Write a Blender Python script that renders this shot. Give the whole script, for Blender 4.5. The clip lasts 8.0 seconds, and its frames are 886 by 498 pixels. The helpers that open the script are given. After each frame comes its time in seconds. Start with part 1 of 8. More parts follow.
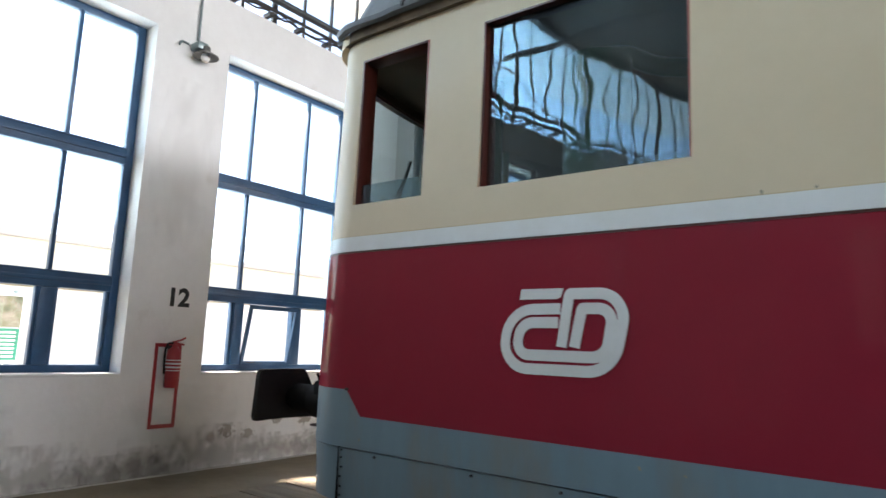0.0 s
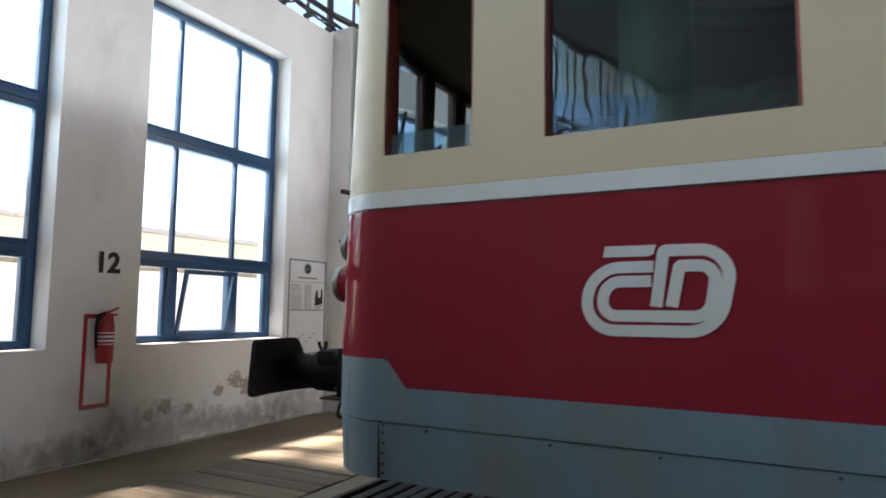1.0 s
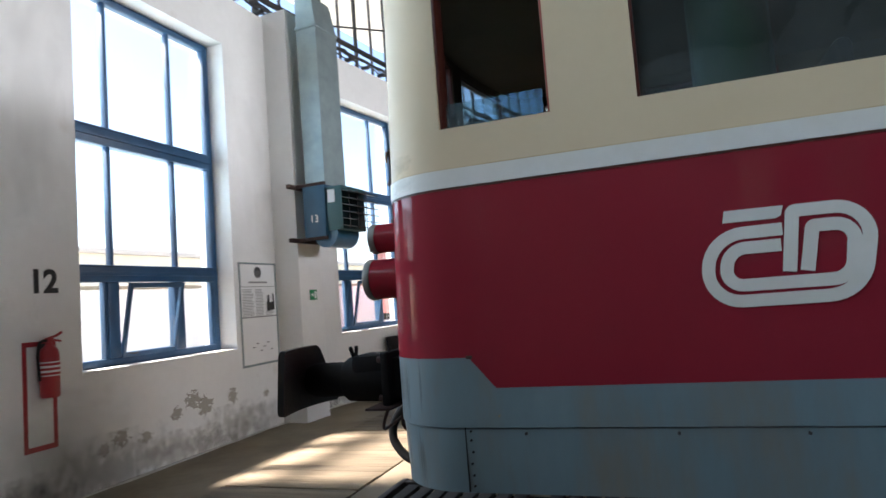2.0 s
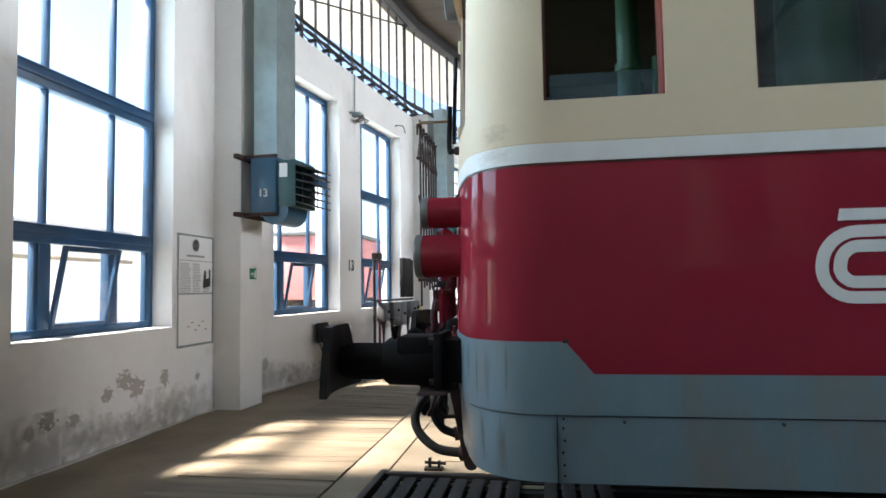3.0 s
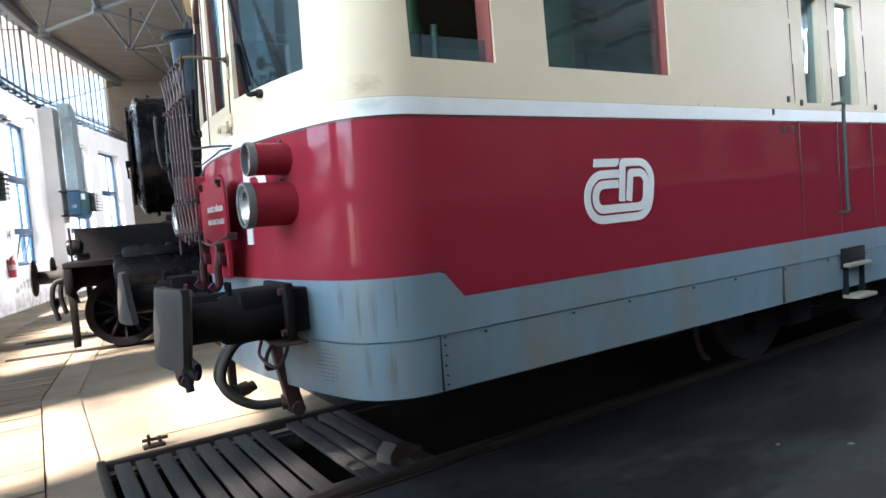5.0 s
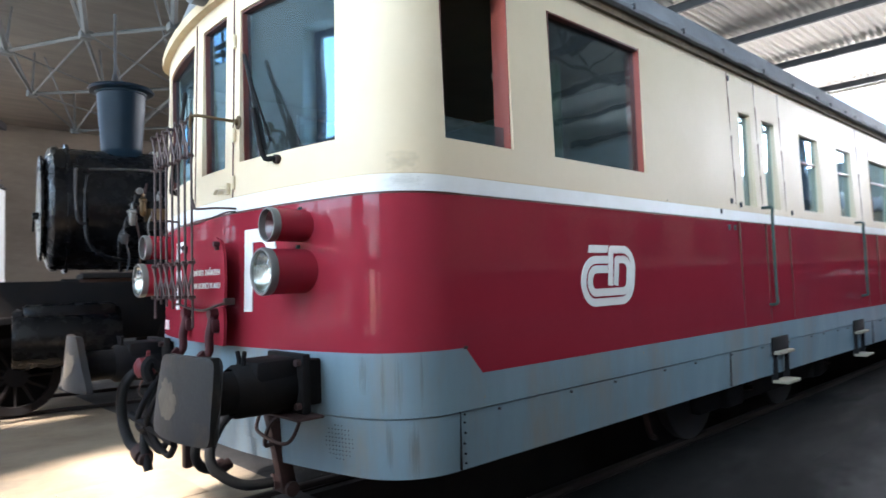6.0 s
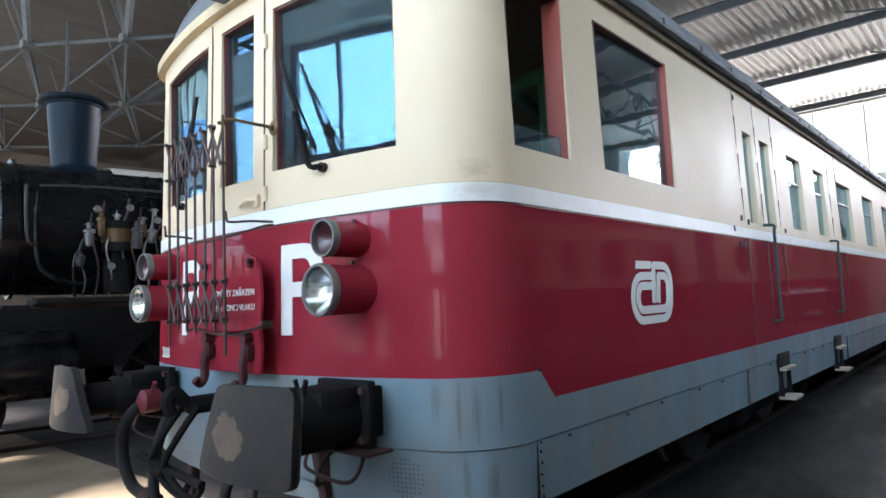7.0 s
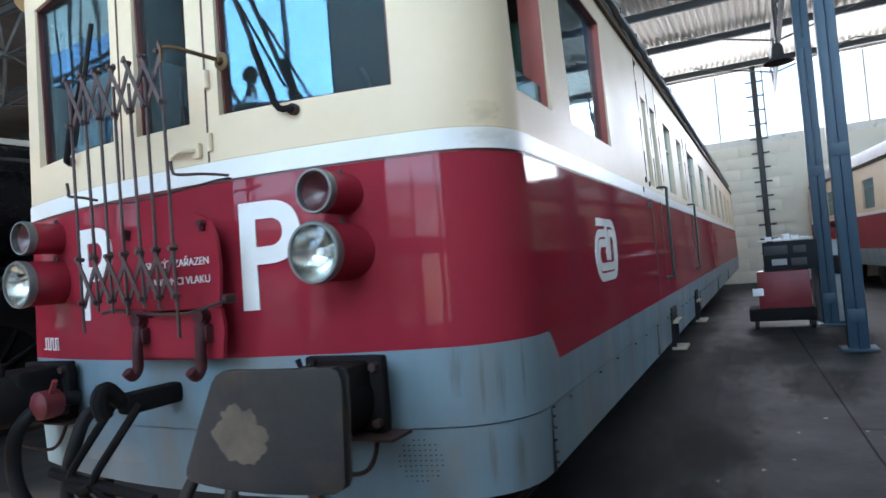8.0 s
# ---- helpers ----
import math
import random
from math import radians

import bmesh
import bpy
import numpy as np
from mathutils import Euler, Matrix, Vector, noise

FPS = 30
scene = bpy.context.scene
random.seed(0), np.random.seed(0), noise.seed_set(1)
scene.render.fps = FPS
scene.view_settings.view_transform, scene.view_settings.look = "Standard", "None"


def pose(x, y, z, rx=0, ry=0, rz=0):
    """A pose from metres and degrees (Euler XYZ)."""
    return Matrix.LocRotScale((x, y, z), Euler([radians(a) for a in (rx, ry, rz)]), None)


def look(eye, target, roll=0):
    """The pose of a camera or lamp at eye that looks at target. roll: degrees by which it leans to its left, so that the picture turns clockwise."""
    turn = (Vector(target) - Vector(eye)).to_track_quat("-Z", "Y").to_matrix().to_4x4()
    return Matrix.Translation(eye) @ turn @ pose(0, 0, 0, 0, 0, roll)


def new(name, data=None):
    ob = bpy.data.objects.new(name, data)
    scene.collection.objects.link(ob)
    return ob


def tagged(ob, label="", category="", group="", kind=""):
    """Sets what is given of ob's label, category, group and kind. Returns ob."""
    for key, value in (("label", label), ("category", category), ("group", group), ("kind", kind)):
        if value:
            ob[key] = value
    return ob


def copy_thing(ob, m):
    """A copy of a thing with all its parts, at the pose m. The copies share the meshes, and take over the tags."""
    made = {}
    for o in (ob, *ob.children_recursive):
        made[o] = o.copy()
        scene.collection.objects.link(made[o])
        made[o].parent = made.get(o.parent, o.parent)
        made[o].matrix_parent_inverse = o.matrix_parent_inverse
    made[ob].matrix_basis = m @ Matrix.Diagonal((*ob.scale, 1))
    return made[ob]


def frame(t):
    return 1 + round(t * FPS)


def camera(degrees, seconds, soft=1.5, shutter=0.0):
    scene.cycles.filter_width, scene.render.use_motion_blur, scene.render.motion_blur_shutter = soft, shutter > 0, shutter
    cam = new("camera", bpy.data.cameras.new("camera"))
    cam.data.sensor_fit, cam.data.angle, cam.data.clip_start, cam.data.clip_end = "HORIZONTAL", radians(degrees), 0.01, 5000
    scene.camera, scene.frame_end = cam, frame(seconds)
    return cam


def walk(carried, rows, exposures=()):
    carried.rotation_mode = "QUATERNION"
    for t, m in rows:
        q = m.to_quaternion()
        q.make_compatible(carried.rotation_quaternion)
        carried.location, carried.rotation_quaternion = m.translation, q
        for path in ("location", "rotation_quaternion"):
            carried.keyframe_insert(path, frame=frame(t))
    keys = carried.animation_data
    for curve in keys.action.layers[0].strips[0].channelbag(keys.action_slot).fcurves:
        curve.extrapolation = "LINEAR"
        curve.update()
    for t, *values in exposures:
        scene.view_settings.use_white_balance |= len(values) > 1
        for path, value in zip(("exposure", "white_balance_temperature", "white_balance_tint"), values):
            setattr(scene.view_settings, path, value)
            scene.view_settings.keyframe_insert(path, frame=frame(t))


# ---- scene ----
# strengths of the daylight, and the exposure and white balance along the walk
SKY, SUN_E, CLERE_W, WIN_W, FAR_W = 0.17, 8.5, 92.0, 30.0, 1100.0
EXPOSURES = [(0.0, 1.75, 6700, 18), (0.2, 1.45, 6750, 18), (0.3, 1.02, 6850, 19), (0.5, 0.97, 6850, 19), (1.0, 1.4, 6700, 19), (1.5, 1.5, 6600, 19), (3.0, 1.65, 6450, 15), (3.5, 1.85, 6450, 16), (4.0, 2.05, 6450, 17), (4.5, 2.2, 6400, 18), (5.2, 2.4, 6350, 18), (6.5, 2.05, 6400, 21), (7.0, 1.9, 6350, 21), (7.5, 1.72, 6150, 17), (8.0, 1.65, 6100, 18)]
cam = camera(69.3, 8.0, 1.5, 0.3)
PATH = [
    (0, (0.673, 0.4, 1.392), (-0.545, 1.958, 1.687), 2.2),
    (0.2, (0.529, 0.374, 1.409), (-0.692, 1.933, 1.695), 3.1),
    (0.5, (0.287, 0.27, 1.405), (-0.696, 1.984, 1.72), 1.2),
    (0.7, (0.165, 0.234, 1.416), (-0.825, 1.948, 1.703), 1.7),
    (1, (-0.081, 0.217, 1.388), (-1.016, 1.976, 1.571), 0.6),
    (1.2, (-0.234, 0.227, 1.38), (-1.265, 1.933, 1.548), -1.3),
    (1.5, (-0.467, 0.227, 1.411), (-1.451, 1.956, 1.619), 1.3),
    (1.7, (-0.625, 0.212, 1.401), (-1.482, 2.009, 1.591), -0.8),
    (2.8, (-1.565, 0.241, 1.4), (-1.946, 2.202, 1.493), -2.9),
    (3, (-1.723, 0.183, 1.37), (-2.038, 2.155, 1.489), -0.9),
    (3.2, (-1.886, 0.103, 1.387), (-1.943, 2.099, 1.49), -1.6),
    (3.5, (-2.086, 0.109, 1.392), (-1.855, 2.094, 1.474), -0.5),
    (3.7, (-2.255, 0.133, 1.347), (-1.864, 2.095, 1.353), -5.1),
    (4, (-2.529, 0.177, 1.387), (-2.075, 2.122, 1.277), -6.6),
    (4.2, (-2.688, 0.166, 1.368), (-2.124, 2.085, 1.334), -4.5),
    (4.5, (-2.925, 0.178, 1.398), (-2.114, 2.003, 1.29), -2.4),
    (4.8, (-3.065, 0.202, 1.385), (-2.123, 1.966, 1.399), -1.3),
    (5, (-3.148, 0.296, 1.404), (-2.076, 1.981, 1.299), -4.7),
    (5.2, (-3.24, 0.398, 1.429), (-2.213, 2.114, 1.425), -8.3),
    (6.3, (-3.758, 0.724, 1.447), (-2.312, 2.099, 1.584), -1.1),
    (6.5, (-3.808, 0.826, 1.435), (-2.334, 2.166, 1.614), -2.6),
    (6.8, (-3.844, 1.043, 1.418), (-2.347, 2.355, 1.613), -4.2),
    (7, (-3.889, 1.173, 1.445), (-2.399, 2.496, 1.615), -2.5),
    (7.2, (-3.918, 1.27, 1.415), (-2.386, 2.548, 1.561), -2.4),
    (7.5, (-3.997, 1.519, 1.433), (-2.299, 2.563, 1.593), -1.5),
    (7.7, (-4.009, 1.648, 1.452), (-2.257, 2.608, 1.552), -2.7),
    (8, (-4.037, 1.893, 1.43), (-2.248, 2.785, 1.491), -4.9),
]
walk(cam, [(t, look(eye, target, roll)) for t, eye, target, roll in PATH], EXPOSURES)

# ---------------------------------------------------------------- light
world = bpy.data.worlds.new("sky")
scene.world = world
world.use_nodes = True
wn = world.node_tree
sky = wn.nodes.new("ShaderNodeTexSky")
sky.sky_type, sky.sun_disc = "NISHITA", False
SUN_DIR = Vector((1.0, 0.20, -1.0)).normalized()
sky.sun_elevation = math.asin(-SUN_DIR.z)
sky.sun_rotation = math.atan2(-SUN_DIR.x, -SUN_DIR.y)
wn.nodes["Background"].inputs["Strength"].default_value = SKY
wn.links.new(sky.outputs["Color"], wn.nodes["Background"].inputs["Color"])
sun = new("sun", bpy.data.lights.new("sun", "SUN"))
sun.data.energy, sun.data.angle, sun.data.color = SUN_E, radians(7.0), (1.0, 0.93, 0.82)
sun.matrix_world = look((-30, 0, 30), Vector((-30, 0, 30)) + SUN_DIR)


def window_light(m, w, h, watts, colour=(0.54, 0.81, 1.0)):
    """Daylight of the open sky in a window's opening; m looks along -z into the hall."""
    ob = new("window_light", bpy.data.lights.new("window_light", "AREA"))
    ob.data.shape, ob.data.size, ob.data.size_y = "RECTANGLE", w, h
    ob.data.energy, ob.data.color = watts, colour
    ob.data.spread = radians(125)
    ob.matrix_world = m
    return ob


# ---------------------------------------------------------------- materials
def material(name, base, rough=0.6, metal=0.0, second=None, scale=3.0, amount=0.5, fine=0.0, fine_scale=60.0,
             bump=0.0, bump_scale=40.0, coat=0.0, stretch=(1, 1, 1), rough_var=0.0, random_tint=0.0, third=None, third_scale=0.7,
             third_lo=0.55, third_hi=0.7, island=False, spec=0.5, coat_rough=0.06):
    """A painted or weathered surface: base colour, a second colour in soft patches, fine grain, stains and relief."""
    m = bpy.data.materials.new(name)
    m.use_nodes = True
    n, l = m.node_tree.nodes, m.node_tree.links
    b = n["Principled BSDF"]
    b.inputs["Roughness"].default_value, b.inputs["Metallic"].default_value = rough, metal
    b.inputs["Coat Weight"].default_value = coat
    b.inputs["Specular IOR Level"].default_value = spec
    b.inputs["Coat Roughness"].default_value = coat_rough
    geo = n.new("ShaderNodeNewGeometry")
    mp = n.new("ShaderNodeMapping")
    mp.inputs["Scale"].default_value = stretch
    l.new(geo.outputs["Position"], mp.inputs["Vector"])
    rgb = n.new("ShaderNodeRGB")
    rgb.outputs[0].default_value = (*base, 1)
    col = rgb.outputs[0]

    def noise_fac(sc, lo, hi, detail=6.0):
        t = n.new("ShaderNodeTexNoise")
        t.inputs["Scale"].default_value, t.inputs["Detail"].default_value = sc, detail
        t.inputs["Roughness"].default_value = 0.62
        l.new(mp.outputs["Vector"], t.inputs["Vector"])
        r = n.new("ShaderNodeMapRange")
        r.inputs["From Min"].default_value, r.inputs["From Max"].default_value = lo, hi
        l.new(t.outputs["Fac"], r.inputs["Value"])
        return r.outputs["Result"], t.outputs["Fac"]

    def mix(a, bcol, fac, gain=1.0):
        x = n.new("ShaderNodeMix")
        x.data_type = "RGBA"
        if gain != 1.0:
            k = n.new("ShaderNodeMath")
            k.operation = "MULTIPLY"
            k.inputs[1].default_value = gain
            l.new(fac, k.inputs[0])
            fac = k.outputs[0]
        l.new(fac, x.inputs["Factor"])
        l.new(a, x.inputs[6])
        if isinstance(bcol, tuple):
            x.inputs[7].default_value = (*bcol, 1)
        else:
            l.new(bcol, x.inputs[7])
        return x.outputs[2]

    if second:
        f, _ = noise_fac(scale, 0.38, 0.68)
        col = mix(col, second, f, amount)
    if third:
        f, _ = noise_fac(third_scale, third_lo, third_hi, 8.0)
        col = mix(col, third, f, 0.9)
    if random_tint:
        if island:
            rnd = geo.outputs["Random Per Island"]
        else:
            rnd = n.new("ShaderNodeObjectInfo").outputs["Random"]
        hsv = n.new("ShaderNodeHueSaturation")
        r = n.new("ShaderNodeMapRange")
        r.inputs["To Min"].default_value, r.inputs["To Max"].default_value = 1 - random_tint, 1 + random_tint
        l.new(rnd, r.inputs["Value"])
        l.new(r.outputs["Result"], hsv.inputs["Value"])
        l.new(col, hsv.inputs["Color"])
        col = hsv.outputs["Color"]
    if fine:
        f, _ = noise_fac(fine_scale, 0.3, 0.7)
        col = mix(col, tuple(c * 0.55 for c in base), f, fine)
    l.new(col, b.inputs["Base Color"])
    if rough_var:
        f, _ = noise_fac(scale * 1.7, 0.3, 0.7)
        r = n.new("ShaderNodeMapRange")
        r.inputs["To Min"].default_value, r.inputs["To Max"].default_value = max(0.03, rough - rough_var), min(1, rough + rough_var)
        l.new(f, r.inputs["Value"])
        l.new(r.outputs["Result"], b.inputs["Roughness"])
    if bump:
        _, raw = noise_fac(bump_scale, 0, 1)
        bp = n.new("ShaderNodeBump")
        bp.inputs["Strength"].default_value, bp.inputs["Distance"].default_value = bump, 0.01
        l.new(raw, bp.inputs["Height"])
        l.new(bp.outputs["Normal"], b.inputs["Normal"])
        l.new(bp.outputs["Normal"], b.inputs["Coat Normal"])
    return m


def glass(name, tint=(0.9, 0.95, 0.95), wavy=0.0, shine=0.05, graze=0.85, mirror_tint=(1, 1, 1), waves=3.5, cloudiness=0.0):
    """A thin pane: clear with the mirror-like gloss of glass, its reflections coloured by a tint."""
    m = bpy.data.materials.new(name)
    m.use_nodes = True
    n, l = m.node_tree.nodes, m.node_tree.links
    n.remove(n["Principled BSDF"])
    mixer = n.new("ShaderNodeMixShader")
    lw = n.new("ShaderNodeLayerWeight")
    pw, ad = n.new("ShaderNodeMath"), n.new("ShaderNodeMath")
    pw.operation, ad.operation = "POWER", "MULTIPLY_ADD"
    pw.inputs[1].default_value, ad.inputs[1].default_value, ad.inputs[2].default_value = 3.5, graze, shine
    l.new(lw.outputs["Facing"], pw.inputs[0])
    l.new(pw.outputs[0], ad.inputs[0])
    tr, gl = n.new("ShaderNodeBsdfTransparent"), n.new("ShaderNodeBsdfGlossy")
    tr.inputs["Color"].default_value = (*tint, 1)
    gl.inputs["Roughness"].default_value = 0.015
    gl.inputs["Color"].default_value = (*mirror_tint, 1)
    l.new(ad.outputs[0], mixer.inputs[0])
    l.new(tr.outputs[0], mixer.inputs[1])
    l.new(gl.outputs[0], mixer.inputs[2])
    l.new(mixer.outputs[0], n["Material Output"].inputs["Surface"])
    # a thin uneven diffuse film that greys the pane
    if cloudiness:
        film, clouded, cloud = n.new("ShaderNodeBsdfDiffuse"), n.new("ShaderNodeMixShader"), n.new("ShaderNodeTexNoise")
        film.inputs["Color"].default_value = (0.62, 0.60, 0.55, 1)
        cloud.inputs["Scale"].default_value, cloud.inputs["Detail"].default_value = 2.2, 6.0
        amount = n.new("ShaderNodeMapRange")
        amount.inputs["From Min"].default_value, amount.inputs["From Max"].default_value = 0.3, 0.75
        amount.inputs["To Min"].default_value, amount.inputs["To Max"].default_value = 0.35 * cloudiness, 1.6 * cloudiness
        l.new(n.new("ShaderNodeNewGeometry").outputs["Position"], cloud.inputs["Vector"])
        l.new(cloud.outputs["Fac"], amount.inputs["Value"])
        l.new(amount.outputs["Result"], clouded.inputs[0])
        l.new(mixer.outputs[0], clouded.inputs[1]), l.new(film.outputs[0], clouded.inputs[2])
        l.new(clouded.outputs[0], n["Material Output"].inputs["Surface"])
    if wavy:
        t = n.new("ShaderNodeTexNoise")
        t.inputs["Scale"].default_value, t.inputs["Detail"].default_value = waves, 0.0
        bp = n.new("ShaderNodeBump")
        bp.inputs["Strength"].default_value, bp.inputs["Distance"].default_value = wavy, 0.02
        geo = n.new("ShaderNodeNewGeometry")
        l.new(geo.outputs["Position"], t.inputs["Vector"])
        l.new(t.outputs["Fac"], bp.inputs["Height"])
        l.new(bp.outputs["Normal"], gl.inputs["Normal"])
        l.new(bp.outputs["Normal"], lw.inputs["Normal"])
    return m


RED = material("red_paint", (0.265, 0.0225, 0.036), 0.45, second=(0.225, 0.0190, 0.031), scale=1.3, amount=0.5, coat=0.34, coat_rough=0.055,
               bump=0.09, bump_scale=2.4, fine=0.05, fine_scale=9, rough_var=0.06, spec=0.0, stretch=(1, 1, 0.6))
CREAM = material("cream_paint", (0.66, 0.53, 0.36), 0.52, second=(0.60, 0.47, 0.30), scale=1.6, amount=0.5, coat=0.0,
                 bump=0.04, bump_scale=6, fine=0.05, fine_scale=18, rough_var=0.08, spec=0.3)
WHITE = material("white_paint", (0.72, 0.71, 0.68), 0.42, second=(0.62, 0.58, 0.50), scale=4, amount=0.4, fine=0.08, fine_scale=30,
                 third=(0.50, 0.38, 0.22), third_scale=1.5, third_lo=0.64, third_hi=0.80)
GREY = material("grey_paint", (0.170, 0.250, 0.290), 0.42, second=(0.120, 0.185, 0.220), scale=2.2, amount=0.8, coat=0.16,
                bump=0.06, bump_scale=9, fine=0.18, fine_scale=14, stretch=(1, 1, 0.25), rough_var=0.1,
                third=(0.25, 0.19, 0.125), third_scale=2.2, third_lo=0.50, third_hi=0.74)
GUTTER = material("ochre_gutter_paint", (0.58, 0.46, 0.29), 0.5, second=(0.42, 0.30, 0.16), scale=5, amount=0.7, bump=0.15, spec=0.3)
ROOF = material("roof_paint", (0.16, 0.17, 0.18), 0.7, second=(0.09, 0.09, 0.09), scale=3, amount=0.7, bump=0.3, bump_scale=20)
PLASTER = material("white_plaster", (0.86, 0.87, 0.865), 0.88, second=(0.76, 0.765, 0.75), scale=0.8, amount=0.7, fine=0.07, fine_scale=13,
                   bump=0.35, bump_scale=14, third=(0.62, 0.60, 0.555), third_scale=1.7, third_lo=0.62, third_hi=0.80)
# for walls out of view, greyed to dim what the railcar's paint mirrors
UNSEEN_GREY = material("unseen_wall_grey", (0.46, 0.44, 0.41), 0.9, second=(0.34, 0.32, 0.29), scale=1.1, amount=0.8, fine=0.2, bump=0.3)
PLINTH = material("stained_plaster", (0.80, 0.785, 0.745), 0.9, second=(0.58, 0.54, 0.46), scale=1.6, amount=0.8, fine=0.2, fine_scale=9,
                  bump=0.5, bump_scale=12, third=(0.26, 0.23, 0.17), third_scale=3.4, third_lo=0.60, third_hi=0.74)
BLUE = material("blue_frame_paint", (0.022, 0.085, 0.18), 0.42, second=(0.015, 0.055, 0.12), scale=5, amount=0.7, bump=0.1)
STEEL = material("dark_steel", (0.045, 0.047, 0.05), 0.55, 0.1, second=(0.065, 0.052, 0.045), scale=6, amount=0.6, bump=0.15, spec=0.3)
BEAM = material("grey_beam_paint", (0.085, 0.084, 0.082), 0.75, second=(0.06, 0.06, 0.06), scale=4, amount=0.7, bump=0.1, spec=0.3)
STRUT = material("faded_grey_strut", (0.115, 0.118, 0.115), 0.75, second=(0.08, 0.08, 0.078), scale=4, amount=0.7, bump=0.1, spec=0.3)
BLACK = material("black_grease", (0.012, 0.012, 0.013), 0.8, second=(0.018, 0.014, 0.012), scale=7, amount=0.7, bump=0.2, spec=0.08)
LOCO = material("black_loco_paint", (0.006, 0.0065, 0.008), 0.26, second=(0.010, 0.0095, 0.009), scale=4, amount=0.8, bump=0.02, rough_var=0.08, spec=0.22)
CHIMNEY = material("blue_black_enamel", (0.007, 0.017, 0.027), 0.32, second=(0.005, 0.011, 0.018), scale=2, amount=0.6, spec=0.16)
RUBBER = material("black_rubber", (0.014, 0.014, 0.014), 0.7, bump=0.15, spec=0.25)
# floor by the tracks: dirt, and the railcar's shade put into the colour
FLOOR_SHADE = material("dirty_shaded_floor", (0.047, 0.046, 0.045), 0.75, second=(0.018, 0.019, 0.018), scale=1.1, amount=0.8, fine=0.25, fine_scale=16,
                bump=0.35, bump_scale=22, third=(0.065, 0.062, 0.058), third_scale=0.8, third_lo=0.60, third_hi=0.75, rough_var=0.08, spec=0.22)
CONCRETE = material("worn_concrete", (0.30, 0.245, 0.17), 0.8, second=(0.155, 0.118, 0.078), scale=1.1, amount=0.8, fine=0.25, fine_scale=16,
                    bump=0.35, bump_scale=22, third=(0.10, 0.09, 0.075), third_scale=0.55, third_lo=0.60, third_hi=0.72, rough_var=0.12)
KERB = material("pale_concrete", (0.32, 0.275, 0.205), 0.85, second=(0.23, 0.195, 0.145), scale=2.5, amount=0.7, fine=0.2, bump=0.3)
WOOD = material("worn_planks", (0.29, 0.23, 0.155), 0.8, second=(0.15, 0.115, 0.075), scale=4, amount=0.8, stretch=(0.25, 3, 3), fine=0.3,
                fine_scale=26, bump=0.5, bump_scale=30, random_tint=0.25)
OLDWOOD = material("grey_planks", (0.060, 0.057, 0.053), 0.85, spec=0.2, second=(0.035, 0.033, 0.030), scale=4, amount=0.8, stretch=(3, 0.25, 3), fine=0.3,
                   fine_scale=26, bump=0.5, bump_scale=30, random_tint=0.3)
PIT = material("pit_wall", (0.05, 0.045, 0.041), 0.9, second=(0.028, 0.026, 0.025), scale=2, bump=0.4, spec=0.1)
RAIL = material("rail_steel", (0.028, 0.023, 0.020), 0.55, 0.2, spec=0.25, second=(0.03, 0.02, 0.015), scale=5, amount=0.8, bump=0.1)
BOARDS = material("ceiling_boards", (0.135, 0.112, 0.088), 0.9, second=(0.09, 0.074, 0.058), scale=1.5, amount=0.8, fine=0.2, fine_scale=12, bump=0.2,
                  stretch=(0.3, 2, 1))
SHEET = material("corrugated_sheet", (0.66, 0.62, 0.54), 0.75, second=(0.54, 0.50, 0.42), scale=0.8, amount=0.6, fine=0.06, bump=0.03, spec=0.2, stretch=(0.35, 1, 1))
BRICK = material("painted_brick", (0.74, 0.70, 0.60), 0.85, second=(0.68, 0.63, 0.53), scale=1.2, amount=0.6, bump=0.2, random_tint=0.03, fine=0.08)
COLUMN = material("blue_steel_column", (0.018, 0.044, 0.070), 0.55, second=(0.03, 0.05, 0.065), scale=3, amount=0.5, bump=0.1)
GALV = material("galvanised_duct", (0.30, 0.375, 0.385), 0.42, 0.6, second=(0.21, 0.275, 0.285), scale=5, amount=0.7, bump=0.05, rough_var=0.1)
TEAL = material("teal_heater_paint", (0.018, 0.095, 0.175), 0.4, second=(0.014, 0.065, 0.12), scale=4, amount=0.6, coat=0.1)
BROWN = material("red_brown_varnish", (0.10, 0.022, 0.014), 0.4, second=(0.06, 0.014, 0.01), scale=5, amount=0.6)
ORANGE = material("faded_red_frame", (0.30, 0.06, 0.04), 0.5, second=(0.30, 0.06, 0.04), scale=5, amount=0.6)
CABIN = material("brown_cab_lining", (0.21, 0.145, 0.095), 0.6, second=(0.15, 0.10, 0.065), scale=2, amount=0.6)
GREENP = material("green_cab_paint", (0.032, 0.10, 0.042), 0.35, second=(0.024, 0.07, 0.03), scale=3)
RUSTIRON = material("rusty_iron", (0.060, 0.034, 0.030), 0.65, 0.0, spec=0.25, second=(0.035, 0.020, 0.018), scale=8, amount=0.8, bump=0.3)
WORN = material("worn_buffer_steel", (0.026, 0.026, 0.027), 0.65, 0.0, spec=0.2, second=(0.035, 0.033, 0.03), scale=5, amount=0.8, bump=0.25,
                third=(0.060, 0.042, 0.027), third_scale=3.3, third_lo=0.55, third_hi=0.72)
BARE = material("bare_worn_steel", (0.112, 0.096, 0.074), 0.65, 0.0, spec=0.2, second=(0.062, 0.055, 0.046), scale=9, amount=0.8, bump=0.2)
CHROME = material("lamp_reflector", (0.66, 0.69, 0.66), 0.16, 1.0, bump=0.15, bump_scale=35)
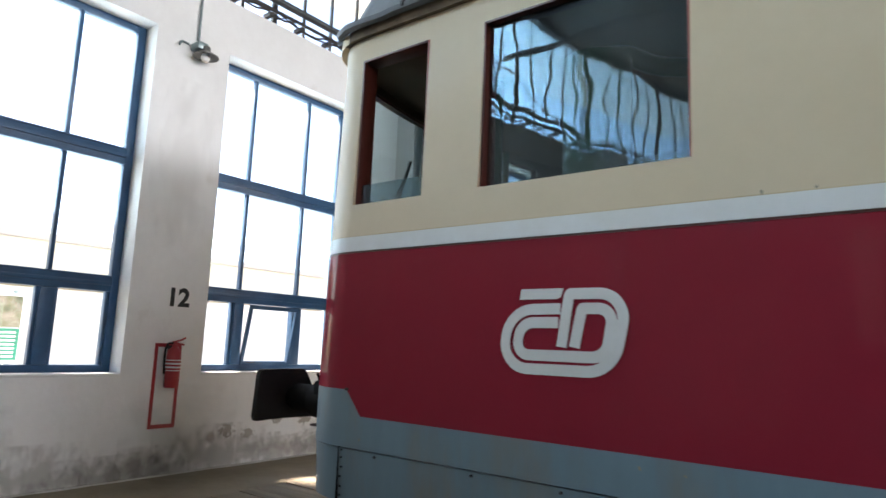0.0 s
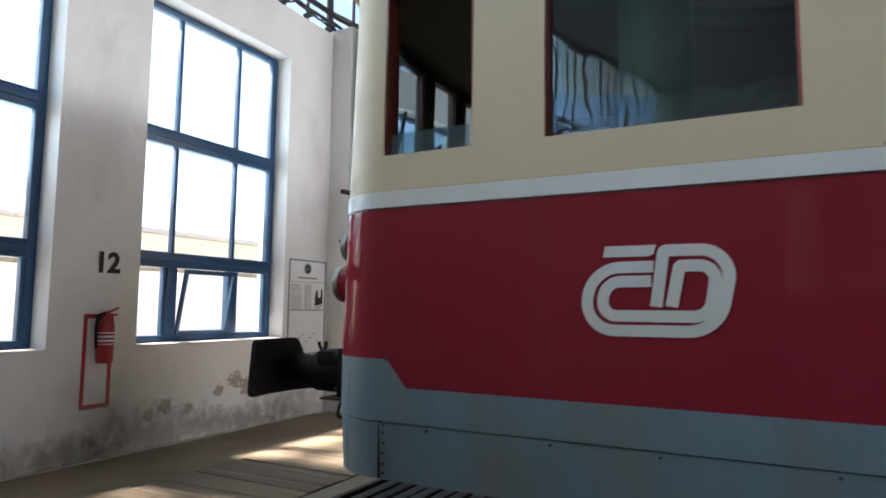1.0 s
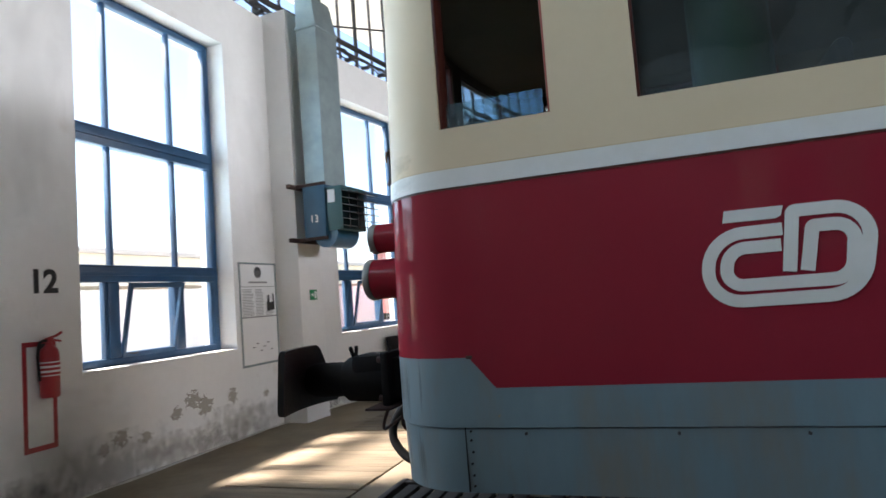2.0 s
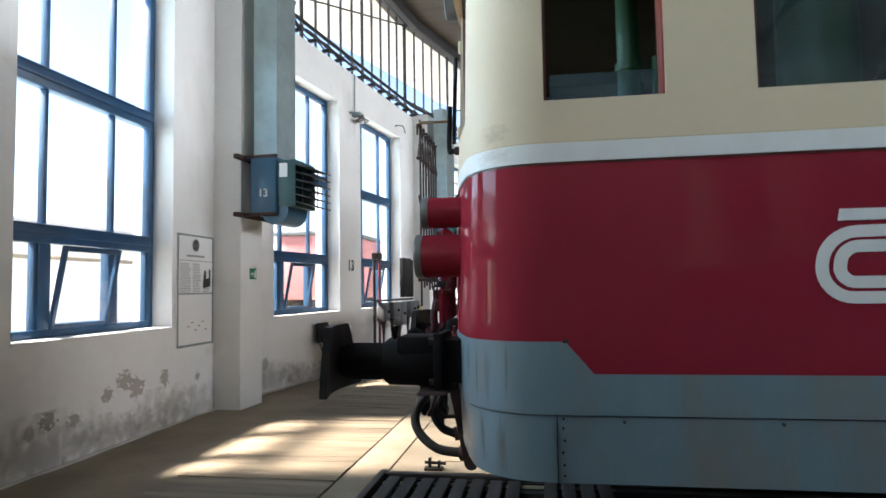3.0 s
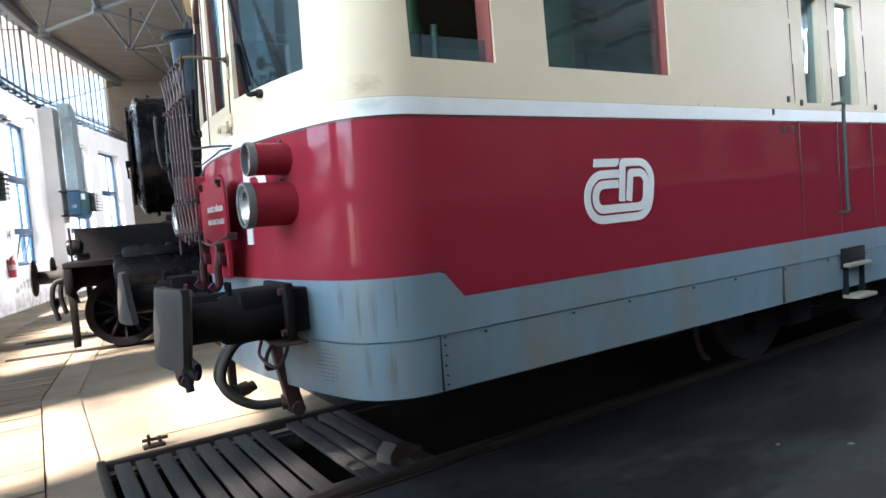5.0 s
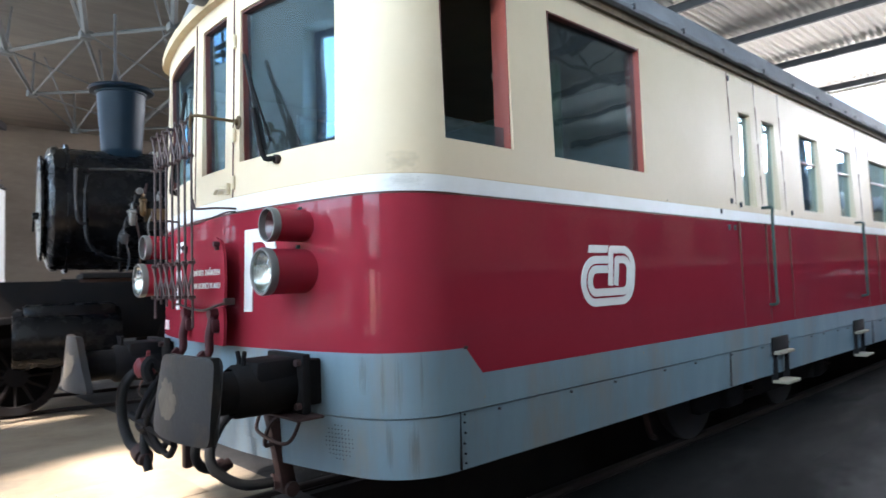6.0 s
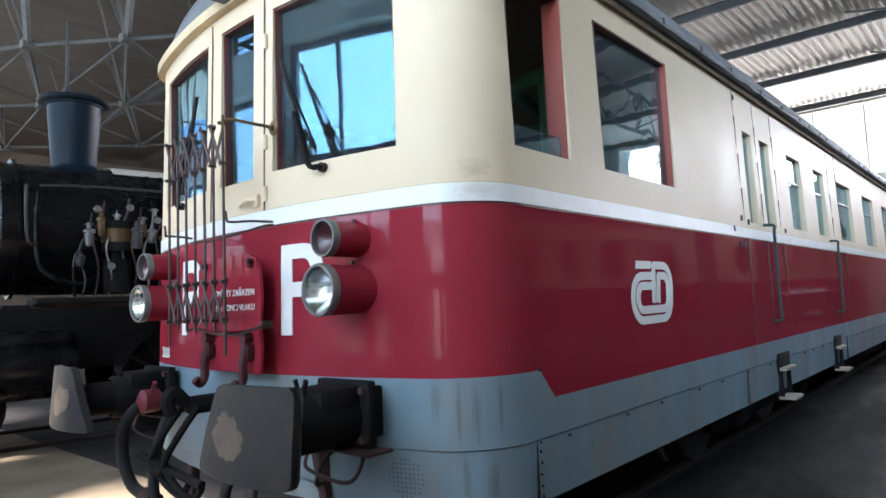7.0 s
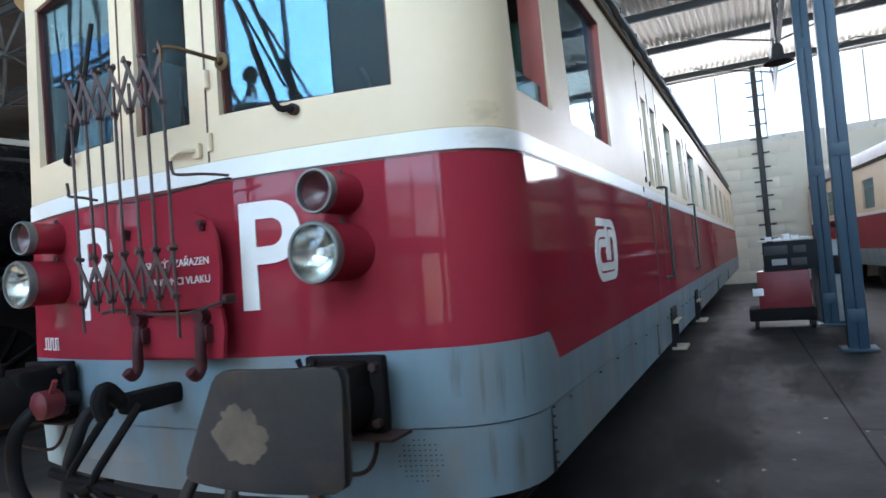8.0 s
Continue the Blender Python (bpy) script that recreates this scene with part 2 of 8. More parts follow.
RIM = material("zinc_lamp_rim", (0.20, 0.20, 0.19), 0.45, 0.5, second=(0.12, 0.115, 0.105), scale=9)
BRASS = material("dull_brass", (0.13, 0.075, 0.03), 0.5, 0.5, second=(0.06, 0.04, 0.02), scale=9)
EXTRED = material("signal_red", (0.42, 0.020, 0.028), 0.45, second=(0.30, 0.018, 0.024), scale=6, amount=0.5, coat=0.2)
PAPER = material("white_board", (0.85, 0.86, 0.86), 0.6, second=(0.78, 0.79, 0.79), scale=3, amount=0.4)
INK = material("black_ink", (0.025, 0.025, 0.025), 0.8, second=(0.06, 0.06, 0.06), scale=30)
GREYINK = material("grey_ink", (0.32, 0.32, 0.32), 0.8)
GREEN = material("sign_green", (0.01, 0.22, 0.09), 0.5)
PLASTIC = material("black_plastic", (0.016, 0.016, 0.018), 0.7, bump=0.2, spec=0.2)
DARKGREEN = material("dark_green_rail", (0.03, 0.055, 0.045), 0.45, bump=0.1)
GLASS = glass("window_glass", (0.94, 0.97, 0.97), graze=0.3)
# the blue of the reflected daylight is put into the panes' gloss colour
CABGLASS = glass("cab_glass", (0.66, 0.74, 0.76), 0.05, 0.075, 0.8, (0.42, 0.78, 1.0), cloudiness=0.02)
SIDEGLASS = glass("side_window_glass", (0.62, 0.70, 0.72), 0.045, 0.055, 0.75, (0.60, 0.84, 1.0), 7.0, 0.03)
REDLENS = material("dark_red_lens", (0.075, 0.016, 0.020), 0.35, coat=0.35, coat_rough=0.12, second=(0.05, 0.012, 0.016), scale=20)


def stain_material(name, colour, edge=0.25, grain=3.0, ragged=0.9, strength=1.0, squash=(1, 1, 1)):
    """Dirt, rust or oil lying on a surface in an irregular patch that thins out towards its rim."""
    m = bpy.data.materials.new(name)
    m.use_nodes = True
    n, l = m.node_tree.nodes, m.node_tree.links
    b = n["Principled BSDF"]
    b.inputs["Base Color"].default_value, b.inputs["Roughness"].default_value = (*colour, 1), 0.85
    b.inputs["Specular IOR Level"].default_value = 0.1
    tc, ln, info, add = n.new("ShaderNodeTexCoord"), n.new("ShaderNodeVectorMath"), n.new("ShaderNodeObjectInfo"), n.new("ShaderNodeVectorMath")
    ln.operation = "LENGTH"
    l.new(tc.outputs["Object"], ln.inputs[0])
    shift, mp = n.new("ShaderNodeMath"), n.new("ShaderNodeMapping")
    shift.operation, shift.inputs[1].default_value = "MULTIPLY", 40.0
    l.new(info.outputs["Random"], shift.inputs[0])
    mp.inputs["Scale"].default_value = squash
    l.new(tc.outputs["Object"], mp.inputs["Vector"])
    l.new(mp.outputs["Vector"], add.inputs[0]), l.new(shift.outputs[0], add.inputs[1])
    t = n.new("ShaderNodeTexNoise")
    t.inputs["Scale"].default_value, t.inputs["Detail"].default_value, t.inputs["Roughness"].default_value = grain, 7.0, 0.65
    l.new(add.outputs[0], t.inputs["Vector"])
    k = n.new("ShaderNodeMath")
    k.operation, k.inputs[1].default_value, k.inputs[2].default_value = "MULTIPLY_ADD", ragged * 2, 0.5 - ragged
    l.new(t.outputs["Fac"], k.inputs[0])
    d = n.new("ShaderNodeMath")
    d.operation = "SUBTRACT"
    l.new(k.outputs[0], d.inputs[0]), l.new(ln.outputs["Value"], d.inputs[1])
    r = n.new("ShaderNodeMapRange")
    r.interpolation_type = "SMOOTHSTEP"
    r.inputs["From Min"].default_value, r.inputs["From Max"].default_value, r.inputs["To Max"].default_value = -0.15 - edge, -0.15 + edge, strength
    l.new(d.outputs[0], r.inputs["Value"])
    tr, mixer = n.new("ShaderNodeBsdfTransparent"), n.new("ShaderNodeMixShader")
    l.new(r.outputs["Result"], mixer.inputs[0]), l.new(tr.outputs[0], mixer.inputs[1]), l.new(b.outputs[0], mixer.inputs[2])
    l.new(mixer.outputs[0], n["Material Output"].inputs["Surface"])
    return m


FLAKED = stain_material("flaked_to_render", (0.42, 0.40, 0.36), 0.09, 2.6, 1.5)
FOOTDIRT = stain_material("brown_foot_dirt", (0.30, 0.255, 0.19), 0.6, 2.6, 1.3, 0.36, (2.2, 0.8, 1))
MOULD = stain_material("grey_damp_mould", (0.42, 0.41, 0.37), 0.55, 1.8, 1.0, 0.15)
OIL_SHADE = stain_material("oil_and_shade", (0.010, 0.0095, 0.009), 0.40, 1.6, 0.9, 0.55)
RUSTRUN = stain_material("rust_run", (0.22, 0.135, 0.07), 0.55, 2.4, 1.6, 0.30, (3.0, 0.35, 1))
GRIME = stain_material("tan_grime", (0.46, 0.33, 0.17), 0.6, 2.0, 1.1, 0.22)


# ---------------------------------------------------------------- mesh tools
def box(bm, lo, hi, bevel=0.0, mat=None):
    lo, hi = Vector(lo), Vector(hi)
    geo = bmesh.ops.create_cube(bm, size=1.0)
    vs = geo["verts"]
    for v in vs:
        v.co = Vector(((v.co[i] + 0.5) * (hi[i] - lo[i]) + lo[i] for i in range(3)))
    if bevel:
        es = list({e for v in vs for e in v.link_edges})
        vs = [x for x in bmesh.ops.bevel(bm, geom=es, offset=bevel, segments=2, affect="EDGES", profile=0.5)["verts"]]
    if mat is not None:
        bmesh.ops.transform(bm, matrix=mat, verts=list(vs))
    return vs


def rod(bm, a, b, r, r2=None, seg=10, caps=True):
    """A straight round bar from a to b."""
    a, b = Vector(a), Vector(b)
    d = b - a
    m = Matrix.Translation((a + b) / 2) @ d.to_track_quat("Z", "Y").to_matrix().to_4x4()
    return bmesh.ops.create_cone(bm, cap_ends=caps, segments=seg, radius1=r, radius2=r if r2 is None else r2, depth=d.length, matrix=m)["verts"]


def hose(bm, pts, r, seg=8, smooth=6):
    """A bent round bar or hose through pts."""
    pts = [Vector(p) for p in pts]
    path = []
    ext = [2 * pts[0] - pts[1]] + pts + [2 * pts[-1] - pts[-2]]
    for i in range(1, len(ext) - 2):
        p0, p1, p2, p3 = ext[i - 1:i + 3]
        for k in range(smooth):
            t = k / smooth
            path.append(0.5 * (2 * p1 + (p2 - p0) * t + (2 * p0 - 5 * p1 + 4 * p2 - p3) * t * t + (3 * p1 - p0 - 3 * p2 + p3) * t ** 3))
    path.append(pts[-1])
    rings, up = [], Vector((0.13, 0.31, 0.94))
    for i, p in enumerate(path):
        d = (path[min(i + 1, len(path) - 1)] - path[max(i - 1, 0)]).normalized()
        x = d.cross(up)
        x = x.normalized() if x.length > 1e-3 else d.orthogonal().normalized()
        y = d.cross(x).normalized()
        up = x.cross(d)
        rings.append([bm.verts.new(p + r * (math.cos(2 * math.pi * k / seg) * x + math.sin(2 * math.pi * k / seg) * y)) for k in range(seg)])
    for a, b in zip(rings, rings[1:]):
        for k in range(seg):
            bm.faces.new((a[k], a[(k + 1) % seg], b[(k + 1) % seg], b[k]))
    bm.faces.new(rings[0][::-1]), bm.faces.new(rings[-1])


def lathe(bm, profile, m, seg=24, caps=True):
    """A turned body: profile of (radius, height) along local z, set by m."""
    rings = []
    for r, h in profile:
        rings.append([bm.verts.new(m @ Vector((r * math.cos(2 * math.pi * k / seg), r * math.sin(2 * math.pi * k / seg), h))) for k in range(seg)])
    for a, b in zip(rings, rings[1:]):
        for k in range(seg):
            bm.faces.new((a[k], a[(k + 1) % seg], b[(k + 1) % seg], b[k]))
    for ring, rev in ((rings[0], True), (rings[-1], False)) if caps else ():
        if (ring[0].co - ring[seg // 2].co).length > 1e-4:
            bm.faces.new(ring[::-1] if rev else ring)


def slab(bm, pts, thick, m):
    """A flat outline (x, y) of some thickness along local z, set by m."""
    top = [bm.verts.new(m @ Vector((x, y, thick))) for x, y in pts]
    bot = [bm.verts.new(m @ Vector((x, y, 0))) for x, y in pts]
    bm.faces.new(top), bm.faces.new(bot[::-1])
    n = len(pts)
    for i in range(n):
        bm.faces.new((bot[i], bot[(i + 1) % n], top[(i + 1) % n], top[i]))


def cells(bm, us, zs, filled, n0, n1):
    """A wall in x from n0 to n1 over the grid us (y) by zs, with openings where filled(i, j) is false."""
    nu, nz, cache = len(us) - 1, len(zs) - 1, {}
    full = [[bool(filled(i, j)) for j in range(nz)] for i in range(nu)]

    def v(k, i, j):
        if (k, i, j) not in cache:
            cache[k, i, j] = bm.verts.new(((n0, n1)[k], us[i], zs[j]))
        return cache[k, i, j]

    def solid(i, j):
        return 0 <= i < nu and 0 <= j < nz and full[i][j]

    for i in range(nu):
        for j in range(nz):
            if not full[i][j]:
                continue
            bm.faces.new((v(1, i, j), v(1, i + 1, j), v(1, i + 1, j + 1), v(1, i, j + 1)))
            bm.faces.new((v(0, i, j), v(0, i, j + 1), v(0, i + 1, j + 1), v(0, i + 1, j)))
            for di, dj, c in ((-1, 0, ((i, j), (i, j + 1))), (1, 0, ((i + 1, j), (i + 1, j + 1))), (0, -1, ((i, j), (i + 1, j))), (0, 1, ((i, j + 1), (i + 1, j + 1)))):
                if not solid(i + di, j + dj):
                    (a, b) = c
                    bm.faces.new((v(0, *a), v(1, *a), v(1, *b), v(0, *b)))


def stain(name, mat, m, w, h, parent, label="", bend=None):
    """A patch of dirt of some width and height in local xy of m, a hair above its surface."""
    bm = bmesh.new()
    k = 8 if bend else 1
    rows = [[bm.verts.new((-1 + 2 * i / k, -1 + 2 * j, bend(-1 + 2 * i / k) if bend else 0.0)) for j in (0, 1)] for i in range(k + 1)]
    for a, b in zip(rows, rows[1:]):
        bm.faces.new((a[0], b[0], b[1], a[1]))
    ob = new(name, mesh_of(name, bm, mat))
    ob.parent = parent
    ob.matrix_world = m @ Matrix.Diagonal((w / 2, h / 2, 1, 1))
    ob.visible_shadow = False
    if label:
        ob["label"] = label
    return ob


OFFSET = {}


def thing(name, label, category, at=(0, 0, 0), m=None, group="", kind="", local=False):
    """An empty at a thing's base. Its parts are given in world places, or, with local or m, in the thing's own."""
    ob = new(name)
    ob.empty_display_size = 0.2
    ob.matrix_world = m if m is not None else pose(*at)
    OFFSET[ob.name] = Vector((0, 0, 0)) if (m is not None or local) else Vector(at)
    return tagged(ob, label, category, group, kind)


def mesh_of(name, bm, mat, smooth=True):
    bmesh.ops.recalc_face_normals(bm, faces=bm.faces)
    me = bpy.data.meshes.new(name)
    bm.to_mesh(me)
    bm.free()
    me.materials.append(mat)
    if smooth:
        me.shade_smooth()
        me.set_sharp_from_angle(angle=radians(38))
    return me


def part(name, bm, mat, parent, label="", smooth=True):
    off = OFFSET.get(parent.name)
    if off is None:
        off = OFFSET[parent.name] = Vector((0, 0, 0))
    if off.length:
        bmesh.ops.translate(bm, vec=-off, verts=bm.verts)
    ob = new(name, mesh_of(name, bm, mat, smooth))
    ob.parent = parent
    OFFSET[ob.name] = off
    if label:
        ob["label"] = label
    return ob


def single(name, bm, mat, label, category, kind="", group="", smooth=True):
    """A thing or piece of the setting that is one mesh, given in world places."""
    return tagged(new(name, mesh_of(name, bm, mat, smooth)), label, category, group, kind)


def B():
    return bmesh.new()


def text_mesh(bm, words, size, m, depth=0.004, align="CENTER", fat=0.0):
    """Letters in the built-in font, lying in local xy, turned into mesh and set by m."""
    cu = bpy.data.curves.new("letters", "FONT")
    cu.body, cu.size, cu.extrude, cu.align_x = words, size, depth / 2, align
    cu.offset = fat
    ob = bpy.data.objects.new("letters", cu)
    me = bpy.data.meshes.new_from_object(ob)
    me.transform(m)
    bm.from_mesh(me)
    bpy.data.objects.remove(ob)
    bpy.data.curves.remove(cu)
    bpy.data.meshes.remove(me)


# ---------------------------------------------------------------- the hall: ring of wall panels, floor, ceiling
PITCH, BEND = 7.1, 8.0
WALL_TOP, CEIL = 5.2, 7.6
OPEN_U = ((1.10, 3.13), (3.98, 6.01))
SILL, HEAD = 1.0, 4.57


def panel_pose(k):
    """The inner face of wall panel k: local x into the hall, y along the wall, from the middle of a pilaster."""
    x, y = -5.563, 0.32
    step = 1 if k > 1 else -1
    for j in range(1, k):
        a = radians(BEND * (j - 1))
        x, y = x + PITCH * math.sin(a), y + PITCH * math.cos(a)
    for j in range(0, k - 1, -1):
        a = radians(BEND * (j - 1))
        x, y = x - PITCH * math.sin(a), y - PITCH * math.cos(a)
    return pose(x, y, 0, 0, 0, -BEND * (k - 1))


PANELS = range(-1, 5)


def wall_panel(k):
    us = [0, OPEN_U[0][0], OPEN_U[0][1], OPEN_U[1][0], OPEN_U[1][1], PITCH]
    zs = [-0.05, SILL, HEAD, WALL_TOP]
    bm = B()
    cells(bm, us, zs, lambda i, j: k < 1 or not (i in (1, 3) and j == 1), -0.45, 0.0)
    ob = single("wall_panel_%d" % (k + 2), bm, PLASTER if k > 0 else UNSEEN_GREY, "whitewashed plaster wall with flaking stained patches" if k > 0 else "unseen plain wall, greyed to dim reflections", "wall", "structure")
    ob.matrix_world = panel_pose(k)
    bm = B()
    edge = [(0.045 + 0.035 * noise.noise((i * 0.31, k * 2.3, 7.0)), 0.27 + (PITCH - 0.54) * i / 80) for i in range(81)]
    a = [bm.verts.new((0.002, u, 0.014)) for _, u in edge]
    b = [bm.verts.new((d, u, 0.003)) for d, u in edge]
    for i in range(80):
        bm.faces.new((a[i], b[i], b[i + 1], a[i + 1]))
    part("fallen_plaster", bm, PLINTH, ob, "plaster crumbs fallen along the wall foot")
    return ob


def window_unit(m, hopper, rnd):
    """A tall blue-painted window of two tiers over a row of low casements; local y across, from the opening's edge."""
    w = OPEN_U[0][1] - OPEN_U[0][0]
    win = thing("window", "tall blue-painted steel window with bright panes", "window", m=m, group="hall windows", kind="structure")
    x0, x1 = -0.30, -0.22

    def bar(name, lo, hi, parent=win, bev=0.008):
        bm = B()
        box(bm, lo, hi, bev)
        return part(name, bm, BLUE, parent)

    bar("frame_jamb", (x0, 0.0, SILL), (x1, 0.085, HEAD)), bar("frame_jamb", (x0, w - 0.085, SILL), (x1, w, HEAD))
    bar("frame_head", (x0, 0.085, HEAD - 0.075), (x1, w - 0.085, HEAD)), bar("frame_sill", (x0, 0.085, SILL), (x1 + 0.01, w - 0.085, SILL + 0.075))
    c, half_mid = w / 2 - 0.045, 0.42
    for z, h, d in ((3.155, 0.17, 0.025), (1.86, 0.16, 0.025)):
        bar("transom", (x0, 0.085, z - h / 2), (x1 + d, w - 0.085, z + h / 2))
        bar("transom_bead", (x1 + d, 0.085, z - 0.02), (x1 + d + 0.02, w - 0.085, z + 0.015), bev=0.004)
        bar("transom_bead", (x1 + d, 0.085, z + h / 2 - 0.02), (x1 + d + 0.015, w - 0.085, z + h / 2 - 0.004), bev=0.003)
    rows = ((SILL + 0.075, 1.78), (1.94, 3.07), (3.24, HEAD - 0.075))
    for y in (c - half_mid, c + half_mid):
        for z0, z1 in rows[1:]:
            bar("glazing_bar", (x0 + 0.02, y - 0.019, z0), (x1, y + 0.019, z1), bev=0.004)
        bar("casement_post", (x0, y - 0.065, rows[0][0]), (x1 + 0.01, y + 0.065, rows[0][1]))
    edges = [0.085, c - half_mid, c + half_mid, w - 0.085]
    for r, (z0, z1) in enumerate(rows):
        for i in range(3):
            half = 0.019 if r else 0.065
            a, b = edges[i] + (half if i else 0), edges[i + 1] - (half if i < 2 else 0)
            if r == 0 and i == 1 and hopper:
                # the middle casement is tilted into the hall on its stays
                sash = new("tilted_sash")
                sash.parent = win
                OFFSET[sash.name] = Vector((0, 0, 0))
                sash.matrix_basis = Matrix.Translation((x1 - 0.02, 0, z0)) @ pose(0, 0, 0, 0, 11, 0)
                for lo, hi in (((0, a, 0), (0.035, a + 0.04, z1 - z0)), ((0, b - 0.04, 0), (0.035, b, z1 - z0)), ((0, a + 0.04, 0), (0.035, b - 0.04, 0.045)),
                               ((0, a + 0.04, z1 - z0 - 0.045), (0.035, b - 0.04, z1 - z0))):
                    bm = B()
                    box(bm, lo, hi, 0.004)
                    part("sash_bar", bm, BLUE, sash)
                bm = B()
                box(bm, (0.014, a + 0.04, 0.045), (0.019, b - 0.04, z1 - z0 - 0.045))
                p = part("pane", bm, GLASS, sash)
                p.visible_shadow = False
                continue
            if r == 0:
                for lo, hi in (((x0 + 0.01, a, z0), (x1 - 0.01, a + 0.03, z1)), ((x0 + 0.01, b - 0.03, z0), (x1 - 0.01, b, z1))):
                    bar("casement_stile", lo, hi, bev=0.004)
            bm = B()
            box(bm, (x0 + 0.035, a, z0), (x0 + 0.041, b, z1))
            p = part("pane", bm, GLASS, win)
            p.visible_shadow = False
    bm = B()
    hose(bm, [(x1 + 0.03, c - 0.30, SILL + 0.11), (x1 + 0.05, c - 0.24, SILL + 0.10), (x1 + 0.03, c - 0.18, SILL + 0.11)], 0.008, 6, 3)
    part("casement_handle", bm, STEEL, win)
    return win


for k in PANELS:
    wall = wall_panel(k)
    if k < 1:
        continue
    for j, (u0, u1) in enumerate(OPEN_U):
        window_unit(panel_pose(k) @ Matrix.Translation((0, u0, 0)), not (k == 1 and j == 0), random.Random(7 * k + j))
    # sill ledges
    for u0, u1 in OPEN_U:
        bm = B()
        box(bm, (-0.22, u0, SILL - 0.02), (0.012, u1, SILL + 0.006), 0.004)
        part("window_sill", bm, PLASTER, wall)

# paint flaked off the lower walls, and damp stains
ON_WALL = Matrix(((0, 0, 1, 0), (1, 0, 0, 0), (0, 1, 0, 0), (0, 0, 0, 1)))  # local x along the wall, y up, z into the hall
for k in (1, 2, 3):
    rnd = random.Random(30 + k)
    spots = [(4.35, .38, .22, .16), (4.63, .33, .18, .13), (5.26, .56, .24, .20), (5.44, .48, .26, .22), (5.03, .47, .16, .14), (5.88, .50, .18, .20), (6.5, .43, .12, .12), (4.16, .33, .14, .12)] if k == 1 else [(rnd.uniform(0.4, 6.7), rnd.uniform(.3, .7), rnd.uniform(.12, .3), rnd.uniform(.1, .22)) for _ in range(9)]
    wall = bpy.data.objects["wall_panel_%d" % (k + 2)]
    for i, (u, z, w, h) in enumerate(spots):
        stain("flaked_patch", FLAKED, panel_pose(k) @ Matrix.Translation((0.003 + 0.0004 * i, u, z)) @ ON_WALL, 1.1 * w, 1.1 * h, wall, "bare grey render where paint has flaked")
    for i in range(6):
        u, z = rnd.uniform(0.6, 6.6), rnd.uniform(0.2, 0.75)
        stain("damp_stain", MOULD, panel_pose(k) @ Matrix.Translation((0.008 + 0.0005 * i, u, z)) @ ON_WALL, rnd.uniform(0.8, 2.0), rnd.uniform(0.4, 0.9), wall, "grey damp stain on the plaster")
    for i in range(11):
        u, z = 0.45 + 0.62 * i + rnd.uniform(-0.2, 0.2), rnd.uniform(0.02, 0.14)
        stain("foot_dirt", FOOTDIRT, panel_pose(k) @ Matrix.Translation((0.012 + 0.0005 * i, u, z)) @ ON_WALL, rnd.uniform(0.8, 1.5), rnd.uniform(0.35, 0.7), wall, "brown dirt along the wall foot")
    for i in range(3):
        u = (0.7, 3.55, 6.5)[i]
        stain("damp_stain", MOULD, panel_pose(k) @ Matrix.Translation((0.007, u, rnd.uniform(2.0, 4.6))) @ ON_WALL, 0.7, rnd.uniform(1.2, 2.0), wall, "grey damp stain on the plaster")


# ---- pilasters
def pilaster(k):
    m = panel_pose(k) @ pose(0, 0, 0, 0, 0, BEND / 2)
    bm = B()
    box(bm, (-0.40, -0.25, -0.05), (0.37, 0.25, WALL_TOP + 0.05), 0.012, m)
    return single("pilaster_%d" % (k + 2), bm, PLASTER, "whitewashed wall pilaster between the window bays", "pilaster", "structure")


for k in range(0, 5):
    pilaster(k)

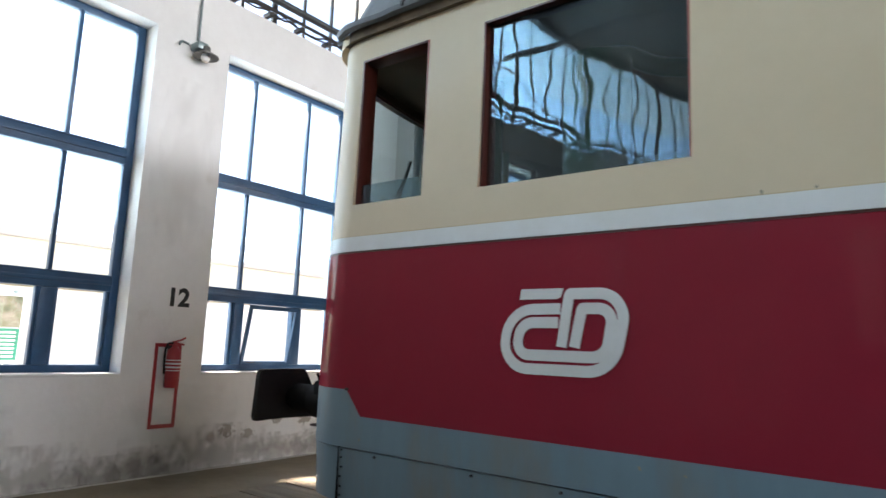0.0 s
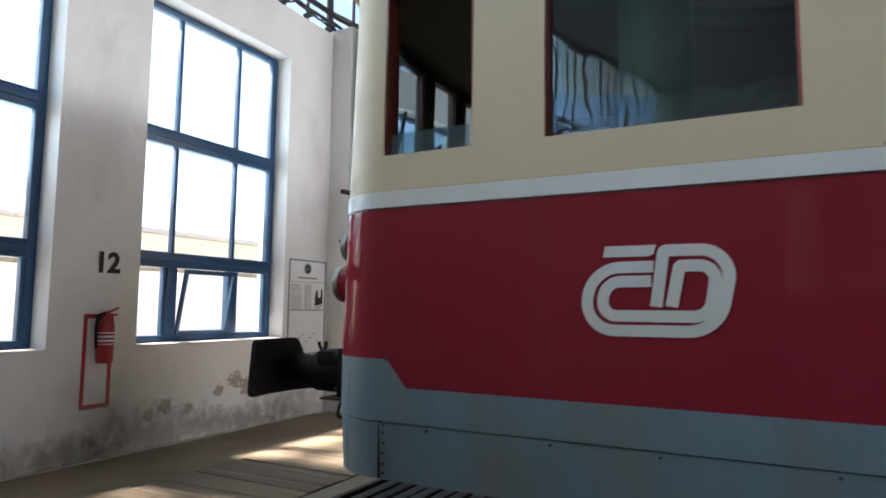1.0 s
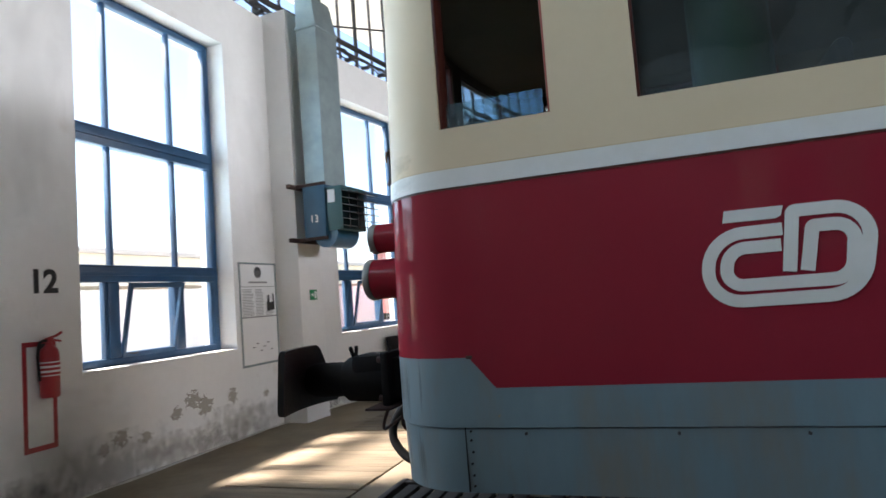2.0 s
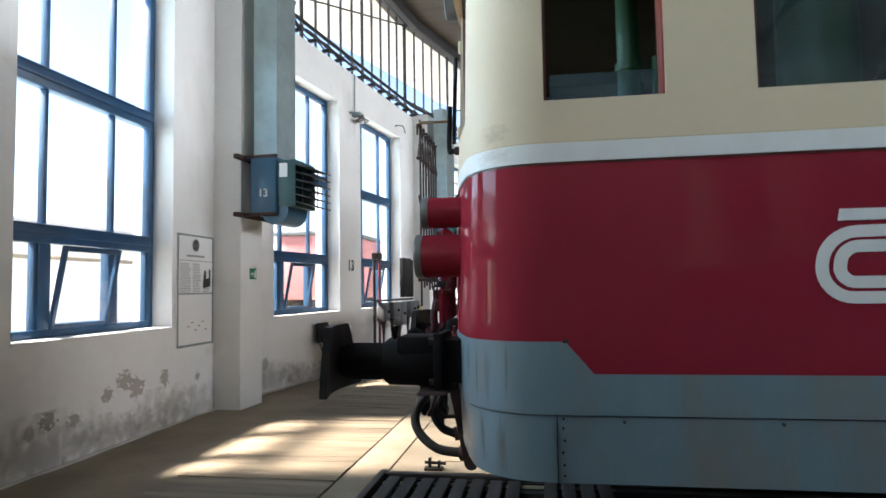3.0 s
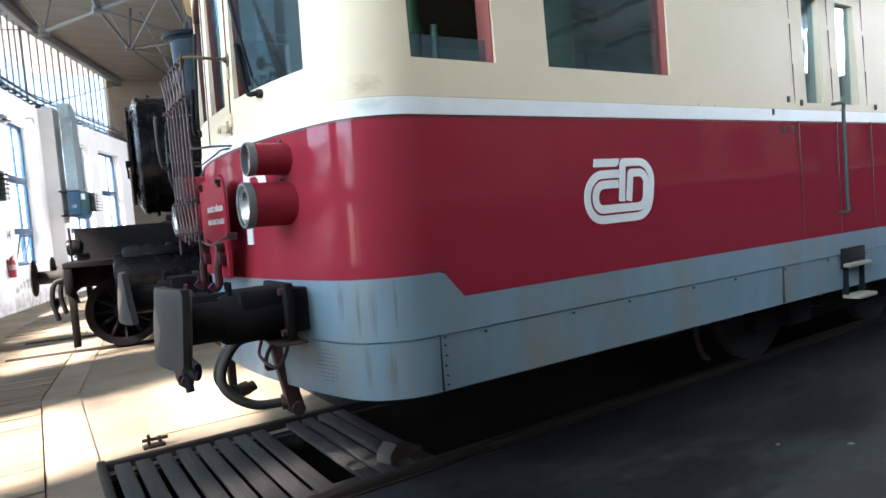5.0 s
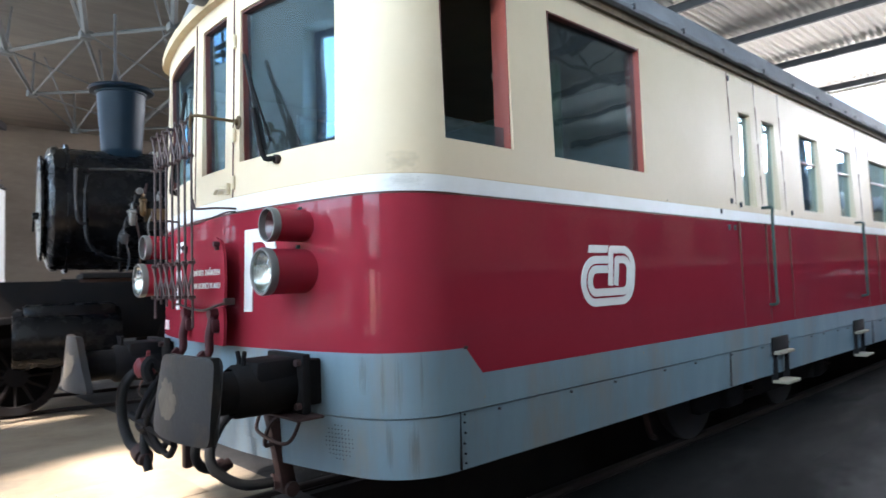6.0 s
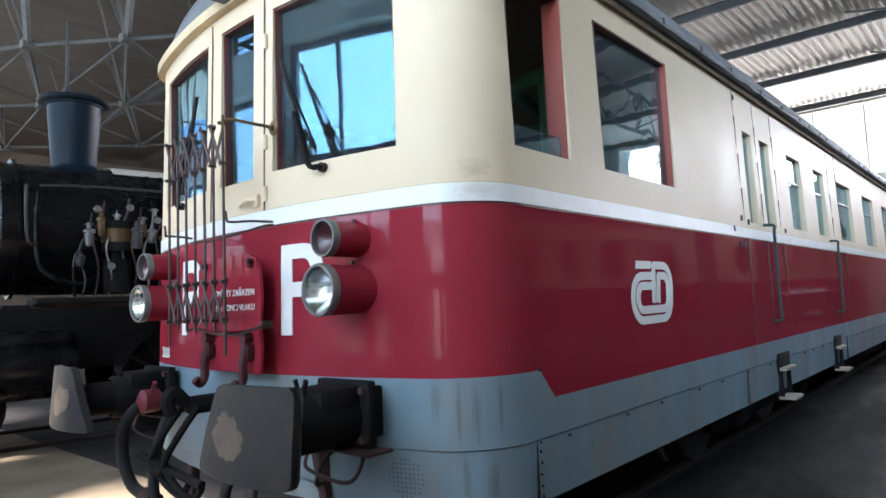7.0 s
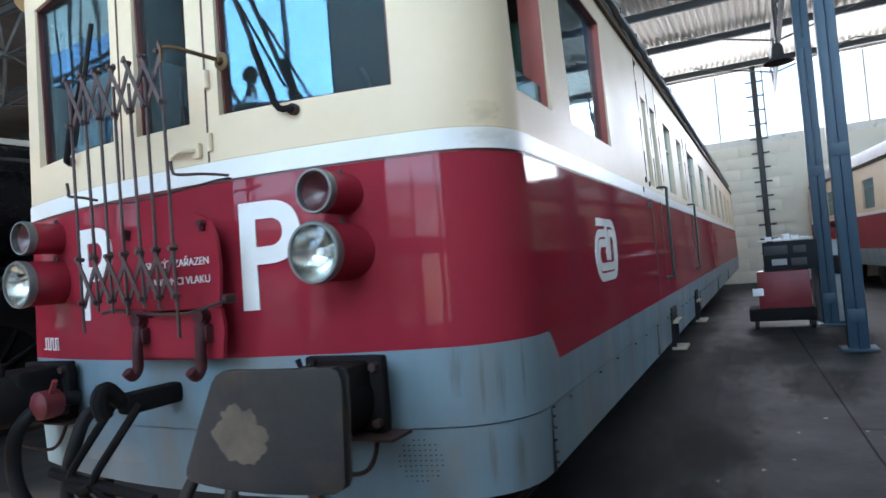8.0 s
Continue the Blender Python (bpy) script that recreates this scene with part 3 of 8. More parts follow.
# ---- glazed band above the walls
for k in PANELS:
    band = thing("clerestory_%d" % (k + 2), "long dark steel clerestory glazing over the wall", "window", m=panel_pose(k), kind="structure")
    bm = B()
    box(bm, (-0.34, 0, WALL_TOP), (-0.22, PITCH, WALL_TOP + 0.12), 0.01)
    part("bottom_rail", bm, STEEL, band)
    bm = B()
    box(bm, (-0.34, 0, CEIL - 0.10), (-0.22, PITCH, CEIL), 0.01)
    part("top_rail", bm, STEEL, band)
    for z in (5.72,):
        bm = B()
        box(bm, (-0.30, 0, z - 0.015), (-0.265, PITCH, z + 0.015))
        part("glazing_rail", bm, STEEL, band)
    n = 15
    for i in range(n + 1):
        u = PITCH * i / n
        wd = 0.034 if i % 5 == 0 else 0.017
        bm = B()
        box(bm, (-0.30, u - wd, WALL_TOP + 0.08), (-0.265, u + wd, CEIL - 0.10))
        part("mullion", bm, STEEL, band)
    for i in range(n):
        bm = B()
        box(bm, (-0.285, PITCH * i / n + 0.03, WALL_TOP + 0.08), (-0.280, PITCH * (i + 1) / n - 0.03, CEIL - 0.10))
        p = part("pane", bm, GLASS, band)
        p.visible_shadow = False
    for a, b in ((0.1, 6.9),):
        bm = B()
        rod(bm, (-0.12, a, WALL_TOP + 0.15), (-0.12, b, CEIL - 0.25), 0.016, seg=6)
        part("brace_rod", bm, STEEL, band)
    bm = B()
    rod(bm, (-0.1, 0.0, WALL_TOP + 0.35), (-0.1, PITCH, WALL_TOP + 0.35), 0.03, seg=8)
    rod(bm, (-0.06, 0.0, WALL_TOP + 0.20), (-0.06, PITCH, WALL_TOP + 0.20), 0.022, seg=8)
    part("pipe", bm, STEEL, band, "dark pipes along the wall head")
    # sagging cables tied along the wall head
    rnd = random.Random(90 + k)
    bm = B()
    for c in range(3):
        pts, u = [], 0.0
        while u < PITCH:
            pts.append((0.02 + 0.03 * c, u, WALL_TOP + 0.05 + rnd.uniform(-0.03, 0.10)))
            u += rnd.uniform(0.16, 0.34)
        pts.append((0.02 + 0.03 * c, PITCH, WALL_TOP + 0.06))
        hose(bm, pts, 0.012, 5, 3)
    for i in range(15):
        u = 0.25 + i * 0.46
        box(bm, (-0.02, u, WALL_TOP), (0.12, u + 0.05, WALL_TOP + 0.05))
    part("cable_run", bm, STEEL, band, "loose dark cables clipped along the wall head")
    # daylight of the sky in the openings
    m = panel_pose(k)
    if -1 <= k <= 3:
        share = (1.2, 3.2, 0.80, 0.44, 0.38)[k + 1]
        window_light(m @ Matrix.Translation((-0.42, PITCH / 2, (WALL_TOP + CEIL) / 2)) @ pose(0, 0, 0, 0, -90, 0), CEIL - WALL_TOP - 0.1, PITCH - 0.1, CLERE_W * share)
        for u0, u1 in OPEN_U if k > 0 else ():
            window_light(m @ Matrix.Translation((-0.40, (u0 + u1) / 2, (2.5 + HEAD) / 2)) @ pose(0, 0, 0, 0, -90, 0), HEAD - 2.5, u1 - u0, WIN_W * share)

# ---- floor: concrete sheets round the inspection pit, and the boarded channel
PIT_Y = (3.47, 4.64)
RAIL_Y = (3.37, 4.78)
X_BACK = 21.0
bm = B()


def sheet(bm, x0, x1, y0, y1, z=0.0):
    bm.faces.new([bm.verts.new(p) for p in ((x0, y0, z), (x1, y0, z), (x1, y1, z), (x0, y1, z))])


sheet(bm, -2.93, -2.40, -13.4, PIT_Y[0])
sheet(bm, -2.93, -1.3, PIT_Y[1], 27.6)
RING_Y0, RING_Y1 = panel_pose(-1).translation.y, panel_pose(5).translation.y


def ring_x(y):
    """The wall's inner face at y."""
    pts = [panel_pose(k).translation for k in range(-1, 6)]
    for p, q in zip(pts, pts[1:]):
        if p.y <= y <= q.y:
            return p.x + (q.x - p.x) * (y - p.y) / (q.y - p.y)
    return pts[0].x if y < pts[0].y else pts[-1].x


ring_ys = [p for p in [panel_pose(k).translation.y for k in range(-1, 6)]]
for ya, yb in zip(ring_ys, ring_ys[1:]):
    for yc, yd in (((ya, PIT_Y[0]), (PIT_Y[0], PIT_Y[1]), (PIT_Y[1], yb)) if ya < PIT_Y[0] < yb else ((ya, yb),)):
        bm.faces.new([bm.verts.new(p) for p in ((ring_x(yc) - 0.1, yc, 0), (-2.93 if ring_x(yc) < -2.93 else ring_x(yc) + 0.01, yc, 0), (-2.93 if ring_x(yd) < -2.93 else ring_x(yd) + 0.01, yd, 0), (ring_x(yd) - 0.1, yd, 0))])
single("floor", bm, CONCRETE, "worn dark oil-stained concrete hall floor", "floor", "structure")
# darker floor by the tracks, its colour holding both dirt and shade
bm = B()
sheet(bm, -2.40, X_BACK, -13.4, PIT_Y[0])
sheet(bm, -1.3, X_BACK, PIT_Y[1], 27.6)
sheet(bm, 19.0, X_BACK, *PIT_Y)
shaded_floor = single("floor_sooty", bm, FLOOR_SHADE, "dirty hall floor beside the tracks, with shade put into its dark colour", "floor", "structure")
bm = B()
for lo, hi in (((-2.93, PIT_Y[0], -1.0), (19.0, PIT_Y[0], 0)), ((-2.93, PIT_Y[1], -1.0), (19.0, PIT_Y[1], 0))):
    y = lo[1]
    bm.faces.new([bm.verts.new(p) for p in ((lo[0], y, -1), (hi[0], y, -1), (hi[0], y, 0), (lo[0], y, 0))])
for x in (-2.93, 19.0):
    bm.faces.new([bm.verts.new(p) for p in ((x, PIT_Y[0], -1), (x, PIT_Y[1], -1), (x, PIT_Y[1], 0), (x, PIT_Y[0], 0))])
bm.faces.new([bm.verts.new(p) for p in ((-2.93, PIT_Y[0], -1), (19, PIT_Y[0], -1), (19, PIT_Y[1], -1), (-2.93, PIT_Y[1], -1))])
single("inspection_pit", bm, PIT, "dark concrete inspection pit between the rails", "pit", "structure")


def rail(y, x0, x1, m=None):
    bm = B()
    box(bm, (x0, y - 0.036, -0.01), (x1, y + 0.036, 0.045), 0.012, m)
    box(bm, (x0, y - 0.062, 0.0), (x1, y - 0.045, 0.012), 0, m)
    return single("rail", bm, RAIL, "rusty flush running rail in the floor", "rail", "structure", "rails")


for y in RAIL_Y:
    rail(y, -2.93, 19.0)

# ---- ceiling of boards and corrugated sheet, on purlins
bm = B()
SHEET_X, SHEET_Y = 2.5, 8.0
y0, y1 = RING_Y0 + 0.01, RING_Y1 - 0.01
# flat boards over the walls and the far part of the hall
ys = sorted({y0, SHEET_Y, y1} | {y for y in ring_ys if y0 < y < y1})
for ya, yb in zip(ys, ys[1:]):
    far = X_BACK if ya >= SHEET_Y else SHEET_X
    bm.faces.new([bm.verts.new(p) for p in ((ring_x(ya) - 0.5, ya, CEIL), (far, ya, CEIL), (far, yb, CEIL), (ring_x(yb) - 0.5, yb, CEIL))])
# corrugated sheet over the rest, its ribs along the hall
n, prev = 480, None
for i in range(n + 1):
    y = y0 + (SHEET_Y - y0) * i / n
    row = [bm.verts.new((x, y, CEIL + (0.075 if i % 4 in (1, 2) else 0.0))) for x in (SHEET_X, X_BACK)]
    if prev:
        bm.faces.new((prev[0], prev[1], row[1], row[0]))
    prev = row
me = mesh_of("ceiling", bm, BOARDS, False)
me.materials.append(SHEET)
for p in me.polygons:
    p.material_index = 1 if p.center.x > SHEET_X and p.center.y < SHEET_Y else 0
tagged(new("ceiling", me), "brown boarded and pale corrugated ceiling on steel purlins", "ceiling", kind="structure")
# roof deck; its overhang is added to keep sun out of the clerestory
bm = B()
pts = [(ring_x(y) - 2.7, y) for y in ring_ys]
slab(bm, [(X_BACK + 0.4, ring_ys[0]), (X_BACK + 0.4, ring_ys[-1])] + pts[::-1], 0.12, pose(0, 0, CEIL + 0.10))
# white sheet under the added overhang, so the panes look bright
soffit = B()
for (xa, ya), (xb, yb) in zip(pts, pts[1:]):
    soffit.faces.new([soffit.verts.new(p) for p in ((xa + 0.02, ya, CEIL + 0.09), (xa + 2.2, ya, CEIL + 0.09), (xb + 2.2, yb, CEIL + 0.09), (xb + 0.02, yb, CEIL + 0.09))])
single("eaves_soffit", soffit, material("soffit_brightening_white", (0.85, 0.85, 0.84), 0.9, second=(0.78, 0.78, 0.76), scale=1.5), "white underside of the added eaves, brightening the clerestory", "soffit", "structure")
single("roof_deck", bm, ROOF, "grey roof deck with added eaves that block the sun", "roof", "structure")


def purlin(x):
    """A steel I-beam along the hall under the ceiling."""
    t = thing("purlin", "grey steel I-beam purlin under the ceiling", "beam", (x, 6, CEIL - 0.3), group="purlins", kind="structure")
    for z, w in ((CEIL - 0.03, 0.055), (CEIL - 0.20, 0.055)):
        bm = B()
        box(bm, (x - w, -12.5, z - 0.012), (x + w, 26.5, z + 0.012), 0.003)
        part("flange", bm, BEAM, t)
    bm = B()
    box(bm, (x - 0.008, -12.5, CEIL - 0.188), (x + 0.008, 26.5, CEIL - 0.042))
    part("web", bm, BEAM, t)
    for i in range(28):
        y = -3.0 + 0.5 * i
        bm = B()
        box(bm, (x - 0.06, y, CEIL - 0.23), (x - 0.03, y + 0.05, CEIL - 0.185))
        part("clip", bm, BEAM, t)
    return t


PURLINS = [0.6, 3.75, 6.9, 10.05, 13.2, 16.4, 20.2]
for x in PURLINS[1:]:
    purlin(x)


def truss(y):
    """A roof truss across the hall: bottom chord, ties and crossed braces that meet in plates."""
    t = thing("roof_truss", "dark steel roof truss with crossed braces and node plates", "truss", (0, y, CEIL - 1.2), group="roof trusses", kind="structure")
    bm = B()
    box(bm, (ring_x(y) + 0.3, y - 0.05, CEIL - 0.50), (20.9, y + 0.05, CEIL - 0.40), 0.01)
    part("top_chord", bm, BEAM, t)
    bm = B()
    box(bm, (ring_x(y) + 0.3, y - 0.045, CEIL - 1.55), (20.9, y + 0.045, CEIL - 1.47), 0.01)
    part("bottom_chord", bm, BEAM, t)
    for i, x in enumerate(PURLINS[:-1]):
        x2 = PURLINS[i + 1]
        for a, b in (((x, y, CEIL - 0.45), ((x + x2) / 2, y, CEIL - 1.5)), (((x + x2) / 2, y, CEIL - 1.5), (x2, y, CEIL - 0.45)), ((x, y, CEIL - 0.45), (x, y, CEIL - 1.5))):
            bm = B()
            rod(bm, a, b, 0.028, seg=6)
            part("web_bar", bm, BEAM, t)
        for s in (-1, 1):
            bm = B()
            rod(bm, (x, y, CEIL - 1.45), ((x + x2) / 2, y + s * 2.2, CEIL - 0.42), 0.022, seg=6)
            part("sway_brace", bm, BEAM, t)
        bm = B()
        box(bm, (x - 0.12, y - 0.012, CEIL - 1.60), (x + 0.12, y + 0.012, CEIL - 1.36), 0.004)
        part("node_plate", bm, BEAM, t)
    return t


for y in (-3.3, 1.15):
    truss(y)

# ---- lattice of angle bars under the boarded ceiling of the bend
LZ = 6.05
lattice = thing("roof_lattice", "dark steel lattice bracing with node plates under the boarded roof", "bracing", (0.4, 11.8, LZ), kind="structure")
ROW_A = [(-2.5, 16.6), (-1.6, 14.8), (-0.65, 13.1), (0.42, 11.8), (1.49, 10.5), (2.56, 9.2), (3.6, 7.9)]
ROW_B = [(-0.7, 17.5), (0.5, 16.35), (1.75, 15.2), (2.95, 14.0), (4.15, 12.8), (5.35, 11.6)]
ROW_C = [(0.9, 20.7), (2.2, 19.5), (3.45, 18.4), (4.7, 17.2), (5.9, 16.0)]


def lattice_bar(a, b, r, name="web_bar", square=False):
    bm = B()
    rod(bm, a, b, r, seg=4 if square else 6)
    part(name, bm, STRUT, lattice)


for row in (ROW_A, ROW_B, ROW_C):
    for p, q in zip(row, row[1:]):
        lattice_bar((*p, LZ), (*q, LZ), 0.036, "chord", True)
    for x, y in row:
        bm = B()
        box(bm, (x - 0.10, y - 0.10, LZ - 0.07), (x + 0.10, y + 0.10, LZ + 0.07), 0.01)
        part("node_plate", bm, STRUT, lattice)
        lattice_bar((x, y, LZ), (x + 0.35, y + 1.7, CEIL - 0.03), 0.026)
        lattice_bar((x, y, LZ), (x - 1.0, y - 1.3, CEIL - 0.03), 0.022)
for lo, hi in ((ROW_A[1:], ROW_B), (ROW_B, ROW_C)):
    for i in range(min(len(lo), len(hi))):
        lattice_bar((*lo[i], LZ), (*hi[i], LZ), 0.034, "cross_bar", True)
        if i + 1 < len(hi):
            lattice_bar((*lo[i], LZ + 0.03), (*hi[i + 1], LZ + 0.03), 0.022, "diagonal")
        if i + 1 < len(lo):
            lattice_bar((*lo[i + 1], LZ - 0.03), (*hi[i], LZ - 0.03), 0.022, "diagonal")
for x, y in ROW_A[1:6]:
    lattice_bar((x, y, LZ), (x - 0.95, y - 2.9, CEIL - 0.25), 0.06, "raking_beam", True)

# dark beam along the head of the glazed band
for k in range(1, 5):
    bm = B()
    box(bm, (-0.10, 0.01, CEIL - 0.24), (0.05, PITCH - 0.01, CEIL - 0.004), 0.01, panel_pose(k))
    single("eaves_beam", bm, STEEL, "dark steel beam along the head of the clerestory", "beam", "structure", "eaves beams")


def column(x, y):
    """Two slim blue channel legs tied by batten plates."""
    t = thing("steel_column", "dark blue two-legged steel roof column", "column", (x, y, 0), group="columns", kind="structure")
    for s in (-1, 1):
        bm = B()
        box(bm, (x - 0.09, y + s * 0.0565 - 0.055, 0), (x + 0.09, y + s * 0.0565 + 0.055, CEIL - 0.5), 0.012)
        part("leg", bm, COLUMN, t)
    for z in (0.35, 2.4, 4.5, 6.6):
        bm = B()
        box(bm, (x - 0.10, y - 0.09, z), (x - 0.082, y + 0.09, z + 0.16), 0.003)
        part("batten_plate", bm, COLUMN, t)
    bm = B()
    box(bm, (x - 0.2, y - 0.2, 0), (x + 0.2, y + 0.2, 0.03), 0.005)
    part("base_plate", bm, COLUMN, t)
    return t


column(5.3, 0.96), column(8.0, 1.03)

# ---- the far wall of painted blocks with its glazing
FW0, FW1, GLZ0, GLZ1 = -7.6, 24.0, 5.08, 7.47
bm = B()
cells(bm, [-14, FW0, FW1, 28], [-0.05, GLZ0, GLZ1, CEIL + 0.1], lambda i, j: not (i == 1 and j == 1), X_BACK + 0.4, X_BACK)
far_wall = single("wall_far", bm, PLINTH, "cream-painted block wall below high glazing", "wall", "structure")
far_glaze = thing("clerestory_far", "long bright glazing high in the end wall", "window", (X_BACK, 5, GLZ0), kind="structure")
for i in range(22):
    y = FW0 + (FW1 - FW0) * i / 21
    bm = B()
    box(bm, (X_BACK + 0.1, y - 0.03, GLZ0), (X_BACK + 0.16, y + 0.03, GLZ1))
    part("mullion", bm, SHEET, far_glaze)
bm = B()
box(bm, (X_BACK + 0.125, FW0, GLZ0), (X_BACK + 0.13, FW1, GLZ1))
p = part("pane", bm, GLASS, far_glaze)
p.visible_shadow = False
window_light(pose(X_BACK + 0.30, (FW0 + FW1) / 2, (GLZ0 + GLZ1) / 2, 0, 90, 0), GLZ1 - GLZ0, FW1 - FW0 - 0.2, FAR_W, (0.95, 0.98, 1.0))
# added closing walls; the second is dark to pass for the dim hall beyond
for name, y, mat, label in (("wall_side_1", RING_Y0 - 0.2, UNSEEN_GREY, "unseen plain grey wall added to close the hall"), ("wall_side_2", RING_Y1 + 0.2, BOARDS, "added dark wall closing the hall where it really curves on")):
    bm = B()
    box(bm, (ring_x(y) - 0.5, y - 0.2, 0), (X_BACK + 0.4, y + 0.2, CEIL + 0.1))
    single(name, bm, mat, label, "wall", "structure")

# ---- outdoors
bm = B()
for xa, xb, ya, yb in ((-400, -2.97, -400, 400), (19.05, 400, -400, 400), (-2.97, 19.05, -400, 3.43), (-2.97, 19.05, 4.68, 400)):
    sheet(bm, xa, xb, ya, yb, -0.12)
bmesh.ops.remove_doubles(bm, verts=bm.verts, dist=0.001)
single("ground", bm, material("dry_ground", (0.45, 0.42, 0.36), 0.9, second=(0.36, 0.34, 0.27), scale=0.3, amount=0.8, bump=0.2), "pale dry ground outside", "ground", "structure")


# ---------------------------------------------------------------- the railcar
YC, XF, XE = 4.05, -2.22, 18.6
RF, RC = 4.2, 0.35
Z_SKIRT, Z_SEAM, Z_RED, Z_STEP, Z_BELT0, Z_BELT1, Z_GUT = 0.63, 0.885, 1.037, 1.158, 1.845, 1.92, 3.03
Y_SIDE = 2.655


def lean(z):
    """How far the body draws in at a height."""
    if z < 0.885:
        return 0.012 * (0.885 - z) / 0.25
    return 0.0 if z < 1.2 else 0.045 * min(1.0, (z - 1.2) / 1.7)


def outline(inset):
    """Tangent points of the body's plan for an inset: a bowed front, round corners, straight sides."""
    ys, cx = Y_SIDE + inset, XF + RF
    r, rf = RC - min(inset, 0.2), RF - inset
    fy = ys + r
    fx = cx - math.sqrt((rf - r) ** 2 - (YC - fy) ** 2)
    ang = math.asin((YC - fy) / (rf - r))
    return ys, cx, r, rf, fx, fy, ang


def plan(s, inset):
    """The body's plan by s: s <= -2 the near side (x = -1.73 - (s + 2)), -2 to -1 the near corner, -1 to 1 the front,
    1 to 2 the far corner, s >= 2 the far side."""
    ys, cx, r, rf, fx, fy, ang = outline(inset)
    if s > 0:
        x, y = plan(-s, inset)
        return x, 2 * YC - y
    if s <= -2:
        return fx - (s + 2), ys
    if s < -1:
        a = math.pi / 2 - (s + 2) * (math.pi / 2 - ang)
        return fx - r * math.cos(a), fy - r * math.sin(a)
    a = -s * ang
    return cx - rf * math.cos(a), YC - rf * math.sin(a)


ANG = outline(0.0)[6]
FX = outline(0.0)[4]


def s_side(x):
    return -2 + FX - x


def s_front(y):
    return -math.asin(max(-1, min(1, (YC - y) / RF))) / ANG


SIDE_WINDOWS = [(-1.715, -1.255, 2.09, 2.89), (-0.928, 0.0, 2.09, 2.885)]
DOOR_WINDOWS = [(1.44, 1.68, 1.97, 2.72), (1.90, 2.18, 1.97, 2.72)]
SALOON_WINDOWS = [(2.75, 3.28, 2.0, 2.72), (3.82, 4.32, 2.0, 2.72)] + [(4.98 + 1.75 * i, 5.88 + 1.75 * i, 2.0, 2.72) for i in range(7)]
FRONT_WINDOWS = [(3.018, 3.738, 2.10, 2.905), (3.89, 4.205, 2.09, 2.925), (4.362, 5.082, 2.10, 2.905)]

S_ALL = sorted({round(s_side(x), 5) for w in SIDE_WINDOWS + DOOR_WINDOWS + SALOON_WINDOWS for x in w[:2]} |
               {round(s_side(x), 5) for x in (XE, XE - 0.3, 17.5, -1.657, -1.553, 1.0, -0.4)} |
               {-2 + i / 8 for i in range(9)} | {-1 + i / 6 for i in range(7)} |
               {round(s_front(y), 5) for w in FRONT_WINDOWS for y in w[:2] if y < YC})
S_FULL = sorted(set(S_ALL) | {-s for s in S_ALL} | {round(s_front(y), 5) for w in FRONT_WINDOWS for y in w[:2]} | {-round(s_front(y), 5) for w in FRONT_WINDOWS for y in w[:2]})


def in_window(s0, s1, z0, z1):
    sm, zm = (s0 + s1) / 2, (z0 + z1) / 2
    x, y = plan(sm, 0.0)
    if abs(sm) >= 2:
        return any(a < x < b and c < zm < d for a, b, c, d in SIDE_WINDOWS + DOOR_WINDOWS + SALOON_WINDOWS)
    if abs(sm) < 1:
        return any(a < y < b and c < zm < d for a, b, c, d in FRONT_WINDOWS)
    # the front panes reach a little way into the corner's start
    return any(a < y < b and c < zm < d for a, b, c, d in FRONT_WINDOWS) and abs(sm) < 1.0


def band(zlo, zhi, zmid=(), inset=0.0, holes=False, srange=None):
    """A strip of the body's skin between two heights, which may change along it."""
    bm = B()
    ss = [s for s in S_FULL if srange is None or srange[0] <= s <= srange[1]]
    cache = {}

    def v(i, j, zs):
        if (i, j) not in cache:
            z = zs[j]
            x, y = plan(ss[i], inset + lean(z))
            cache[i, j] = bm.verts.new((x, y, z))
        return cache[i, j]

    for i in range(len(ss) - 1):
        za = [zlo(ss[i]), *zmid, zhi(ss[i])]
        zb = [zlo(ss[i + 1]), *zmid, zhi(ss[i + 1])]
        for j in range(len(za) - 1):
            if holes and in_window(ss[i], ss[i + 1], (za[j] + zb[j]) / 2, (za[j + 1] + zb[j + 1]) / 2):
                continue
            bm.faces.new((v(i, j, za), v(i + 1, j, zb), v(i + 1, j + 1, zb), v(i, j + 1, za)))
    return bm


def red_foot(s):
    """The red's lower edge: high round the front, with a slanting step down on the sides."""
    a = abs(s)
    sa, sb = abs(s_side(-1.657)), abs(s_side(-1.553))
    f = max(0.0, min(1.0, (a - sa) / (sb - sa)))
    return Z_STEP + (Z_RED - Z_STEP) * f


def const(z):
    return lambda s: z


car = thing("railcar", "red and cream diesel railcar with grey skirt, standing on rails", "railcar", (8.0, YC, 0.045))


def skin(name, bm, mat, label="", thick=0.03):
    # the sheet's inner face
    bmesh.ops.recalc_face_normals(bm, faces=bm.faces)
    ob = part(name, bm, mat, car, label)
    md = ob.modifiers.new("thickness", "SOLIDIFY")
    md.thickness, md.offset, md.use_even_offset = thick, -1.0, True
    sp = ob.modifiers.new("hard_edges", "EDGE_SPLIT")
    sp.split_angle = radians(40)
    return ob


def outward(ob):
    """Turns the sheet's normals away from the middle of the car."""
    me = ob.data
    flip = sum((p.normal.x * (p.center.x - 0) * 0 + p.normal.y * (p.center.y)) * p.area for p in me.polygons) < 0
    if flip:
        me.flip_normals()
    return ob


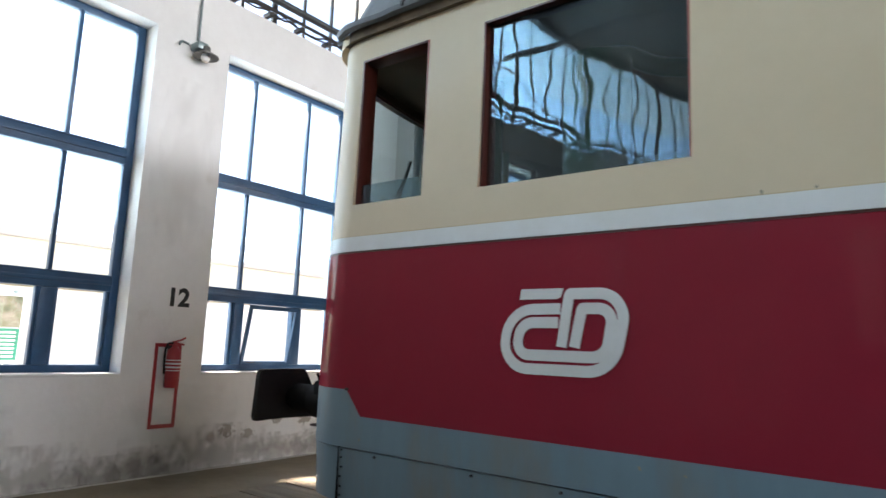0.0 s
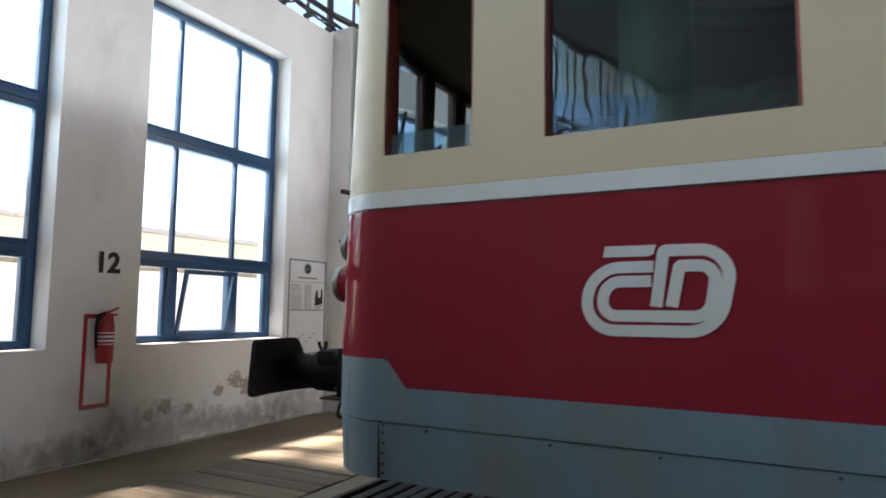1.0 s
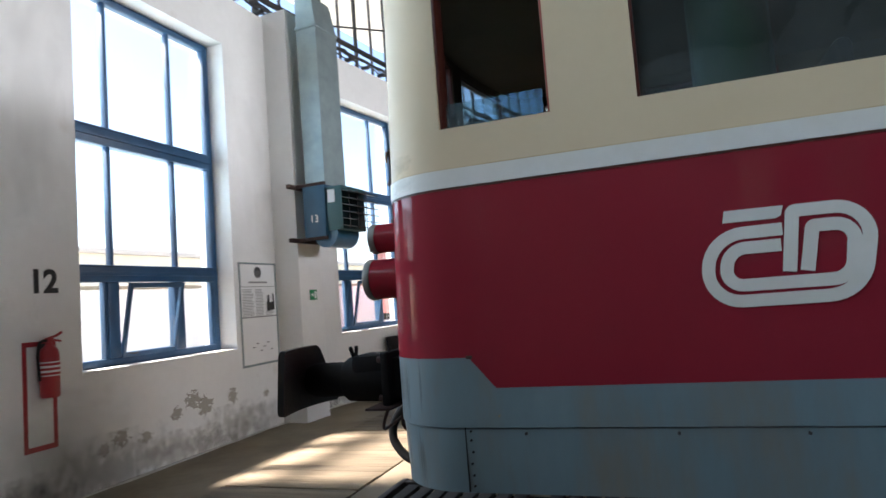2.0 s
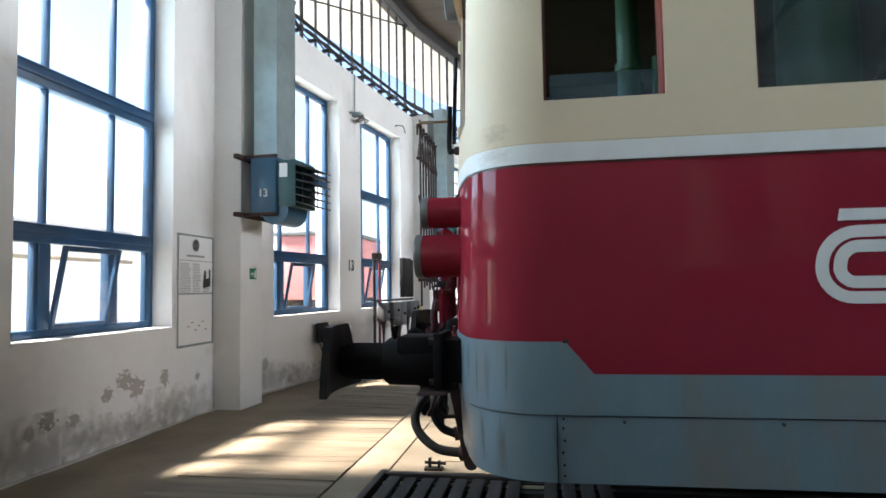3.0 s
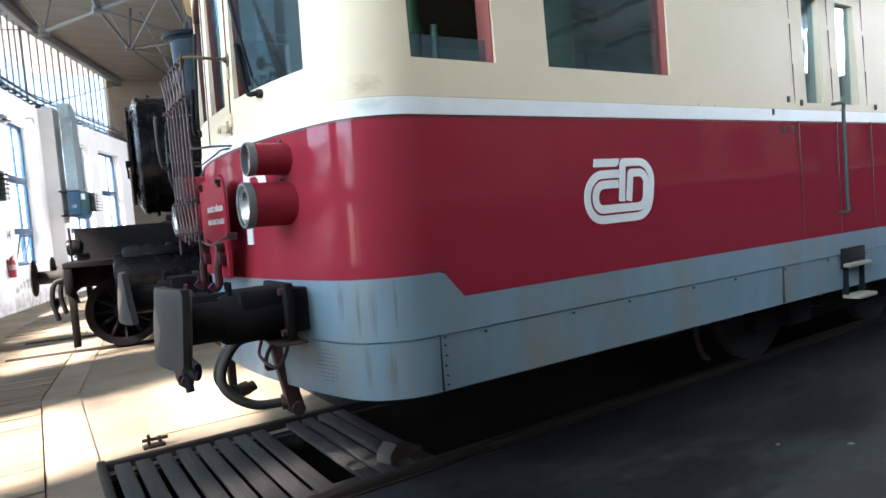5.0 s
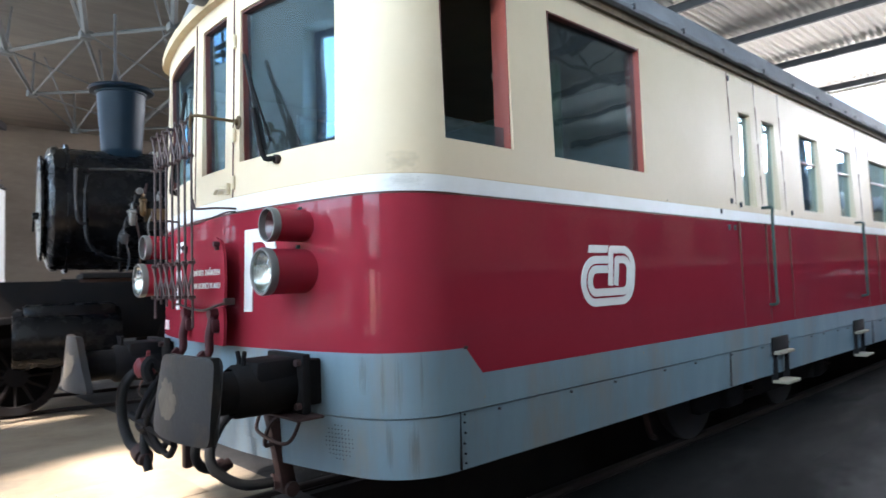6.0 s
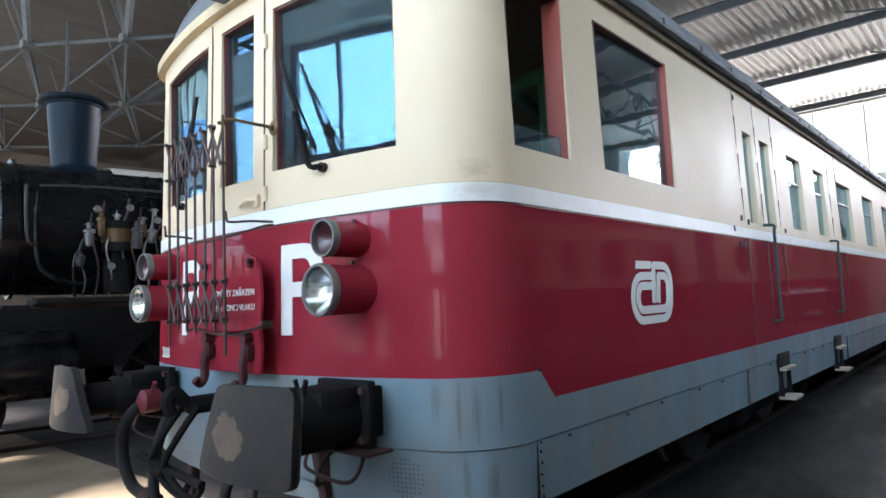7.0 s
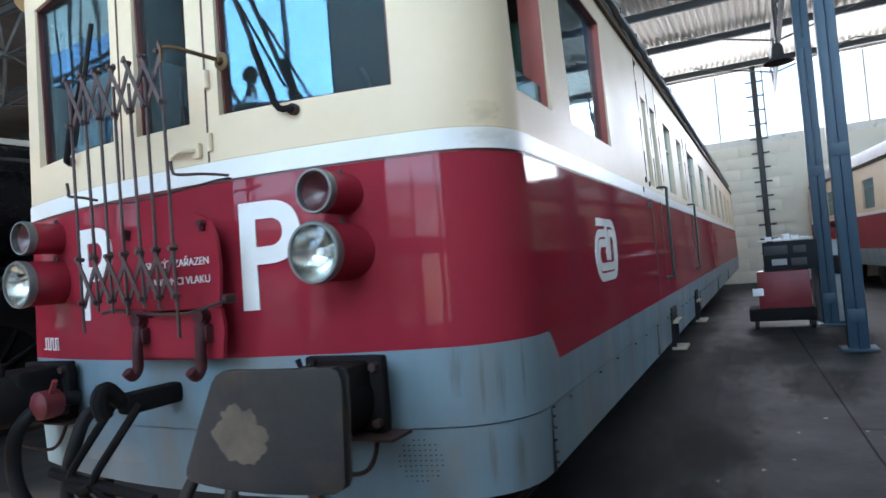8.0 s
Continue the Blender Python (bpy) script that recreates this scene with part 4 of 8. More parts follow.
outward(skin("lower_skirt", band(const(Z_SKIRT), const(Z_SEAM - 0.006), (0.68, 0.76), 0.006), GREY, "grey lower skirt panels with rivets and chipped joints"))
outward(skin("upper_skirt", band(const(Z_SEAM), red_foot), GREY, "blue-grey upper skirt with rust runs"))
outward(skin("red_side", band(red_foot, const(Z_BELT0), (1.25, 1.4, 1.6)), RED, "glossy dark red side and front sheets"))
outward(skin("belt_stripe", band(const(Z_BELT0), const(Z_BELT1), (), -0.006), WHITE, "white belt stripe", 0.036))
outward(skin("belt_groove", band(const(Z_BELT0 - 0.009), const(Z_BELT0 - 0.0005), (), -0.003), BROWN, "thin dark line under the belt stripe", 0.02))
outward(skin("belt_joint", band(const(Z_BELT1 + 0.0005), const(Z_BELT1 + 0.005), (), -0.002), GUTTER, "stained joint over the belt stripe", 0.02))
ZC = sorted({w[2] for w in SIDE_WINDOWS + DOOR_WINDOWS + SALOON_WINDOWS + FRONT_WINDOWS} | {w[3] for w in SIDE_WINDOWS + DOOR_WINDOWS + SALOON_WINDOWS + FRONT_WINDOWS})
outward(skin("window_band", band(const(Z_BELT1), const(Z_GUT), ZC, 0.0, True), CREAM, "cream upper sheets", 0.05))
outward(skin("inner_lining", band(const(1.3), const(2.98), ZC, 0.055, True), CABIN, "brown cab and saloon lining", 0.012))


# roof
def roof_mesh(z0, rise, over, rings, inset0=0.0):
    bm = B()
    ss = [s for s in S_FULL]
    grid = []
    for r in range(rings + 1):
        f = r / rings
        ins = inset0 + lean(3.0) - over + f * 0.0
        row = []
        for s in ss:
            x, y = plan(s, ins)
            # draw the ring in towards the spine
            k = f
            sx = max(x, XF + 1.25) if abs(s) < 2 else x
            px = x + (sx - x) * k
            py = y + (YC - y) * k
            h = rise * math.sqrt(max(0.0, 1 - (1 - k) ** 2.3))
            row.append(bm.verts.new((px, py, z0 + h)))
        grid.append(row)
    for a, b in zip(grid, grid[1:]):
        for i in range(len(ss) - 1):
            bm.faces.new((a[i], a[i + 1], b[i + 1], b[i]))
    bmesh.ops.remove_doubles(bm, verts=bm.verts, dist=0.001)
    return bm


part("roof", roof_mesh(Z_GUT + 0.05, 0.62, 0.02, 14), ROOF, car, "grey weathered rounded roof with a sealed lip")
bm = B()
ss = S_FULL
loop = [plan(s, lean(3.0) - (0.045 if abs(s) < 1.2 else 0.045 - 0.02 * min(1.0, (abs(s) - 1.2) / 0.6))) for s in ss]
inner = [plan(s, lean(3.0) + 0.02) for s in ss]
rows = [[bm.verts.new((x, y, z)) for (x, y) in src] for src, z in ((inner, Z_GUT - 0.012), (loop, Z_GUT - 0.012), (loop, Z_GUT + 0.045), (inner, Z_GUT + 0.065))]
for a, b in zip(rows, rows[1:]):
    for i in range(len(ss) - 1):
        bm.faces.new((a[i], a[i + 1], b[i + 1], b[i]))
gutter = part("roof_gutter", bm, GUTTER, car, "cream gutter moulding under the roof lip, grimy along the sides")
gutter.data.materials.append(material("grimy_gutter", (0.17, 0.125, 0.08), 0.8, second=(0.08, 0.065, 0.05), scale=9, amount=0.8, bump=0.4, spec=0.1))
for p in gutter.data.polygons:
    p.material_index = 1 if p.center.x + OFFSET[car.name].x > -1.85 else 0
bm = B()
seal = [-20.0 + 0.09 * i for i in range(445)]
pts = [(*plan(s, lean(3.0) - 0.050 + 0.012 * noise.noise((s * 4.1, 0.0, 2.0))), Z_GUT + 0.058 + 0.014 * noise.noise((s * 5.3, 3.0, 0.0))) for s in seal if 1.45 <= abs(s) <= -(-2 + FX - XE)]
half = len(pts) // 2
hose(bm, pts[:half], 0.026, 6, 1)
hose(bm, pts[half:], 0.026, 6, 1)
part("roof_seal", bm, ROOF, car, "crumbling grey sealant bead at the roof edge")
# cab ceiling, floor, bulkhead, saloon end
bm = B()
for z0, z1 in ((2.96, 2.98), (1.26, 1.30)):
    ins = 0.07
    ring = [plan(s, ins) for s in ss]
    vs0 = [bm.verts.new((x, y, z0)) for x, y in ring]
    bm.faces.new(vs0)
part("cab_ceiling_and_floor", bm, CABIN, car, "brown cab ceiling and floor", False)
bm = B()
box(bm, (0.75, Y_SIDE + 0.09, 1.26), (0.80, 2 * YC - Y_SIDE - 0.09, 2.96))
part("bulkhead", bm, DARKGREEN, car, "green-painted cab bulkhead")


bm = B()
box(bm, (XE - 0.06, Y_SIDE + 0.06, 0.66), (XE, 2 * YC - Y_SIDE - 0.06, 3.05), 0.02)
part("end_wall", bm, CREAM, car)


# window panes and frames
def side_pane(a, b, c, d, far=False, frame=True, pane=True, bar=False, plain=False):
    win = new("side_window")
    win.parent = car
    OFFSET[win.name] = OFFSET[car.name]
    y = Y_SIDE + lean((c + d) / 2)
    f = (lambda v: 2 * YC - v) if far else (lambda v: v)

    def lohi(x0, y0, z0, x1, y1, z1):
        return (x0, min(f(y0), f(y1)), z0), (x1, max(f(y0), f(y1)), z1)

    if pane:
        bm = B()
        box(bm, *lohi(a, y + 0.040, c, b, y + 0.046, d))
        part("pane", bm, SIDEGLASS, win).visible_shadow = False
    if bar:
        bm = B()
        box(bm, *lohi(a + 0.02, y + 0.030, d - 0.27, b - 0.02, y + 0.060, d - 0.245), 0.003)
        part("vent_bar", bm, BROWN, win)
    if frame:
        for i, (x0, x1, z0, z1) in enumerate(((a, a + 0.012, c, d), (b - 0.010, b, c, d), (a + 0.012, b - 0.010, c, c + 0.006), (a + 0.012, b - 0.010, d - 0.012, d))):
            bm = B()
            box(bm, *lohi(x0, y + 0.006, z0, x1, y + 0.105, z1), 0.002)
            part("window_frame", bm, CREAM if plain else ORANGE if i == 1 else BROWN, win)
    return win


for w in SIDE_WINDOWS:
    # the cab's near side window is let down
    side_pane(*w, pane=w[0] > -1.5), side_pane(*w, far=True)
for w in DOOR_WINDOWS:
    side_pane(*w, plain=True), side_pane(*w, far=True, plain=True)
for w in SALOON_WINDOWS:
    side_pane(*w, bar=True, plain=True), side_pane(*w, far=True, bar=True, plain=True)
for a, b, c, d in FRONT_WINDOWS:
    win = new("front_window")
    win.parent = car
    OFFSET[win.name] = OFFSET[car.name]
    sa, sb = s_front(a), s_front(b)
    n = 6
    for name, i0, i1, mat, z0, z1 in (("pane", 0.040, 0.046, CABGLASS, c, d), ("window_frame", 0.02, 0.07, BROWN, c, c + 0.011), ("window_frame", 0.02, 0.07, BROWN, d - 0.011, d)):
        bm = B()
        rows = []
        for i in range(n + 1):
            s = sa + (sb - sa) * i / n
            ends = [[plan(e, lean((c + d) / 2) + k) for k in (i0, i1)] for e in (sa, sb)]
            # the panes are flat glass, set straight from jamb to jamb
            pin = [tuple(ends[0][k][j] + (ends[1][k][j] - ends[0][k][j]) * i / n for j in (0, 1)) for k in (0, 1)] if name == "pane" else [plan(s, lean((c + d) / 2) + k) for k in (i0, i1)]
            rows.append([bm.verts.new((*pin[0], z0)), bm.verts.new((*pin[1], z0)), bm.verts.new((*pin[1], z1)), bm.verts.new((*pin[0], z1))])
        for p, q in zip(rows, rows[1:]):
            for k in range(4):
                bm.faces.new((p[k], p[(k + 1) % 4], q[(k + 1) % 4], q[k]))
        bm.faces.new(rows[0]), bm.faces.new(rows[-1][::-1])
        ob = part(name, bm, mat, win)
        if name == "pane":
            ob.visible_shadow = False
    for s, sg in ((sa, 1), (sb, -1)):
        x, y = plan(s, lean(2.5) + 0.035)
        bm = B()
        box(bm, (x - 0.018, min(y, y + sg * 0.011), c + 0.011), (x + 0.03, max(y, y + sg * 0.011), d - 0.011), 0.003)
        part("window_frame", bm, BROWN, win)

# bogie, frame and wheels in the shade below
bm = B()
box(bm, (-1.6, 3.2, 0.75), (18.2, 4.9, 1.0))
box(bm, (1.2, 3.0, 0.35), (4.2, 3.1, 0.75), 0.03), box(bm, (1.2, 5.0, 0.35), (4.2, 5.1, 0.75), 0.03)
box(bm, (-0.7, 3.5, 0.42), (0.7, 4.6, 0.78), 0.05), box(bm, (6.2, 2.9, 0.40), (8.8, 5.2, 0.85), 0.05), box(bm, (9.6, 2.95, 0.45), (11.0, 5.1, 0.85), 0.05)
part("underframe", bm, BLACK, car, "dark greasy underframe and boxes")
for x, y in ((0.95, 3.37), (0.95, 4.78)):
    bm = B()
    hose(bm, [(x + 0.1, y, 0.75), (x + 0.05, y, 0.5), (x + 0.12, y, 0.2), (x + 0.2, y, 0.14)], 0.025, 8, 4)
    part("sand_pipe", bm, RUSTIRON, car)
for x in (1.7, 3.7):
    bm = B()
    box(bm, (x - 0.16, 2.93, 0.36), (x + 0.16, 3.12, 0.62), 0.03)
    part("axle_box", bm, BLACK, car)
    bm = B()
    for i in range(5):
        lathe(bm, [(0.055, -0.012), (0.075, 0.0), (0.055, 0.012)], pose(x + 0.32, 3.0, 0.46 + 0.045 * i), 12)
    part("bogie_spring", bm, RUSTIRON, car)
bm = B()
for y in (3.05, 4.95):
    box(bm, (-1.2, y - 0.03, 0.52), (0.9, y + 0.03, 0.80), 0.01)
rod(bm, (-0.9, 3.05, 0.6), (-0.9, 4.95, 0.6), 0.04, seg=10)
part("frame_stringer", bm, BLACK, car)
for x in (1.7, 3.7, 14.0, 16.2):
    for y in RAIL_Y:
        bm = B()
        lathe(bm, [(0.05, -0.07), (0.42, -0.07), (0.45, -0.03), (0.45, 0.04), (0.40, 0.06), (0.12, 0.09), (0.05, 0.09)], pose(x, y, 0.49, 90 if y < YC else -90, 0, 0), 28)
        part("wheel", bm, STEEL, car)


# ---- railcar: fittings of the front
def on_front(y, z, out=0.0):
    """The place on the front at y, z, standing out by some metres."""
    s = s_front(y) if y <= YC else -s_front(2 * YC - y)
    x, yy = plan(s, lean(z) - out)
    return Vector((x, y, z))


FACE = Matrix(((0, 0, -1, 0), (-1, 0, 0, 0), (0, 1, 0, 0), (0, 0, 0, 1)))  # local x to -y, y up, z to -x: lettering on the front


def lamp(y, z, r, red):
    """A lamp in a drum housing on the front."""
    x0 = on_front(y, z).x
    x1 = -2.335 if not red else -2.305
    lp = new("red_tail_lamp" if red else "headlamp")
    lp.parent = car
    OFFSET[lp.name] = OFFSET[car.name]
    m = Matrix.Translation((x0 + 0.06, y, z)) @ pose(0, 0, 0, 0, -90, 0)
    L = x0 + 0.06 - x1
    bm = B()
    lathe(bm, [(r * 1.0, 0.0), (r * 1.0, L - 0.03), (r * 0.93, L - 0.03), (r * 0.93, L - 0.10)], m, 32, False)
    part("housing", bm, RED, lp, "red drum housing")
    bm = B()
    lathe(bm, [(r * 0.92, L - 0.035), (r * 1.03, L - 0.035), (r * 1.05, L - 0.01), (r * 1.01, L), (r * 0.92, L), (r * 0.92, L - 0.035)], m, 32, False)
    part("rim", bm, RIM, lp, "dull zinc rim")
    bm = B()
    if red:
        lathe(bm, [(0.0, L - 0.07), (r * 0.5, L - 0.06), (r * 0.92, L - 0.03)], m, 32, False)
        part("lens", bm, REDLENS, lp, "dark red lens")
    else:
        lathe(bm, [(0.0, L - 0.085), (r * 0.35, L - 0.08), (r * 0.7, L - 0.05), (r * 0.92, L - 0.012)], m, 32, False)
        part("reflector", bm, CHROME, lp, "silver reflector")
        bm = B()
        lathe(bm, [(0.0, L + 0.006), (r * 0.5, L + 0.003), (r * 0.92, L - 0.012)], m, 32, False)
        part("lens", bm, GLASS, lp, "clear ribbed lens").visible_shadow = False
        bm = B()
        rod(bm, m @ Vector((0, 0, L - 0.085)), m @ Vector((0, 0, L - 0.045)), 0.016)
        part("bulb", bm, WHITE, lp)
    bm = B()
    rod(bm, m @ Vector((r * 1.02, 0, L * 0.3)), m @ Vector((r * 1.16, 0, L * 0.3)), 0.010, seg=6)
    part("hinge_pin", bm, STEEL, lp)
    return lp


for y in (3.225, 2 * YC - 3.225):
    lamp(y, 1.52, 0.102, False)
    lamp(y, 1.728, 0.074, True)

# marker letters
for y in (3.555, 4.555):
    bm = B()
    text_mesh(bm, "P", 0.575, Matrix.Translation(on_front(y, 1.342, 0.006)) @ FACE, 0.004, "CENTER", 0.008)
    mid = sum(v.co.x for v in bm.verts) / len(bm.verts)
    for v in bm.verts:
        v.co.x = on_front(v.co.y, v.co.z, 0.005 if v.co.x < mid else 0.0).x
    part("marker_letter", bm, WHITE, car, "large white letter P")

# gangway plate with its warning, and the flap below it
bm = B()
pl = [(-0.21, 0.0), (0.345, 0.0), (0.36, 0.14), (0.352, 0.26), (0.32, 0.33), (0.26, 0.352), (-0.15, 0.345), (-0.20, 0.30)]
slab(bm, pl, 0.014, Matrix.Translation((-2.283, 4.04, 1.36)) @ FACE)
gang = part("gangway_plate", bm, RED, car, "red fold-up gangway plate with white warning words")
bm = B()
fl = [(-0.20, 0.0), (0.355, -0.015), (0.372, 0.10), (0.360, 0.17), (0.28, 0.185), (0.22, 0.165), (-0.02, 0.150), (-0.06, 0.185), (-0.15, 0.190), (-0.20, 0.14)]
slab(bm, fl, 0.016, Matrix.Translation((-2.292, 4.04, 1.185)) @ FACE)
part("lower_flap", bm, RED, gang, "red lower flap of the plate")
for words, z in (("SMÍ BÝT ZAŘAZEN", 1.523), ("NA KONCI VLAKU", 1.455)):
    bm = B()
    text_mesh(bm, words, 0.041, Matrix.Translation((-2.300, 3.728, z)) @ FACE, 0.003, "RIGHT")
    part("warning_line", bm, WHITE, gang)
HOOKRED = material("dull_red_iron", (0.055, 0.010, 0.013), 0.6, spec=0.3, second=(0.035, 0.012, 0.012), scale=9)
for y in (3.755, 4.095):
    bm = B()
    # a cast hook: boss at the head, thick shank, and a claw turned outward at its foot
    rod(bm, (-2.296, y, 1.330), (-2.350, y, 1.330), 0.026, seg=14)
    hose(bm, [(-2.325, y, 1.330), (-2.338, y - 0.004, 1.275), (-2.350, y - 0.004, 1.215), (-2.348, y, 1.150), (-2.368, y + 0.006, 1.118), (-2.392, y + 0.008, 1.140)], 0.021, 10, 5)
    box(bm, (-2.345, y - 0.034, 1.235), (-2.300, y + 0.034, 1.300), 0.012)
    part("hinge_hook", bm, HOOKRED, gang, "dull red cast hinge hook")
bm = B()
hose(bm, [(-2.27, 3.655, 1.385), (-2.33, 3.665, 1.375), (-2.35, 3.76, 1.352), (-2.345, 3.85, 1.345), (-2.33, 4.05, 1.352), (-2.315, 4.25, 1.375), (-2.29, 4.36, 1.365)], 0.007, 6, 4)
box(bm, (-2.315, 3.645, 1.370), (-2.26, 3.668, 1.405), 0.006)
part("plate_rod", bm, RUSTIRON, gang, "thin rusty retaining rod")
for y, z in ((3.745, 1.675), (4.16, 1.68)):
    bm = B()
    rod(bm, (-2.285, y, z), (-2.325, y, z), 0.013, seg=10)
    box(bm, (-2.318, y - 0.009, z - 0.03), (-2.297, y + 0.009, z + 0.012), 0.004)
    part("plate_catch", bm, HOOKRED, gang)

# folded scissor gate
gate = new("scissor_gate")
gate.parent = car
OFFSET[gate.name] = OFFSET[car.name]
gate["label"] = "folded rusty scissor gate before the gangway door"
GATEIRON = material("brown_gate_iron", (0.055, 0.032, 0.032), 0.5, spec=0.4, second=(0.085, 0.048, 0.036), scale=14, amount=0.7, bump=0.2)
ys = [3.77 + 0.0867 * i for i in range(7)]
for i, y in enumerate(ys):
    top, foot = (2.335, 1.265) if i == 0 else (2.30, 1.30) if i == 6 else (2.215 + 0.006 * (i % 2), 1.355 + 0.012 * (i % 3))
    bm = B()
    lean_y = 0.004 * math.sin(i * 2.3)
    rod(bm, (-2.422, y + lean_y, foot), (-2.420, y, top), 0.0062, seg=8)
    part("gate_bar", bm, GATEIRON, gate)
for z0, z1 in ((2.115, 2.295), (1.415, 1.585)):
    for i in range(6):
        for sgn in (0, 1):
            dz = 0.008 * math.sin(i * 1.9 + sgn)
            p = Vector((-2.434 + 0.020 * sgn, ys[i], (z1 if sgn else z0) + dz))
            q = Vector((-2.434 + 0.020 * sgn, ys[i + 1], (z0 if sgn else z1) + dz))
            d, w = (q - p).normalized(), Vector((0.0022, 0, 0))
            n = d.cross(Vector((1, 0, 0))) * 0.0085
            bm = B()
            vs = [bm.verts.new(c + e * n + f * w) for c in (p - d * 0.012, q + d * 0.012) for e, f in ((-1, -1), (1, -1), (1, 1), (-1, 1))]
            for k in range(4):
                bm.faces.new((vs[k], vs[(k + 1) % 4], vs[4 + (k + 1) % 4], vs[4 + k]))
            bm.faces.new(vs[3::-1]), bm.faces.new(vs[4:])
            part("lattice_link", bm, GATEIRON, gate)
    for y in ys:
        for z in (z0, z1):
            bm = B()
            rod(bm, (-2.442, y, z), (-2.408, y, z), 0.0085, seg=8)
            part("rivet", bm, GATEIRON, gate)
bm = B()
hose(bm, [(-2.425, 3.765, 2.305), (-2.40, 3.74, 2.312), (-2.33, 3.70, 2.300), (-2.23, 3.675, 2.292)], 0.008, 8, 4)
rod(bm, (-2.43, 3.752, 2.31), (-2.432, 3.750, 2.245), 0.007, seg=6)
lathe(bm, [(0.0, 0.028), (0.012, 0.024), (0.018, 0.008), (0.034, 0.004), (0.036, 0.0)], Matrix.Translation((-2.216, 3.675, 2.29)) @ pose(0, 0, 0, 0, -90, 0), 16)
part("gate_stay", bm, BRASS, gate, "bent brass stay with a round flange")
for y0, y1 in ((3.748, 3.66), (4.335, 4.42)):
    bm = B()
    hose(bm, [(-2.425, y0, 1.895), (-2.42, y0, 1.86), (-2.41, y0 + (y1 - y0) * 0.15, 1.845), (-2.33, y0 + (y1 - y0) * 0.6, 1.850), (-2.24, y1, 1.848)], 0.006, 6, 4)
    part("gate_stay", bm, GATEIRON, gate)
bm = B()
hose(bm, [(-2.26, 3.63, 1.83), (-2.30, 3.64, 1.825), (-2.30, 3.80, 1.815), (-2.30, 4.10, 1.80), (-2.29, 4.30, 1.815), (-2.25, 4.40, 1.82)], 0.0045, 6, 4)
part("grab_bar", bm, RUSTIRON, car, "thin rusty grab bar under the belt stripe")

# front door seams, handle, hinges
for y in (3.80, 4.30):
    a, b = on_front(y, 1.92, 0.001), on_front(y, 3.0, 0.001)
    bm = B()
    rod(bm, a, b, 0.0045, seg=5)
    part("door_seam", bm, BROWN, car)
bm = B()
p = on_front(3.86, 1.975, 0.03)
hose(bm, [p + Vector((0.03, -0.01, 0)), p + Vector((0, 0, 0)), p + Vector((-0.005, 0.05, 0.005)), p + Vector((0.01, 0.12, -0.01))], 0.010, 8, 4)
box(bm, p + Vector((0.01, -0.03, -0.03)), p + Vector((0.035, 0.01, 0.03)), 0.006)
part("door_handle", bm, CREAM, car)
for z in (2.0, 2.25, 2.75):
    bm = B()
    q = on_front(3.785, z, 0.008)
    rod(bm, q - Vector((0, 0, 0.035)), q + Vector((0, 0, 0.035)), 0.012, seg=8)
    part("door_hinge", bm, CREAM, car)

# wipers
for y0, y1 in ((3.40, 3.655), (4.70, 4.45)):
    wiper = new("wiper")
    wiper.parent = car
    OFFSET[wiper.name] = OFFSET[car.name]
    a, b = on_front(y0, 2.065, 0.03), on_front((y0 + y1) / 2, 2.33, 0.05)
    bm = B()
    hose(bm, [on_front(y0, 2.065, 0.0), a, on_front(y0 + (y1 - y0) * .18, 2.09, 0.05), b], 0.013, 8, 4)
    part("wiper_arm", bm, BLACK, wiper)
    bm = B()
    rod(bm, on_front(y0 + (y1 - y0) * .25, 2.12, 0.025), on_front(y1, 2.64, 0.025), 0.011, seg=6)
    part("wiper_blade", bm, RUBBER, wiper)
    bm = B()
    rod(bm, on_front(y0 + (y1 - y0) * .05, 2.15, 0.03), on_front(y0 + (y1 - y0) * .75, 2.50, 0.03), 0.006, seg=6)
    part("wiper_link", bm, BLACK, wiper)
    bm = B()
    rod(bm, on_front(y0, 2.065, -0.01), on_front(y0, 2.065, 0.02), 0.022, seg=12)
    part("wiper_boss", bm, RUSTIRON, wiper)

# vehicle number as plain bars
bm = B()
for i in range(6):
    p = on_front(4.935 + 0.030 * i, 1.228, 0.004)
    box(bm, p + Vector((-0.002, -0.009, -0.030)), p + Vector((0.003, -0.003, 0.030)))
    box(bm, p + Vector((-0.002, -0.002, (0.022, -0.030)[i % 2])), p + Vector((0.003, 0.008, (0.030, -0.022)[i % 2])))
part("number_bars", bm, WHITE, car, "small white number bars")

# roof lamp
bm = B()
m = Matrix.Translation((-2.09, 4.06, 3.155)) @ pose(0, 0, 0, 0, -90, 0)
lathe(bm, [(0.05, 0.0), (0.125, 0.03), (0.125, 0.20), (0.11, 0.21), (0.11, 0.15)], m, 28, False)
top = part("roof_lamp", bm, ROOF, car, "grey round roof headlamp")
bm = B()
lathe(bm, [(0.0, 0.13), (0.06, 0.15), (0.11, 0.195)], m, 28, False)
part("reflector", bm, CHROME, top)
bm = B()
box(bm, (-2.12, 3.98, 3.02), (-1.95, 4.12, 3.10), 0.01)
part("lamp_foot", bm, ROOF, top)


